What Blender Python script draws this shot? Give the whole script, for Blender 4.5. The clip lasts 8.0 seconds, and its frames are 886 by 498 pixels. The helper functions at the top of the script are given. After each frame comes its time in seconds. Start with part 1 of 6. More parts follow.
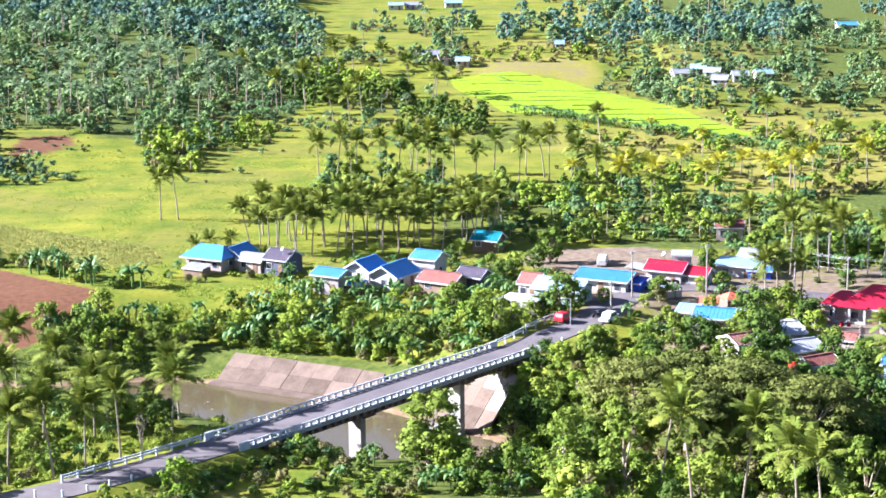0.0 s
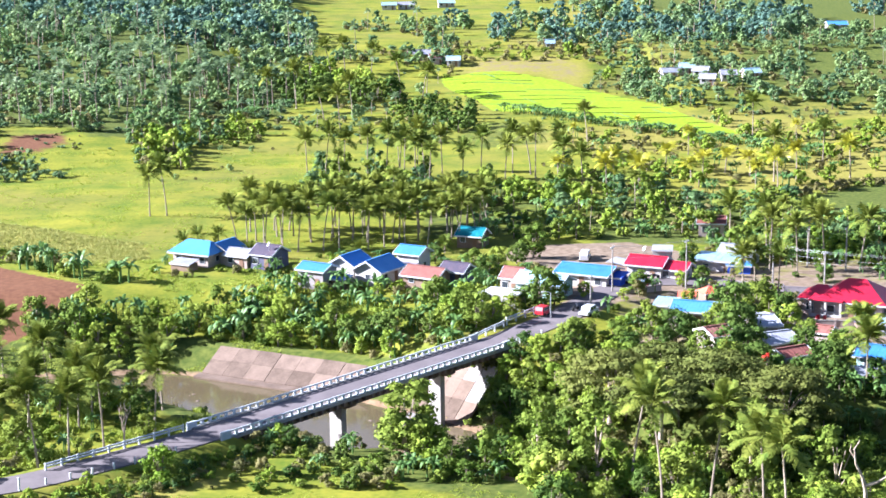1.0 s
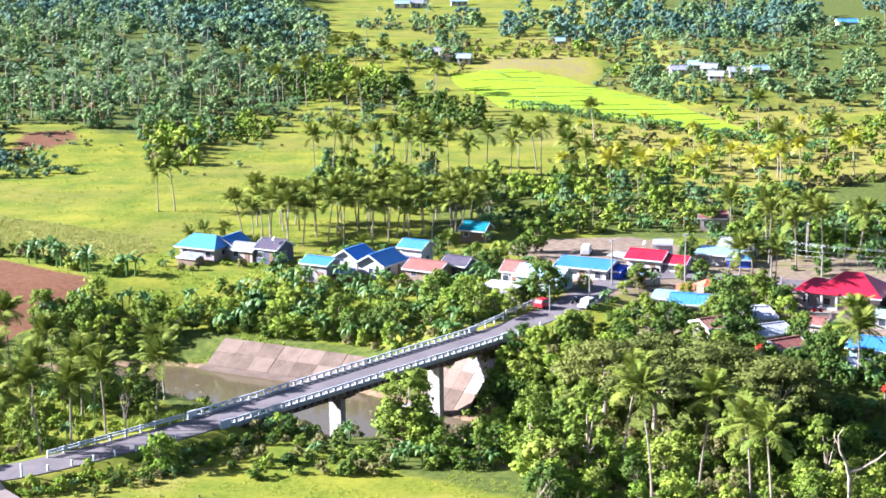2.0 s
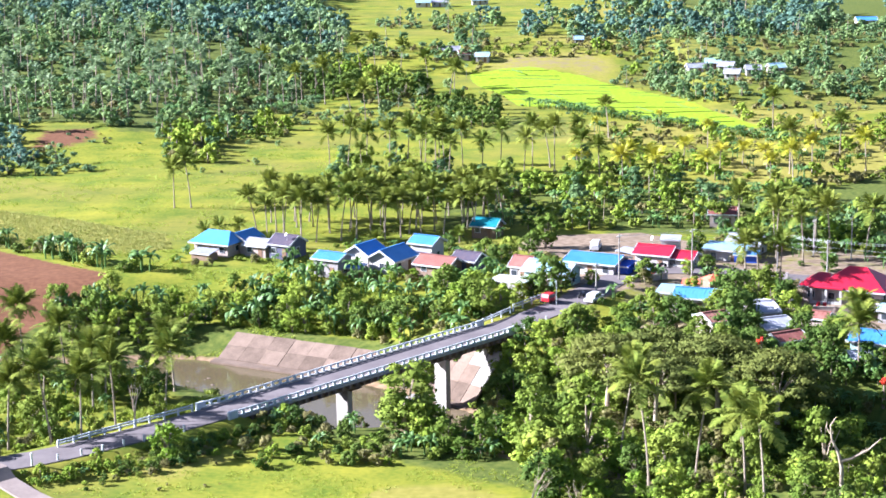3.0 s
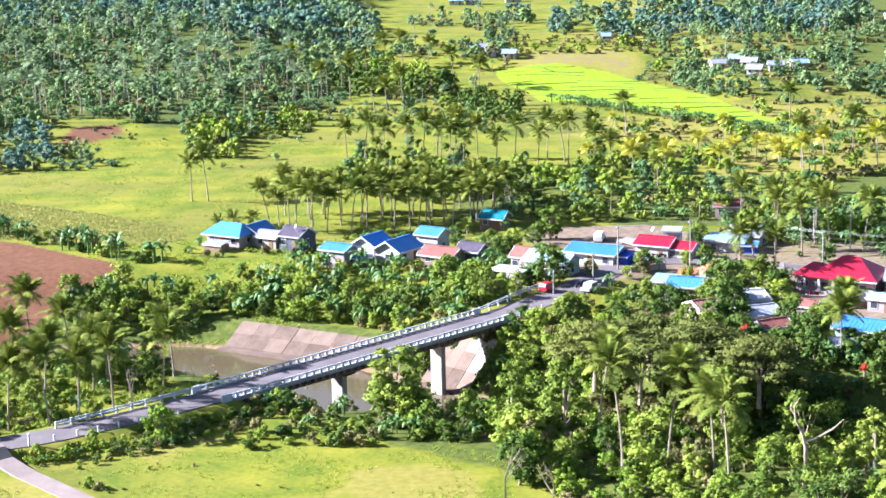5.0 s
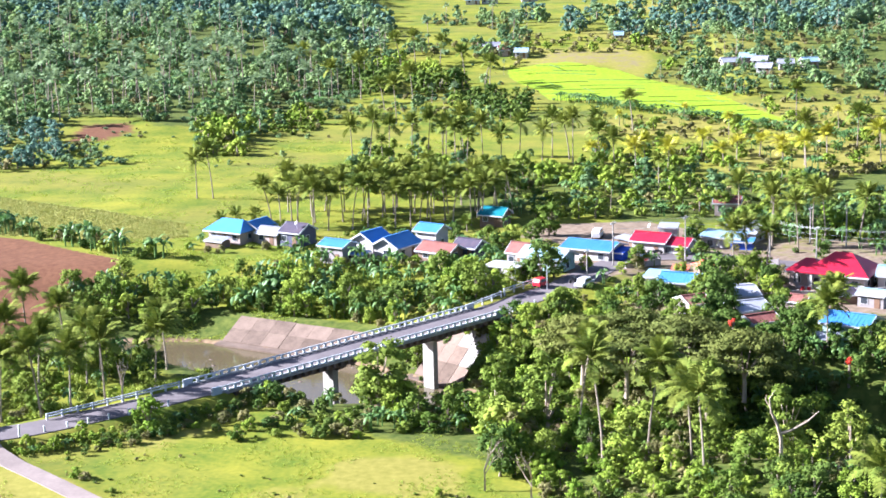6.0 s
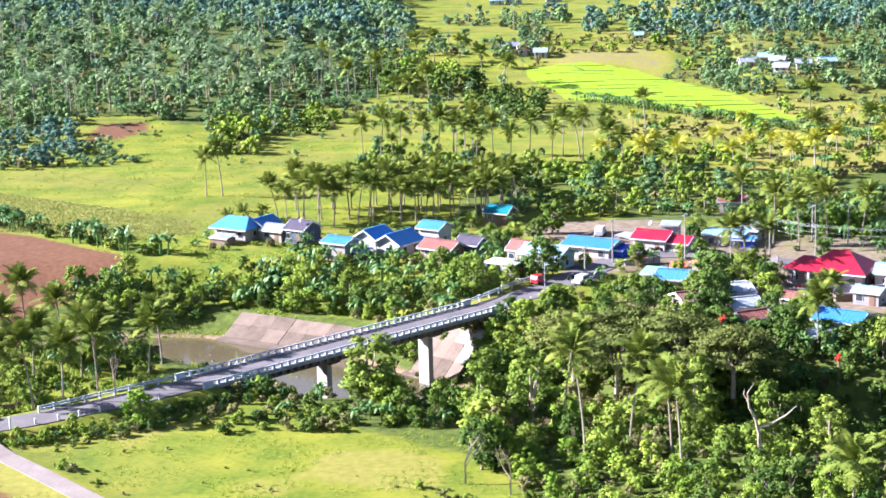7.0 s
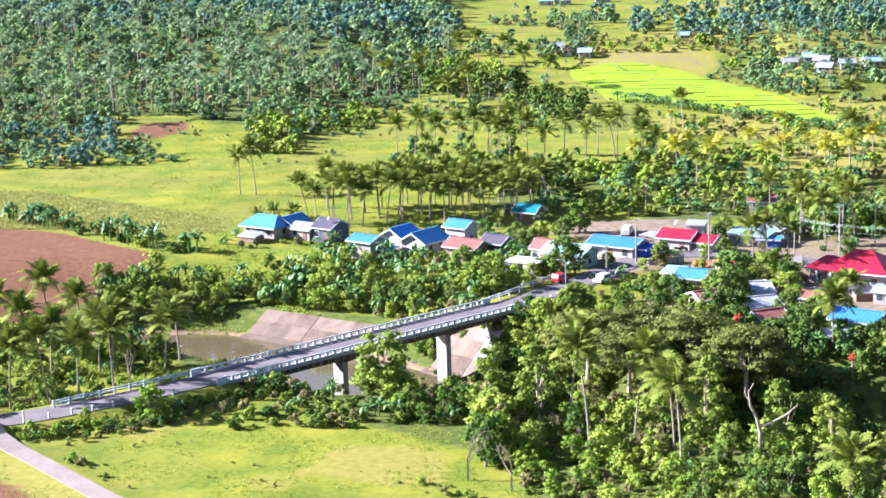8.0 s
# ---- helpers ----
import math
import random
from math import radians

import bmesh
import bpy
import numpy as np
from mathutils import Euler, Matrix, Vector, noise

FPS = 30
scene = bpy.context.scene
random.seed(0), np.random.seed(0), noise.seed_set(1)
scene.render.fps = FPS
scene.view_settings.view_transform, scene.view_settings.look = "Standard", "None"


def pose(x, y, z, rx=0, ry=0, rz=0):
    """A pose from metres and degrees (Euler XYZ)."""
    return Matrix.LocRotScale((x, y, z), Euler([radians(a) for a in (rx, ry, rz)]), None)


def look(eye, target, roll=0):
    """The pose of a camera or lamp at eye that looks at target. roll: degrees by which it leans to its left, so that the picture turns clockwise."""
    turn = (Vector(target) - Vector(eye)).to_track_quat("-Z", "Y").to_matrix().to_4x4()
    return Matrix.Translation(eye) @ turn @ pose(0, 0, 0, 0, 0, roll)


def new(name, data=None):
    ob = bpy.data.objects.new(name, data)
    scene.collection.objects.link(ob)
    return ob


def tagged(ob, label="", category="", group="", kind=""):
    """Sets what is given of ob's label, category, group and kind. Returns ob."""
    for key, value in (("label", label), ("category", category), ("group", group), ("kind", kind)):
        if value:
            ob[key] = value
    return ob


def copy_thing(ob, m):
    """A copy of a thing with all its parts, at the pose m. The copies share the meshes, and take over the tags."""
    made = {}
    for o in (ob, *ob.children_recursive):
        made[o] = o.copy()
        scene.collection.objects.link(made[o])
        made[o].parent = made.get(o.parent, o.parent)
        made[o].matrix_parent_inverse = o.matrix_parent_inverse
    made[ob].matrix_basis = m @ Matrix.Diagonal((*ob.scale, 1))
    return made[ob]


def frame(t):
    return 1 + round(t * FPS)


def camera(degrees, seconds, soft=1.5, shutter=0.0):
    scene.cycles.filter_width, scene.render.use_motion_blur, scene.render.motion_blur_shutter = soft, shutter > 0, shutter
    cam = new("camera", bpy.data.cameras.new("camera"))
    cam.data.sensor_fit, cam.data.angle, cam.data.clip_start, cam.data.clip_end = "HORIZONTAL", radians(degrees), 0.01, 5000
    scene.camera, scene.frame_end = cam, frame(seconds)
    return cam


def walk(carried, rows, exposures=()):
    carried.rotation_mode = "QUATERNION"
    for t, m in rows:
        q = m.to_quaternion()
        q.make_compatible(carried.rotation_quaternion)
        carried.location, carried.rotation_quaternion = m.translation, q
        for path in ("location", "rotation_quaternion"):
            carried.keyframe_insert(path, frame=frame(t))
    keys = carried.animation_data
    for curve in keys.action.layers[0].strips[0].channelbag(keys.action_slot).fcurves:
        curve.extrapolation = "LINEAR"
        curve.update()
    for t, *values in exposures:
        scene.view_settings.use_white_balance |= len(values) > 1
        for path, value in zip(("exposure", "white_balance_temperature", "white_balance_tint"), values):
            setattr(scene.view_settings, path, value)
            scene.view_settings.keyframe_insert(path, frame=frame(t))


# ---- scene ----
import functools

cam = camera(28.0, 8.0, soft=1.65)
PATH = [
    (0, (-0.112, 10.368, 69.832), (-0.107, 12.326, 69.424), -0.6),
    (0.5, (1.157, 8.366, 69.75), (1.163, 10.324, 69.342), -0.6),
    (1, (2.453, 6.266, 69.613), (2.46, 8.224, 69.206), -0.6),
    (2.5, (6.782, 0.617, 69.394), (6.752, 2.575, 68.986), -0.8),
    (3, (8.378, -1.245, 69.425), (8.334, 0.713, 69.017), -0.9),
    (3.5, (10.181, -2.939, 69.35), (10.124, -0.982, 68.941), -1.0),
    (4, (12.171, -4.568, 69.315), (12.099, -2.611, 68.906), -1.1),
    (4.5, (14.427, -6.053, 69.206), (14.341, -4.098, 68.798), -1.2),
    (6, (22.293, -9.714, 68.768), (22.163, -7.76, 68.361), -1.4),
    (6.5, (25.384, -10.426, 68.346), (25.237, -8.473, 67.941), -1.5),
    (7, (28.636, -10.891, 68.098), (28.466, -8.94, 67.694), -1.5),
    (7.5, (31.987, -11.08, 67.781), (31.784, -9.132, 67.379), -1.6),
    (8, (35.432, -11.155, 67.63), (35.193, -9.21, 67.229), -1.7),
]
walk(cam, [(t, look(e, g, r)) for t, e, g, r in PATH], [(0, 2.36, 5280, 20), (8, 2.36, 5280, 20)])

# ---- light ----
SUN_FROM = Vector((-1.0, 0.05, 0.50)).normalized()
world = bpy.data.worlds.new("sky")
scene.world = world
world.use_nodes = True
sky = world.node_tree.nodes.new("ShaderNodeTexSky")
sky.sky_type, sky.sun_disc = "NISHITA", False
sky.sun_elevation, sky.sun_rotation = radians(26), radians(-87)
back = world.node_tree.nodes["Background"]
back.inputs["Strength"].default_value = 0.035
world.node_tree.links.new(sky.outputs[0], back.inputs["Color"])
sun = new("sun", bpy.data.lights.new("sun", "SUN"))
sun.data.energy, sun.data.angle, sun.data.color = 5.0, radians(0.5), (1.0, 0.93, 0.80)
sun.matrix_world = look(SUN_FROM * 500, (0, 0, 0))


# ---- materials ----
def material(name, colour, other=None, size=1.0, rough=0.8, bump=0.0, island=0.0, random_part=0.0, metal=0.0, fine=6.0, translucent=0.0, spec=0.3):
    """A surface of two colours mixed by noise at two scales; size is the coarse scale in metres."""
    m = bpy.data.materials.new(name)
    m.use_nodes = True
    nt = m.node_tree
    n, link = nt.nodes, nt.links.new
    b = n["Principled BSDF"]
    b.inputs["Roughness"].default_value, b.inputs["Metallic"].default_value = rough, metal
    b.inputs["Specular IOR Level"].default_value = spec
    geo = n.new("ShaderNodeNewGeometry")
    coarse, grain = n.new("ShaderNodeTexNoise"), n.new("ShaderNodeTexNoise")
    for tex, scale in ((coarse, 1 / size), (grain, fine / size)):
        tex.inputs["Scale"].default_value, tex.inputs["Detail"].default_value = scale, 4
        link(geo.outputs["Position"], tex.inputs["Vector"])
    add = n.new("ShaderNodeMath")
    add.operation = "ADD"
    half = n.new("ShaderNodeMath")
    half.operation, half.inputs[1].default_value = "MULTIPLY", 0.5
    link(grain.outputs["Fac"], half.inputs[0])
    link(coarse.outputs["Fac"], add.inputs[0])
    link(half.outputs[0], add.inputs[1])
    fac = add.outputs[0]
    if island:
        x = n.new("ShaderNodeMath")
        x.operation, x.inputs[1].default_value = "MULTIPLY_ADD", island
        link(geo.outputs["Random Per Island"], x.inputs[0])
        link(fac, x.inputs[2])
        fac = x.outputs[0]
    if random_part:
        # each object its own shade; joined plants carry one each in the attribute tone
        info, tone, whole, part_of = n.new("ShaderNodeObjectInfo"), n.new("ShaderNodeAttribute"), n.new("ShaderNodeMath"), n.new("ShaderNodeMath")
        tone.attribute_name = "tone"
        whole.operation, part_of.operation = "ADD", "FRACT"
        link(info.outputs["Random"], whole.inputs[0])
        link(tone.outputs["Fac"], whole.inputs[1])
        link(whole.outputs[0], part_of.inputs[0])
        x = n.new("ShaderNodeMath")
        x.operation, x.inputs[1].default_value = "MULTIPLY_ADD", random_part
        link(part_of.outputs[0], x.inputs[0])
        link(fac, x.inputs[2])
        fac = x.outputs[0]
    ramp = n.new("ShaderNodeMapRange")
    mid = 0.75 + island / 2 + random_part / 2
    spread = 0.28 + (island + random_part) / 2.2
    ramp.inputs["From Min"].default_value, ramp.inputs["From Max"].default_value = mid - spread, mid + spread
    link(fac, ramp.inputs["Value"])
    mix = n.new("ShaderNodeMix")
    mix.data_type = "RGBA"
    mix.inputs["A"].default_value = (*colour, 1)
    mix.inputs["B"].default_value = (*(other or [c * 0.7 for c in colour]), 1)
    link(ramp.outputs[0], mix.inputs["Factor"])
    link(mix.outputs["Result"], b.inputs["Base Color"])
    if bump:
        bp = n.new("ShaderNodeBump")
        bp.inputs["Strength"].default_value, bp.inputs["Distance"].default_value = 0.6, bump
        link(add.outputs[0], bp.inputs["Height"])
        link(bp.outputs[0], b.inputs["Normal"])
    if translucent:
        tr, ms = n.new("ShaderNodeBsdfTranslucent"), n.new("ShaderNodeMixShader")
        ms.inputs[0].default_value = translucent
        link(mix.outputs["Result"], tr.inputs["Color"])
        link(b.outputs[0], ms.inputs[1])
        link(tr.outputs[0], ms.inputs[2])
        link(ms.outputs[0], n["Material Output"].inputs["Surface"])
    return m


LEAF = material("broad_leaves", (0.045, 0.102, 0.013), (0.28, 0.33, 0.046), 2.5, 0.75, island=0.18, random_part=0.9, translucent=0.16, spec=0.08)
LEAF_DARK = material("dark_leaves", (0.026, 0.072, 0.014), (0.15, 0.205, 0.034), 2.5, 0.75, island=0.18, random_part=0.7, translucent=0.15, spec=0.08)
LEAF_LIGHT = material("light_leaves", (0.10, 0.195, 0.014), (0.34, 0.40, 0.052), 2.0, 0.75, island=0.18, random_part=0.6, translucent=0.16, spec=0.08)
LEAF_OLIVE = material("feathery_leaves", (0.062, 0.088, 0.019), (0.225, 0.235, 0.052), 2.5, 0.75, island=0.18, random_part=0.4, translucent=0.16, spec=0.08)
# far foliage, LEAF_MIST to the fronds: distance haze is mixed into the colours
LEAF_MIST = material("hazy_leaves", (0.075, 0.155, 0.076), (0.255, 0.345, 0.145), 2.5, 0.75, island=0.15, random_part=0.45, translucent=0.32, spec=0.08)
LEAF_PALE_HAZE = material("hazy_pale_leaves", (0.12, 0.22, 0.075), (0.30, 0.38, 0.14), 2.5, 0.75, island=0.15, random_part=0.45, translucent=0.3, spec=0.08)
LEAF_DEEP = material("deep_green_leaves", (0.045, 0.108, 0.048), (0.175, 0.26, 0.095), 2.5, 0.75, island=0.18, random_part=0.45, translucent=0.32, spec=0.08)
LEAF_BLUE_HAZE = material("hazy_blue_leaves", (0.048, 0.115, 0.098), (0.17, 0.27, 0.19), 2.5, 0.75, island=0.18, random_part=0.45, translucent=0.32, spec=0.08)
FROND_HAZE = material("hazy_fronds", (0.072, 0.138, 0.070), (0.27, 0.34, 0.155), 1.5, 0.6, island=0.45, random_part=0.6, translucent=0.3, spec=0.15)
LEAF_DRY = material("dry_leaves", (0.10, 0.11, 0.025), (0.27, 0.23, 0.08), 2.0, 0.7, island=0.18, random_part=0.6, translucent=0.25)
FROND = material("palm_fronds", (0.050, 0.098, 0.014), (0.25, 0.265, 0.040), 1.5, 0.7, island=0.45, random_part=0.6, translucent=0.12, spec=0.06)
FROND_GOLD = material("golden_fronds", (0.20, 0.24, 0.015), (0.50, 0.44, 0.03), 1.5, 0.45, island=0.5, random_part=0.5, translucent=0.25)
BANANA = material("banana_leaves", (0.040, 0.115, 0.026), (0.16, 0.26, 0.062), 1.0, 0.5, island=0.5, random_part=0.5, translucent=0.2, spec=0.3)
RED_FLOWER = material("red_blossom", (0.55, 0.03, 0.02), (0.75, 0.10, 0.04), 0.5, 0.7, island=0.4, translucent=0.3)
BARK = material("bark", (0.139, 0.104, 0.074), (0.296, 0.244, 0.183), 0.6, 0.9, 0.04, random_part=0.4)
PALM_BARK = material("palm_bark", (0.191, 0.152, 0.113), (0.348, 0.287, 0.217), 0.7, 0.9, 0.03, random_part=0.4)
PALE_BARK = material("pale_bark", (0.287, 0.217, 0.157), (0.47, 0.383, 0.287), 0.7, 0.9, 0.03)
CONCRETE = material("concrete", (0.348, 0.322, 0.296), (0.217, 0.196, 0.174), 3.0, 0.9, 0.02, random_part=0.3)
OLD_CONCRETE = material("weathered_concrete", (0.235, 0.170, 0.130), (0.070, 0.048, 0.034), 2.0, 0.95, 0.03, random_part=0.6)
WHITE_CONCRETE = material("white_painted_concrete", (0.539, 0.557, 0.566), (0.383, 0.409, 0.426), 1.3, 0.8, 0.01, random_part=0.3)
ROAD = material("road_surface", (0.168, 0.144, 0.144), (0.104, 0.088, 0.092), 4.0, 0.9, 0.01)
TRACK = material("concrete_track", (0.27, 0.217, 0.191), (0.183, 0.144, 0.126), 2.5, 0.95, 0.01)
ROCK = material("river_rock", (0.20, 0.155, 0.12), (0.11, 0.085, 0.065), 0.6, 0.9, 0.05, random_part=0.4)
BLUE_ROOF = material("blue_metal_roof", (0.045, 0.165, 0.43), (0.085, 0.245, 0.52), 2.5, 0.38, 0.0, random_part=0.5, spec=0.5)
PALE_BLUE_ROOF = material("pale_blue_roof", (0.224, 0.368, 0.48), (0.336, 0.464, 0.528), 2.5, 0.4, random_part=0.3, spec=0.5)
RED_ROOF = material("red_metal_roof", (0.336, 0.0064, 0.024), (0.44, 0.016, 0.04), 2.5, 0.4, random_part=0.3, spec=0.5)
RUST_ROOF = material("rusty_roof", (0.16, 0.044, 0.036), (0.264, 0.12, 0.096), 1.2, 0.8, random_part=0.4)
GREY_ROOF = material("grey_metal_roof", (0.352, 0.368, 0.416), (0.208, 0.2, 0.24), 1.5, 0.5, random_part=0.5)
DARK_ROOF = material("dark_roof", (0.05, 0.05, 0.08), (0.11, 0.08, 0.10), 1.5, 0.6)
TEAL_ROOF = material("teal_roof", (0.01, 0.13, 0.17), (0.02, 0.19, 0.23), 1.5, 0.5)
WHITE_WALL = material("white_wall", (0.464, 0.44, 0.424), (0.336, 0.304, 0.288), 1.5, 0.9, random_part=0.3)
PINK_WALL = material("pale_pink_wall", (0.4, 0.328, 0.296), (0.304, 0.232, 0.2), 1.5, 0.9, random_part=0.3)
MINT_WALL = material("mint_wall", (0.336, 0.464, 0.424), (0.272, 0.384, 0.352), 1.5, 0.9)
BLOCK_WALL = material("bare_block_wall", (0.32, 0.296, 0.288), (0.216, 0.192, 0.192), 1.0, 0.95, random_part=0.3)
DARK_WALL = material("dark_painted_wall", (0.10, 0.10, 0.15), (0.06, 0.06, 0.10), 1.2, 0.85, random_part=0.3)
WOOD_WALL = material("weathered_wood_wall", (0.24, 0.168, 0.12), (0.136, 0.088, 0.064), 0.8, 0.9, random_part=0.4)
PANE = material("window_pane", (0.03, 0.035, 0.045), (0.06, 0.07, 0.08), 0.5, 0.15, spec=0.6)
DOOR = material("door_paint", (0.14, 0.08, 0.05), (0.22, 0.13, 0.08), 0.5, 0.7)
WHITE_PAINT = material("white_paint", (0.528, 0.528, 0.536), (0.416, 0.416, 0.432), 0.8, 0.5)
STEEL = material("galvanised_steel", (0.55, 0.56, 0.58), (0.40, 0.41, 0.43), 0.5, 0.4, metal=0.6)
CAR_RED = material("red_paint", (0.55, 0.02, 0.03), (0.45, 0.02, 0.03), 0.5, 0.3, spec=0.6)
CAR_BLACK = material("dark_paint", (0.03, 0.03, 0.035), (0.05, 0.05, 0.06), 0.5, 0.3, spec=0.6)
TYRE = material("tyre_rubber", (0.02, 0.02, 0.02), (0.035, 0.035, 0.035), 0.2, 0.9)
BLUE_TARP = material("blue_tarpaulin", (0.02, 0.06, 0.40), (0.04, 0.10, 0.50), 0.6, 0.5)
RED_TARP = material("red_tarpaulin", (0.65, 0.10, 0.06), (0.75, 0.18, 0.10), 0.6, 0.6)
BUND = material("paddy_bank", (0.06, 0.12, 0.02), (0.12, 0.17, 0.04), 1.0, 0.9)
STRAW = material("dry_stalks", (0.24, 0.27, 0.05), (0.38, 0.37, 0.11), 3.0, 0.9, island=0.5, translucent=0.2)
GRASS_BLADE = material("grass_blades", (0.22, 0.30, 0.02), (0.36, 0.40, 0.05), 3.0, 0.7, island=0.5, translucent=0.3)


# ---- plan ----
AX, AY = -26.9, 222.8                      # bridge axis at its near abutment
UX, UY = 0.654, 0.756                      # along the bridge
NX, NY = 0.756, -0.654                     # across it
BRIDGE = 57.0
WATER = -8.7
RIVER = np.array([(-400, 258), (-110, 262), (-70, 268), (-45, 270), (-25, 261), (-6.6, 244.9), (14, 226), (38, 208), (70, 200), (130, 196), (400, 190)], float)
VILLAGE_ROAD = np.array([(10.4, 265.9), (16.2, 272.4), (22.5, 279.5), (27.5, 290), (32, 299), (39, 304.5), (50, 304), (63, 298), (82, 294), (120, 292)], float)
NEAR_ROAD = np.array([(-26.9, 222.8), (-30.4, 218.9), (-34.1, 215.4), (-38.4, 211.5), (-42.4, 207.8), (-46, 204.9), (-50, 202.7), (-60, 200), (-90, 196), (-130, 190)], float)
TRACK_LINE = np.array([(-53.5, 201.6), (-51.5, 200.6), (-49.4, 198.6), (-47.0, 196.2), (-40.9, 190.4), (-34, 183.3), (-27, 176), (-8, 160), (10, 146)], float)


HOUSE_SPOTS = []


def smooth(v, a, b):
    t = np.clip((v - a) / (b - a), 0, 1)
    return t * t * (3 - 2 * t)


def along(line, x, y):
    """Distance to a line of points, its sign (left is positive) and the way along it."""
    best, side, way = np.full(np.shape(x), 1e9), np.ones(np.shape(x)), np.zeros(np.shape(x))
    run = 0.0
    for (ax, ay), (bx, by) in zip(line[:-1], line[1:]):
        lx, ly = bx - ax, by - ay
        size = math.hypot(lx, ly)
        k = np.clip(((x - ax) * lx + (y - ay) * ly) / size ** 2, 0, 1)
        d = np.hypot(x - ax - k * lx, y - ay - k * ly)
        s = np.where(lx * (y - ay) - ly * (x - ax) > 0, 1.0, -1.0)
        near = d < best
        best, side, way = np.where(near, d, best), np.where(near, s, side), np.where(near, run + k * size, way)
        run += size
    return best, side, way


def wavy(x, y, size, seed=0.0):
    a, b = x / size + seed, y / size - seed
    return (np.sin(a * 1.7 + np.sin(b * 1.3 + seed)) + np.sin(b * 2.1 + 1.3 * np.sin(a * 1.1)) + np.sin((a + b) * 3.1 + seed) * 0.5) / 2.5


def road_height(way):
    return 1.0 + 0.75 * smooth(way, 0, 18) - 0.6 * smooth(way, 40, 75)


def ground_height(x, y):
    x, y = np.asarray(x, float), np.asarray(y, float)
    d, side, _ = along(RIVER, x, y)
    d = d + wavy(x, y, 9) * 0.8
    right = smooth(x, -12, 6)
    plateau = -0.4 + 1.5 * smooth(x, -2, 22) - 0.9 * smooth(y, 305, 345) * smooth(x, -2, 22) + 0.9 * smooth(x, 32, 44) * smooth(-y, -285, -265)
    bank = -9.4 + 1.1 * smooth(d, 13.5, 16.5)
    left_far = bank + 3.3 * smooth(d, 16, 24.5) + (plateau + 5.0) * smooth(d, 26, 46)
    right_far = bank + (plateau + 8.3) * smooth(d, 18, 30)
    far = left_far * (1 - right) + right_far * right
    rise = 2.4 * smooth(x, 16, 46) * smooth(-y, -215, -195)
    narrow = 6 * smooth(x, -14, -2)
    near = -9.4 + (9.3 + rise) * smooth(d, 12 - narrow, 23 - narrow)
    z = np.where(side > 0, far, near)
    flat = np.clip(smooth(d, 18, 40), 0, 1)
    z = z + flat * wavy(x, y, 14, 2.0) * 0.22 + flat * wavy(x, y, 60, 5.0) * 0.3 * smooth(y, 340, 400)
    # the valley floor climbs slowly towards the hills, first under the palm wood and the far hamlet
    z = z + 3.6 * smooth(y, 440, 500) * smooth(-x, 50, 95) + 4.6 * smooth(y, 535, 566) * smooth(x, 70, 86) * (1 - smooth(y, 650, 720))
    z = z + 6.0 * smooth(y, 600, 690) + 24 * smooth(y, 760, 1500) * smooth(-x, -40, 240) + 14 * smooth(y, 900, 1800)
    # banks of the roads
    dn, _, wn = along(NEAR_ROAD, x, y)
    z = np.maximum(z, np.minimum(0.86, 0.86 - (dn - 4.3) * 1.5))
    dv, _, wv = along(VILLAGE_ROAD, x, y)
    top = road_height(wv) - 0.12
    k = 1 - smooth(dv, 4.2, 9.0)
    z = np.where(wv > 0.5, z * (1 - k) + top * k, z)
    dt, _, _ = along(TRACK_LINE, x, y)
    k = 1 - smooth(dt, 1.8, 3.5)
    z = np.where(dn > 6, z * (1 - k) + 0.02 * k, z)
    return z


def height(x, y):
    return float(ground_height(np.array([x]), np.array([y]))[0])


def inside(points, x, y, soft=2.0):
    """1 inside a closed line of points, 0 outside, soft at its edge."""
    pts = np.array(points, float)
    cross = np.zeros(np.shape(x), bool)
    for (ax, ay), (bx, by) in zip(pts, np.roll(pts, -1, 0)):
        hit = (ay > y) != (by > y)
        with np.errstate(divide="ignore", invalid="ignore"):
            cross ^= hit & (x < (bx - ax) * (y - ay) / (by - ay + 1e-9) + ax)
    d = along(np.vstack([pts, pts[:1]]), x, y)[0]
    return smooth(np.where(cross, d, -d), -soft, soft)


SOIL = [(-160, 352), (-103, 345), (-86, 337), (-72, 324), (-60, 315), (-63, 304), (-69, 292), (-77, 281), (-160, 279)]
FAR_SOIL = [(-114, 477), (-113, 489), (-99, 490), (-95, 477), (-101, 464), (-112, 465)]
NEAR_SOIL = [(-50, 188), (-41.5, 182.5), (-36, 177.3), (-31, 171), (-45, 160), (-62, 175)]
OLIVE = [(7, 497), (10, 520), (36, 520), (34, 475), (13, 471), (6, 482)]
HIGH_GRASS = [(-170, 352), (-86, 340), (-62, 331), (-52, 336), (-56, 352), (-80, 368), (-110, 388), (-170, 392)]
PADDY = [(5, 631), (26, 640), (45, 621), (72, 556), (87, 491), (73, 490), (59, 514), (41, 540), (20, 545), (16, 573), (5, 618)]
YARD = [(19, 279), (24, 292), (23, 298), (28, 310), (22, 322), (14, 330), (18, 342), (40, 344), (52, 330), (40, 318), (48, 311), (64, 305), (84, 300), (84, 288), (62, 294), (48, 298), (38, 297), (31, 288), (25, 277)]
RED_YARD = [(52, 262), (54, 284), (60, 290), (76, 284), (76, 264), (66, 258)]
OPEN = [(1, 400), (27, 396), (35, 448), (42, 516), (1, 516)]
# green field whose shade is put into the ground colour as wood cover
SHADED_FIELD = [(78, 380), (86, 394), (102, 413), (140, 425), (140, 350), (92, 358), (84, 366)]
HILL_DRY = [(9, 633), (14, 669), (52, 668), (62, 640), (52, 609), (36, 631)]
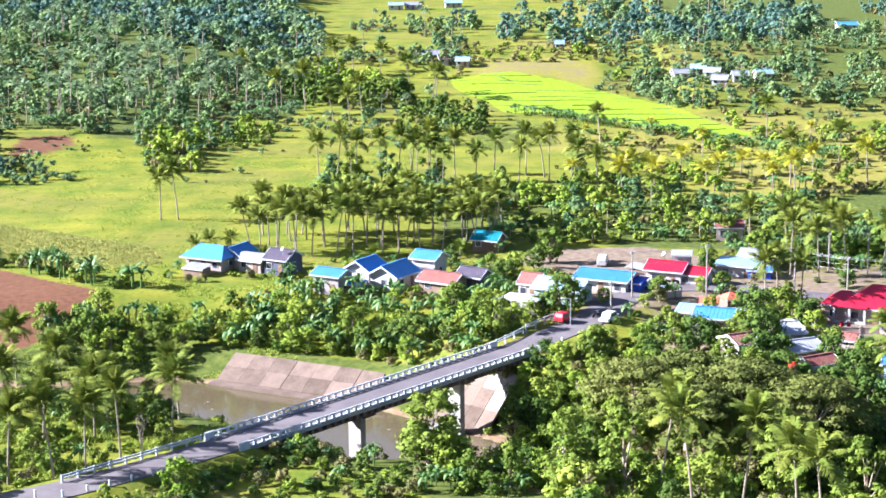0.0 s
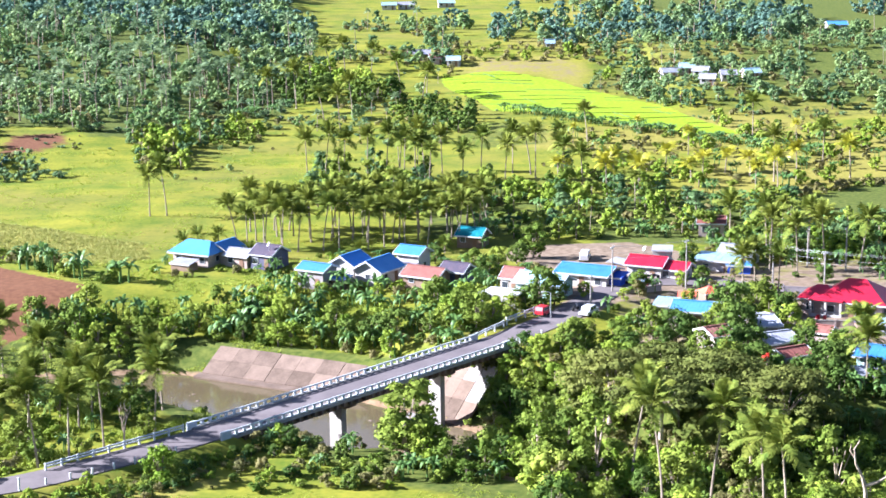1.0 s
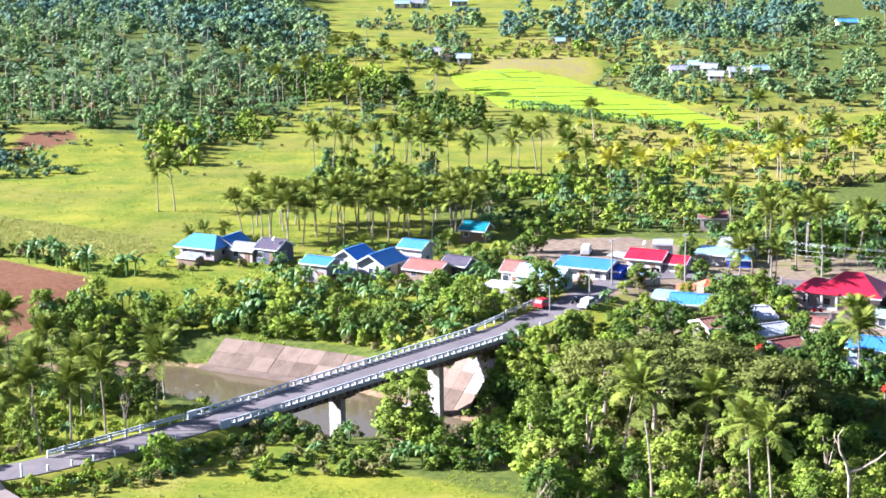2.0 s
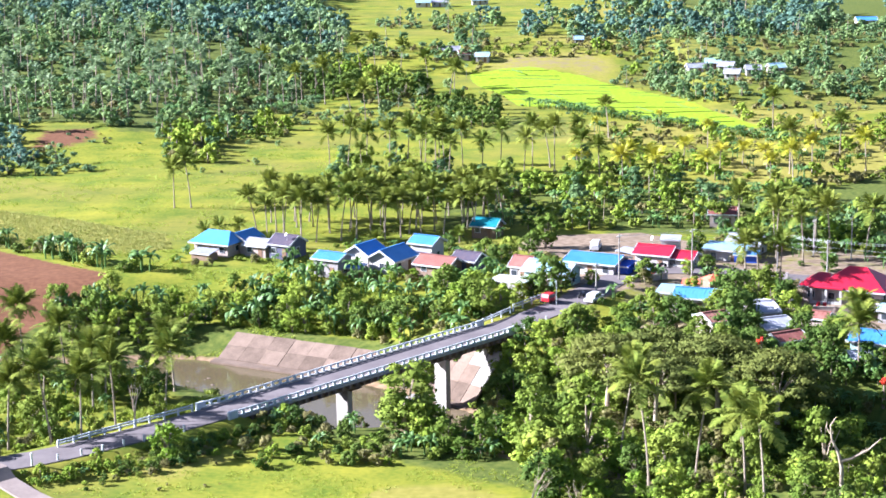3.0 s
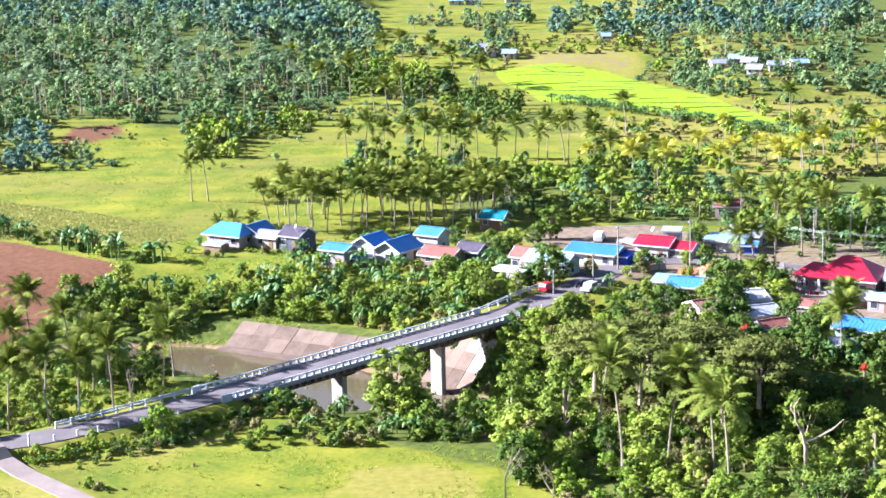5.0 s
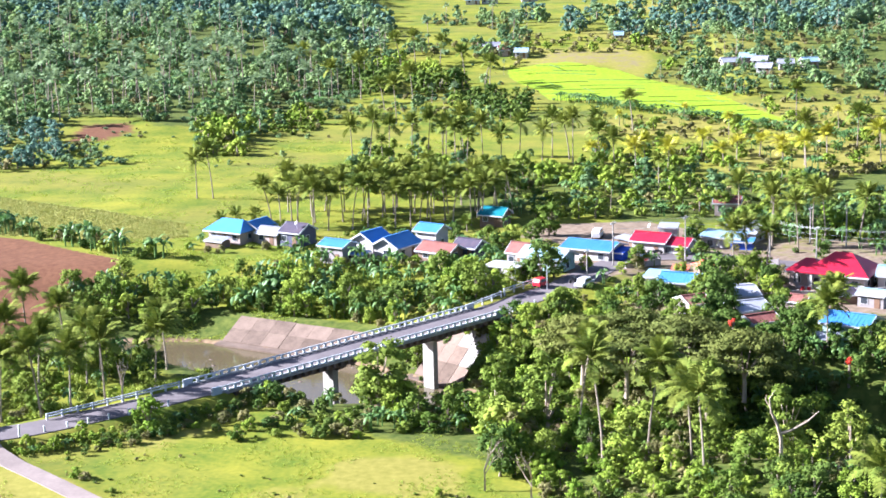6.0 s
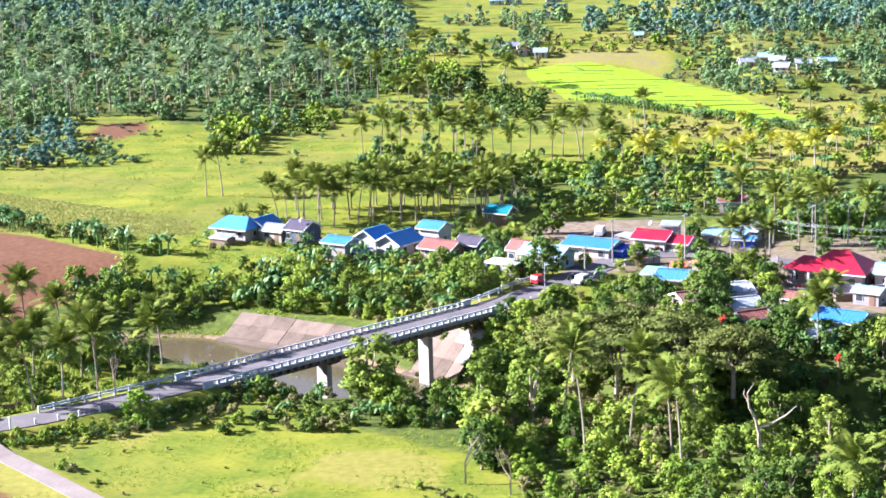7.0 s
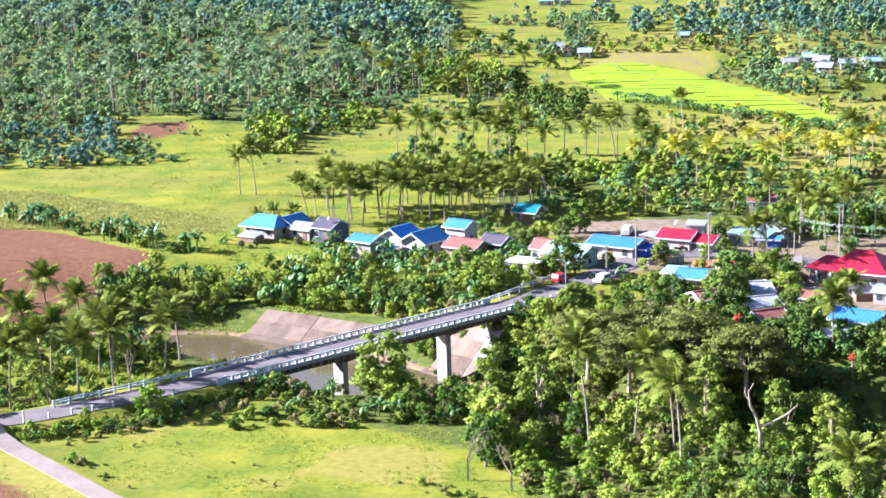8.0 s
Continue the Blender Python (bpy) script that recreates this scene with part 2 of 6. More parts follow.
SCRUB = [(46, 360), (58, 420), (80, 470), (130, 500), (160, 450), (140, 400), (92, 402), (70, 375)]
LEFT_WOOD = [(-300, 720), (-175, 470), (-135, 474), (-122, 478), (-124, 501), (-100, 499), (-91, 484), (-77, 485), (-66, 510), (-58, 534), (-43, 548), (-42, 610), (-48, 634), (-45, 706), (-60, 800), (-75, 1000), (-100, 1300), (-700, 1300), (-500, 800)]
PALM_WOOD = [(-290, 760), (-152, 739), (-82, 648), (-47, 632), (-42, 610), (-43, 548), (-58, 534), (-66, 510), (-77, 485), (-91, 484), (-100, 499), (-118, 500), (-122, 478), (-135, 474), (-175, 470), (-230, 540)]
FOREST = [(-400, 850), (-400, 1100), (-90, 1100), (-75, 909), (-60, 800), (-45, 706), (-45, 653), (-48, 634), (-83, 654), (-154, 748), (-290, 760)]
MEADOW_RISE = [(-48, 634), (-45, 706), (-63, 831), (4, 828), (14, 683), (1, 631), (-27, 630)]
HAMLET_SLOPE = [(49, 593), (50, 638), (64, 693), (180, 760), (230, 664), (180, 523), (110, 521), (98, 528), (82, 534), (76, 576)]
DRY_SLOPE = [(74, 556), (81, 527), (108, 514), (150, 512), (140, 466), (87, 489)]


# ---- helpers for meshes ----
def mesh_of(name, verts, faces, mat):
    me = bpy.data.meshes.new(name)
    me.from_pydata([tuple(v) for v in verts], [], [tuple(f) for f in faces])
    me.materials.append(mat)
    me.update()
    return me


def part(name, data, mat, parent, label=""):
    """Links a bmesh or mesh as one object under a thing or a part."""
    if isinstance(data, bmesh.types.BMesh):
        me = bpy.data.meshes.new(name)
        data.to_mesh(me)
        data.free()
        me.materials.append(mat)
    else:
        me = data
    ob = new(name, me)
    ob.parent = parent
    return tagged(ob, label)


def box(bm, x0, x1, y0, y1, z0, z1, m=None, bevel=0.0):
    made = bmesh.ops.create_cube(bm, size=1)["verts"]
    bmesh.ops.scale(bm, vec=(x1 - x0, y1 - y0, z1 - z0), verts=made)
    bmesh.ops.translate(bm, vec=((x0 + x1) / 2, (y0 + y1) / 2, (z0 + z1) / 2), verts=made)
    if bevel:
        edges = list({e for v in made for e in v.link_edges})
        made = [v for v in bmesh.ops.bevel(bm, geom=edges, offset=bevel, segments=1, affect="EDGES")["verts"]]
    if m is not None:
        bmesh.ops.transform(bm, matrix=m, verts=list({v for v in made}))
    return bm


def block(x0, x1, y0, y1, z0, z1, m=None, bevel=0.0):
    return box(bmesh.new(), x0, x1, y0, y1, z0, z1, m, bevel)


def tube(points, radii, sides=7):
    """Verts and faces of a tapered tube through points."""
    verts, faces = [], []
    for i, p in enumerate(points):
        p = Vector(p)
        way = (Vector(points[min(i + 1, len(points) - 1)]) - Vector(points[max(i - 1, 0)])).normalized()
        a = way.orthogonal().normalized()
        b = way.cross(a)
        for k in range(sides):
            t = 2 * math.pi * k / sides
            verts.append(p + (a * math.cos(t) + b * math.sin(t)) * radii[i])
    for i in range(len(points) - 1):
        for k in range(sides):
            faces.append((i * sides + k, i * sides + (k + 1) % sides, (i + 1) * sides + (k + 1) % sides, (i + 1) * sides + k))
    faces.append(tuple(range(sides))[::-1])
    faces.append(tuple((len(points) - 1) * sides + k for k in range(sides)))
    return verts, faces


ICO = (1 + 5 ** 0.5) / 2
CORE_POINTS = np.array([(-1, ICO, 0), (1, ICO, 0), (-1, -ICO, 0), (1, -ICO, 0), (0, -1, ICO), (0, 1, ICO), (0, -1, -ICO), (0, 1, -ICO), (ICO, 0, -1), (ICO, 0, 1), (-ICO, 0, -1), (-ICO, 0, 1)]) / math.hypot(1, ICO)
CORE_FACES = np.array([(0, 11, 5), (0, 5, 1), (0, 1, 7), (0, 7, 10), (0, 10, 11), (1, 5, 9), (5, 11, 4), (11, 10, 2), (10, 7, 6), (7, 1, 8), (3, 9, 4), (3, 4, 2), (3, 2, 6), (3, 6, 8), (3, 8, 9), (4, 9, 5), (2, 4, 11), (6, 2, 10), (8, 6, 7), (9, 8, 1)])
OCTA_POINTS = np.array([(1, 0, 0), (0, 1, 0), (-1, 0, 0), (0, -1, 0), (0, 0, 1), (0, 0, -1)], float)
OCTA_FACES = np.array([(0, 1, 4), (1, 2, 4), (2, 3, 4), (3, 0, 4), (1, 0, 5), (2, 1, 5), (3, 2, 5), (0, 3, 5)])


def packed_mesh(name, verts, normals, loops, sizes, mats, slots=None, tones=None):
    """A mesh from flat arrays; normals are one per vertex, so that a clump of leaves is lit as one soft form."""
    me = bpy.data.meshes.new(name)
    sizes = np.asarray(sizes, np.int32)
    me.vertices.add(len(verts))
    me.vertices.foreach_set("co", np.asarray(verts, np.float32).ravel())
    me.loops.add(len(loops))
    me.loops.foreach_set("vertex_index", np.asarray(loops, np.int32))
    me.polygons.add(len(sizes))
    me.polygons.foreach_set("loop_start", np.concatenate([[0], np.cumsum(sizes)[:-1]]).astype(np.int32))
    for m in mats:
        me.materials.append(m)
    if slots is not None:
        me.polygons.foreach_set("material_index", np.asarray(slots, np.int32))
    if tones is not None:
        me.attributes.new("tone", "FLOAT", "FACE").data.foreach_set("value", np.asarray(tones, np.float32))
    me.update(calc_edges=True)
    me.attributes.new("custom_normal", "FLOAT_VECTOR", "POINT").data.foreach_set("vector", np.asarray(normals, np.float32).ravel())
    return me


def unpacked(me):
    """Verts, normals, corner list and face sizes of a mesh as arrays."""
    n, k = len(me.vertices), len(me.polygons)
    v, w, loops, sizes = np.empty(n * 3, np.float32), np.empty(n * 3, np.float32), np.empty(len(me.loops), np.int32), np.empty(k, np.int32)
    me.vertices.foreach_get("co", v)
    if "custom_normal" in me.attributes:
        me.attributes["custom_normal"].data.foreach_get("vector", w)
    else:
        me.vertices.foreach_get("normal", w)
    me.loops.foreach_get("vertex_index", loops)
    me.polygons.foreach_get("loop_total", sizes)
    return v.reshape(-1, 3), w.reshape(-1, 3), loops, sizes


def joined(pieces):
    verts, faces = [], []
    for v, f in pieces:
        k = len(verts)
        verts.extend(v)
        faces.extend(tuple(i + k for i in q) for q in f)
    return verts, faces


def empty(name):
    ob = new(name)
    ob.empty_display_size = 0.5
    return ob


def place(x, y, z=None, turn=0.0, s=1.0, sz=None):
    return pose(x, y, height(x, y) if z is None else z, 0, 0, turn) @ Matrix.Diagonal((s, s, sz or s, 1))

# ---- ground ----
def ground_sheet():
    def steps(*spans):
        out = []
        for a, b, d in spans:
            out.extend(np.arange(a, b, d))
        return np.array(out)
    wide = np.cumsum(1.6 * 1.22 ** np.arange(34))
    wide = wide[wide < 4200]
    xs = np.concatenate([-118 - wide[::-1], np.arange(-118, 118, 1.5), 118 + wide])
    ys = np.concatenate([steps((-600, 0, 60), (0, 140, 7), (140, 345, 1.5), (345, 520, 2.5), (520, 760, 5), (760, 1200, 14)), 1200 + np.cumsum(16 * 1.2 ** np.arange(21))])
    X, Y = np.meshgrid(xs, ys)
    x, y = X.ravel(), Y.ravel()
    z = ground_height(x, y)
    nx, ny = len(xs), len(ys)
    i = np.arange((ny - 1) * (nx - 1))
    a = (i // (nx - 1)) * nx + i % (nx - 1)
    faces = np.stack([a, a + 1, a + nx + 1, a + nx], 1)
    me = bpy.data.meshes.new("ground")
    me.from_pydata(np.stack([x, y, z], 1).tolist(), [], faces.tolist())
    me.polygons.foreach_set("use_smooth", [True] * len(me.polygons))
    d, side, _ = along(RIVER, x, y)
    dv, _, wv = along(VILLAGE_ROAD, x, y)
    bare = np.maximum.reduce([inside(YARD, x, y, 1.5), inside(RED_YARD, x, y, 1.5), 0.45 * inside(HILL_DRY, x, y, 14), 0.60 * smooth(x, 26, 36) * smooth(y, 245, 262) * smooth(-y, -335, -318), (1 - smooth(dv, 3.5, 6)) * smooth(wv, 24, 34)])
    soil = np.maximum.reduce([inside(SOIL, x, y, 1.0), 0.75 * inside(FAR_SOIL, x, y, 6), 0.8 * inside(NEAR_SOIL, x, y, 2.5)])
    sand = 1 - smooth(d, 15, 19)
    wood = np.maximum.reduce([inside(SCRUB, x, y, 10) * 0.2, (1 - smooth(d, 22, 30)) * 0.9, smooth(x, 14, 26) * smooth(-y, -240, -225) * 0.9, inside(LEFT_WOOD, x, y, 6) * 0.95, smooth(y, 520, 560) * smooth(x, 96, 120) * 0.75, smooth(x, 34, 40) * smooth(y, 214, 220) * smooth(-y, -246, -240) * 0.85, smooth(x, 24, 40) * smooth(y, 336, 346) * smooth(-y, -400, -385) * 0.8, inside(SHADED_FIELD, x, y, 3) * 0.8, inside(OLIVE, x, y, 4) * 0.55, inside(HAMLET_SLOPE, x, y, 12) * 0.5, smooth(x, -6, 2) * smooth(y, 346, 356) * smooth(-y, -420, -405) * smooth(-x, -40, -30) * 0.6])
    dry = np.maximum.reduce([inside(HIGH_GRASS, x, y, 2.0), 0.8 * inside(HILL_DRY, x, y, 12), 0.7 * inside(SCRUB, x, y, 12), (0.25 + 0.45 * smooth(wavy(x, y, 40, 6.0), -0.3, 0.7)) * smooth(x, 6, 26) * smooth(y, 440, 470), 0.8 * smooth(wavy(x, y, 11, 4.0), -0.05, 0.7) * smooth(-y, -214, -205), 0.42 * smooth(wavy(x, y, 26, 9.0), 0.1, 0.9) * smooth(y, 340, 360) * smooth(-x, 0, 20)])
    paddy = inside(PADDY, x, y, 2.0)
    for name, a3 in (("cover", (soil, bare, sand)), ("plants", (dry, paddy, wood))):
        at = me.color_attributes.new(name, "FLOAT_COLOR", "POINT")
        at.data.foreach_set("color", np.stack([*a3, np.ones(len(x))], 1).ravel())
    m = material("ground_cover", (0.068, 0.116, 0.009), (0.248, 0.232, 0.022), 9.0, 0.95, 0.15, fine=12.0, spec=0.1)
    nt = m.node_tree
    n, link = nt.nodes, nt.links.new
    b = n["Principled BSDF"]
    colour = b.inputs["Base Color"].links[0].from_socket
    geo = n.new("ShaderNodeNewGeometry")
    edge = n.new("ShaderNodeTexNoise")
    edge.inputs["Scale"].default_value, edge.inputs["Detail"].default_value = 0.35, 6
    link(geo.outputs["Position"], edge.inputs["Vector"])
    speck = n.new("ShaderNodeTexNoise")
    speck.inputs["Scale"].default_value, speck.inputs["Detail"].default_value = 0.9, 7
    link(geo.outputs["Position"], speck.inputs["Vector"])
    # faded and brownish stretches of the meadows, and darker tussocks
    for scale, low, high, most, tint in ((0.028, 0.46, 0.72, 0.55, (0.150, 0.130, 0.036, 1)), (0.55, 0.55, 0.78, 0.6, (0.052, 0.088, 0.012, 1))):
        spread, amount, mix = n.new("ShaderNodeTexNoise"), n.new("ShaderNodeMapRange"), n.new("ShaderNodeMix")
        spread.inputs["Scale"].default_value, spread.inputs["Detail"].default_value = scale, 7
        link(geo.outputs["Position"], spread.inputs["Vector"])
        amount.inputs["From Min"].default_value, amount.inputs["From Max"].default_value, amount.inputs["To Max"].default_value = low, high, most
        link(spread.outputs["Fac"], amount.inputs["Value"])
        mix.data_type = "RGBA"
        link(amount.outputs[0], mix.inputs["Factor"])
        link(colour, mix.inputs["A"])
        mix.inputs["B"].default_value = tint
        colour = mix.outputs["Result"]
    lists = {"cover": (((0.164, 0.0779, 0.041), (0.111, 0.0492, 0.0262)), ((0.254, 0.193, 0.139), (0.139, 0.102, 0.0697)), ((0.279, 0.193, 0.115), (0.164, 0.107, 0.0615))),
             "plants": (((0.178, 0.166, 0.028), (0.248, 0.220, 0.046)), ((0.156, 0.262, 0.00656), (0.262, 0.344, 0.0123)), ((0.0451, 0.0697, 0.0115), (0.115, 0.131, 0.0246)))}
    for name in ("plants", "cover"):
        at = n.new("ShaderNodeAttribute")
        at.attribute_name = name
        sep = n.new("ShaderNodeSeparateColor")
        link(at.outputs["Color"], sep.inputs[0])
        for k, (c0, c1) in enumerate(lists[name]):
            two = n.new("ShaderNodeMix")
            two.data_type = "RGBA"
            two.inputs["A"].default_value, two.inputs["B"].default_value = (*c0, 1), (*c1, 1)
            mr = n.new("ShaderNodeMapRange")
            mr.inputs["From Min"].default_value, mr.inputs["From Max"].default_value = 0.3, 0.7
            link(speck.outputs["Fac"], mr.inputs["Value"])
            link(mr.outputs[0], two.inputs["Factor"])
            add = n.new("ShaderNodeMath")
            add.operation = "MULTIPLY_ADD"
            link(edge.outputs["Fac"], add.inputs[0])
            add.inputs[1].default_value = 0.7
            link(sep.outputs[k], add.inputs[2])
            cut = n.new("ShaderNodeMapRange")
            cut.inputs["From Min"].default_value, cut.inputs["From Max"].default_value = 0.72, 0.98
            link(add.outputs[0], cut.inputs["Value"])
            mix = n.new("ShaderNodeMix")
            mix.data_type = "RGBA"
            link(cut.outputs[0], mix.inputs["Factor"])
            link(colour, mix.inputs["A"])
            link(two.outputs["Result"], mix.inputs["B"])
            colour = mix.outputs["Result"]
    link(colour, b.inputs["Base Color"])
    me.materials.append(m)
    tagged(new("ground", me), "green valley floor with fields, bare yards and river banks", "ground", kind="structure")


ground_sheet()


def water_sheet():
    m = bpy.data.materials.new("river_water")
    m.use_nodes = True
    n, link = m.node_tree.nodes, m.node_tree.links.new
    b = n["Principled BSDF"]
    b.inputs["Base Color"].default_value = (0.105, 0.082, 0.045, 1)
    b.inputs["Roughness"].default_value = 0.09
    tex, bp = n.new("ShaderNodeTexNoise"), n.new("ShaderNodeBump")
    geo = n.new("ShaderNodeNewGeometry")
    tex.inputs["Scale"].default_value = 0.8
    link(geo.outputs["Position"], tex.inputs["Vector"])
    bp.inputs["Strength"].default_value, bp.inputs["Distance"].default_value = 0.25, 0.05
    link(tex.outputs["Fac"], bp.inputs["Height"])
    link(bp.outputs[0], b.inputs["Normal"])
    left, right = [], []
    for i, (x, y) in enumerate(RIVER):
        a, c = RIVER[max(i - 1, 0)], RIVER[min(i + 1, len(RIVER) - 1)]
        w = Vector((c[0] - a[0], c[1] - a[1])).normalized()
        left.append((x - w.y * 19, y + w.x * 19, WATER))
        right.append((x + w.y * 19, y - w.x * 19, WATER))
    k = len(left)
    tagged(new("river_water", mesh_of("river_water", left + right, [(k + i, k + i + 1, i + 1, i) for i in range(k - 1)], m)),
           "shallow brown river water between banks", "river", kind="structure")


water_sheet()


def ribbon(name, line, width, level, mat, label, category, step=2.0, thick=0.25):
    """A strip of road along a line, with thickness; level gives its height from the way along."""
    pts = []
    for (ax, ay), (bx, by) in zip(line[:-1], line[1:]):
        k = max(2, int(math.hypot(bx - ax, by - ay) / step))
        pts.extend((ax + (bx - ax) * i / k, ay + (by - ay) * i / k) for i in range(k))
    pts.append(tuple(line[-1]))
    for _ in range(3):
        pts = [pts[0]] + [((a[0] + 2 * b[0] + c[0]) / 4, (a[1] + 2 * b[1] + c[1]) / 4) for a, b, c in zip(pts, pts[1:], pts[2:])] + [pts[-1]]
    verts, faces, run = [], [], 0.0
    for i, (x, y) in enumerate(pts):
        a, c = pts[max(i - 1, 0)], pts[min(i + 1, len(pts) - 1)]
        w = Vector((c[0] - a[0], c[1] - a[1])).normalized()
        if i:
            run += math.hypot(x - pts[i - 1][0], y - pts[i - 1][1])
        z = level(run, x, y)
        h = width / 2
        for dx, dz in ((-h, -thick), (-h, 0), (h, 0), (h, -thick)):
            verts.append((x + w.y * dx, y - w.x * dx, z + dz))
        if i:
            q = 4 * i
            faces.extend((q - 4 + j, q + j, q + j + 1, q - 3 + j) for j in range(3))
    return tagged(new(name, mesh_of(name, verts, faces, mat)), label, category, kind="structure")


ribbon("road", NEAR_ROAD, 5.7, lambda r, x, y: 0.98, ROAD, "grey concrete road leading onto the bridge", "road")
ribbon("village_road", VILLAGE_ROAD, 6.0, lambda r, x, y: float(road_height(np.array(r))) - 0.02, ROAD, "grey concrete road from the bridge into the village", "road")
ribbon("track", TRACK_LINE, 2.8, lambda r, x, y: max(height(x, y), 0.0) + 0.1 + 0.9 * float(1 - smooth(np.array(r), 3, 14)), TRACK, "pale concrete track curving off the road", "track")


# ---- bridge ----
BRIDGE_TURN = math.degrees(math.atan2(UY, UX))
BRIDGE_FRAME = pose(AX, AY, 0, 0, 0, BRIDGE_TURN)      # local x along the bridge, y to its left


def at_bridge(s, n):
    """Plan place from the way along the bridge and across it, to the right."""
    return AX + UX * s + NX * n, AY + UY * s + NY * n


def bridge():
    root = empty("bridge")
    root.matrix_basis = BRIDGE_FRAME
    tagged(root, "concrete road bridge with white railings over the river", "bridge")
    part("deck", block(0, BRIDGE, -3.4, 3.4, 0.6, 0.95), CONCRETE, root)
    part("roadway", block(-0.3, BRIDGE + 0.3, -2.75, 2.75, 0.95, 1.0), ROAD, root, "grey worn road surface")
    for y in (-2.9, 2.9):
        part("kerb", block(0, BRIDGE, y - 0.16, y + 0.16, 0.95, 1.16, bevel=0.03), CONCRETE, root)
    for y in (-2.6, -0.9, 0.9, 2.6):
        part("girder", block(0.4, BRIDGE - 0.4, y - 0.22, y + 0.22, -0.3, 0.6), OLD_CONCRETE, root, "dark mottled concrete girder")
    bracket, post = None, None
    for y in (-3.22, 3.22):
        for i in range(41):
            x = 0.5 + i * 1.4
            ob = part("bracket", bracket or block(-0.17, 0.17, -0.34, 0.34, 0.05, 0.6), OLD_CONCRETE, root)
            bracket = ob.data
            ob.location = (x, y, 0)
            ob = part("post", post or block(-0.21, 0.21, -0.13, 0.13, 0.93, 1.72, bevel=0.03), WHITE_CONCRETE, root)
            post = ob.data
            ob.location = (x, y, 0)
        for z0, z1 in ((1.64, 1.84), (1.02, 1.2)):
            part("rail", block(0.3, BRIDGE - 0.3, y - 0.1, y + 0.1, z0, z1, bevel=0.025), WHITE_CONCRETE, root)
        for x in (-0.4, BRIDGE - 0.7):
            part("end_post", block(x - 0.3, x + 1.3, y - 0.2, y + 0.2, 0.6, 1.92, bevel=0.06), WHITE_CONCRETE, root)
    for x in (23.7, 44.5):
        bm = block(x - 0.6, x + 0.6, -3.3, 3.3, -0.95, -0.3)
        for v in bm.verts:
            if v.co.z < -0.6:
                v.co.y *= 0.6
        part("crosshead", bm, OLD_CONCRETE, root, "dark mottled hammerhead beam")
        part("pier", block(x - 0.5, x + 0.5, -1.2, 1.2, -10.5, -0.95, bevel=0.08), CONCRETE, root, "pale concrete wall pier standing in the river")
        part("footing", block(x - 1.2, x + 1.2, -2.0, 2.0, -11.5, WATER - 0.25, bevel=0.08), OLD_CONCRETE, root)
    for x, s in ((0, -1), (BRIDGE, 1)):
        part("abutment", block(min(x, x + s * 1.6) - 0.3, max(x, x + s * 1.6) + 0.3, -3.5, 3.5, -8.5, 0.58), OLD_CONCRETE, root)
    return root


bridge()


def guard_rail(a, b, z, label, spacing=2.4, high=0.85):
    """A low rail of two bars on posts from a to b in plan; z at both ends."""
    root = empty("guard_rail")
    size = math.hypot(b[0] - a[0], b[1] - a[1])
    tilt = -math.degrees(math.atan2(z[1] - z[0], size))
    root.matrix_basis = pose(a[0], a[1], z[0], 0, tilt, math.degrees(math.atan2(b[1] - a[1], b[0] - a[0])))
    tagged(root, label, "guard rail", "guard rails")
    k = max(2, round(size / spacing))
    for h in (high - 0.08, high * 0.5):
        part("rail", block(-0.1, size + 0.1, -0.08, 0.08, h - 0.09, h + 0.09, bevel=0.02), WHITE_CONCRETE, root)
    me = None
    for i in range(k + 1):
        ob = part("post", me or block(-0.11, 0.11, -0.12, 0.12, -0.6, high + 0.06, bevel=0.02), WHITE_CONCRETE, root)
        me = ob.data
        ob.location = (size * i / k, 0, 0)


guard_rail((-44.6, 209.1), (-30.2, 224.0), (0.98, 0.98), "low white concrete guard rail beside the approach road")
guard_rail(at_bridge(57.8, -3.3), at_bridge(65.5, -4.2), (1.1, 1.4), "low pale guard rail where the bridge meets the village")
guard_rail(at_bridge(66.5, -4.4), at_bridge(76.5, -4.9), (1.5, 1.75), "white guard rail on the bend into the village", high=1.0)
guard_rail(at_bridge(58.4, 3.3), at_bridge(61.5, 3.4), (1.0, 1.1), "short white guard rail past the bridge end")


def marker_post(x, y, z, label, high=0.75):
    ob = empty("marker_post")
    ob.matrix_basis = pose(x, y, z, 0, 0, BRIDGE_TURN)
    tagged(ob, label, "marker post", "posts along the road")
    part("post", block(-0.11, 0.11, -0.11, 0.11, -0.4, high, bevel=0.03), WHITE_CONCRETE, ob)
    part("cap", block(-0.13, 0.13, -0.13, 0.13, high, high + 0.1, bevel=0.03), WHITE_PAINT, ob)
    return ob


for x, y in ((-43.5, 204.1), (-41.0, 205.9), (-38.7, 207.5), (-36.5, 209.5), (-34.3, 211.4), (-32.2, 213.2), (-29.9, 215.3)):
    marker_post(x, y, 0.9, "short white concrete post beside the approach road")
marker_post(-46.1, 201.9, 0.9, "white roadside post at the track turning", 1.6)
for s in (59.0, 62.0, 65.0):
    x, y = at_bridge(s, 3.6)
    marker_post(x, y, 1.2, "short white concrete post beside the village road")


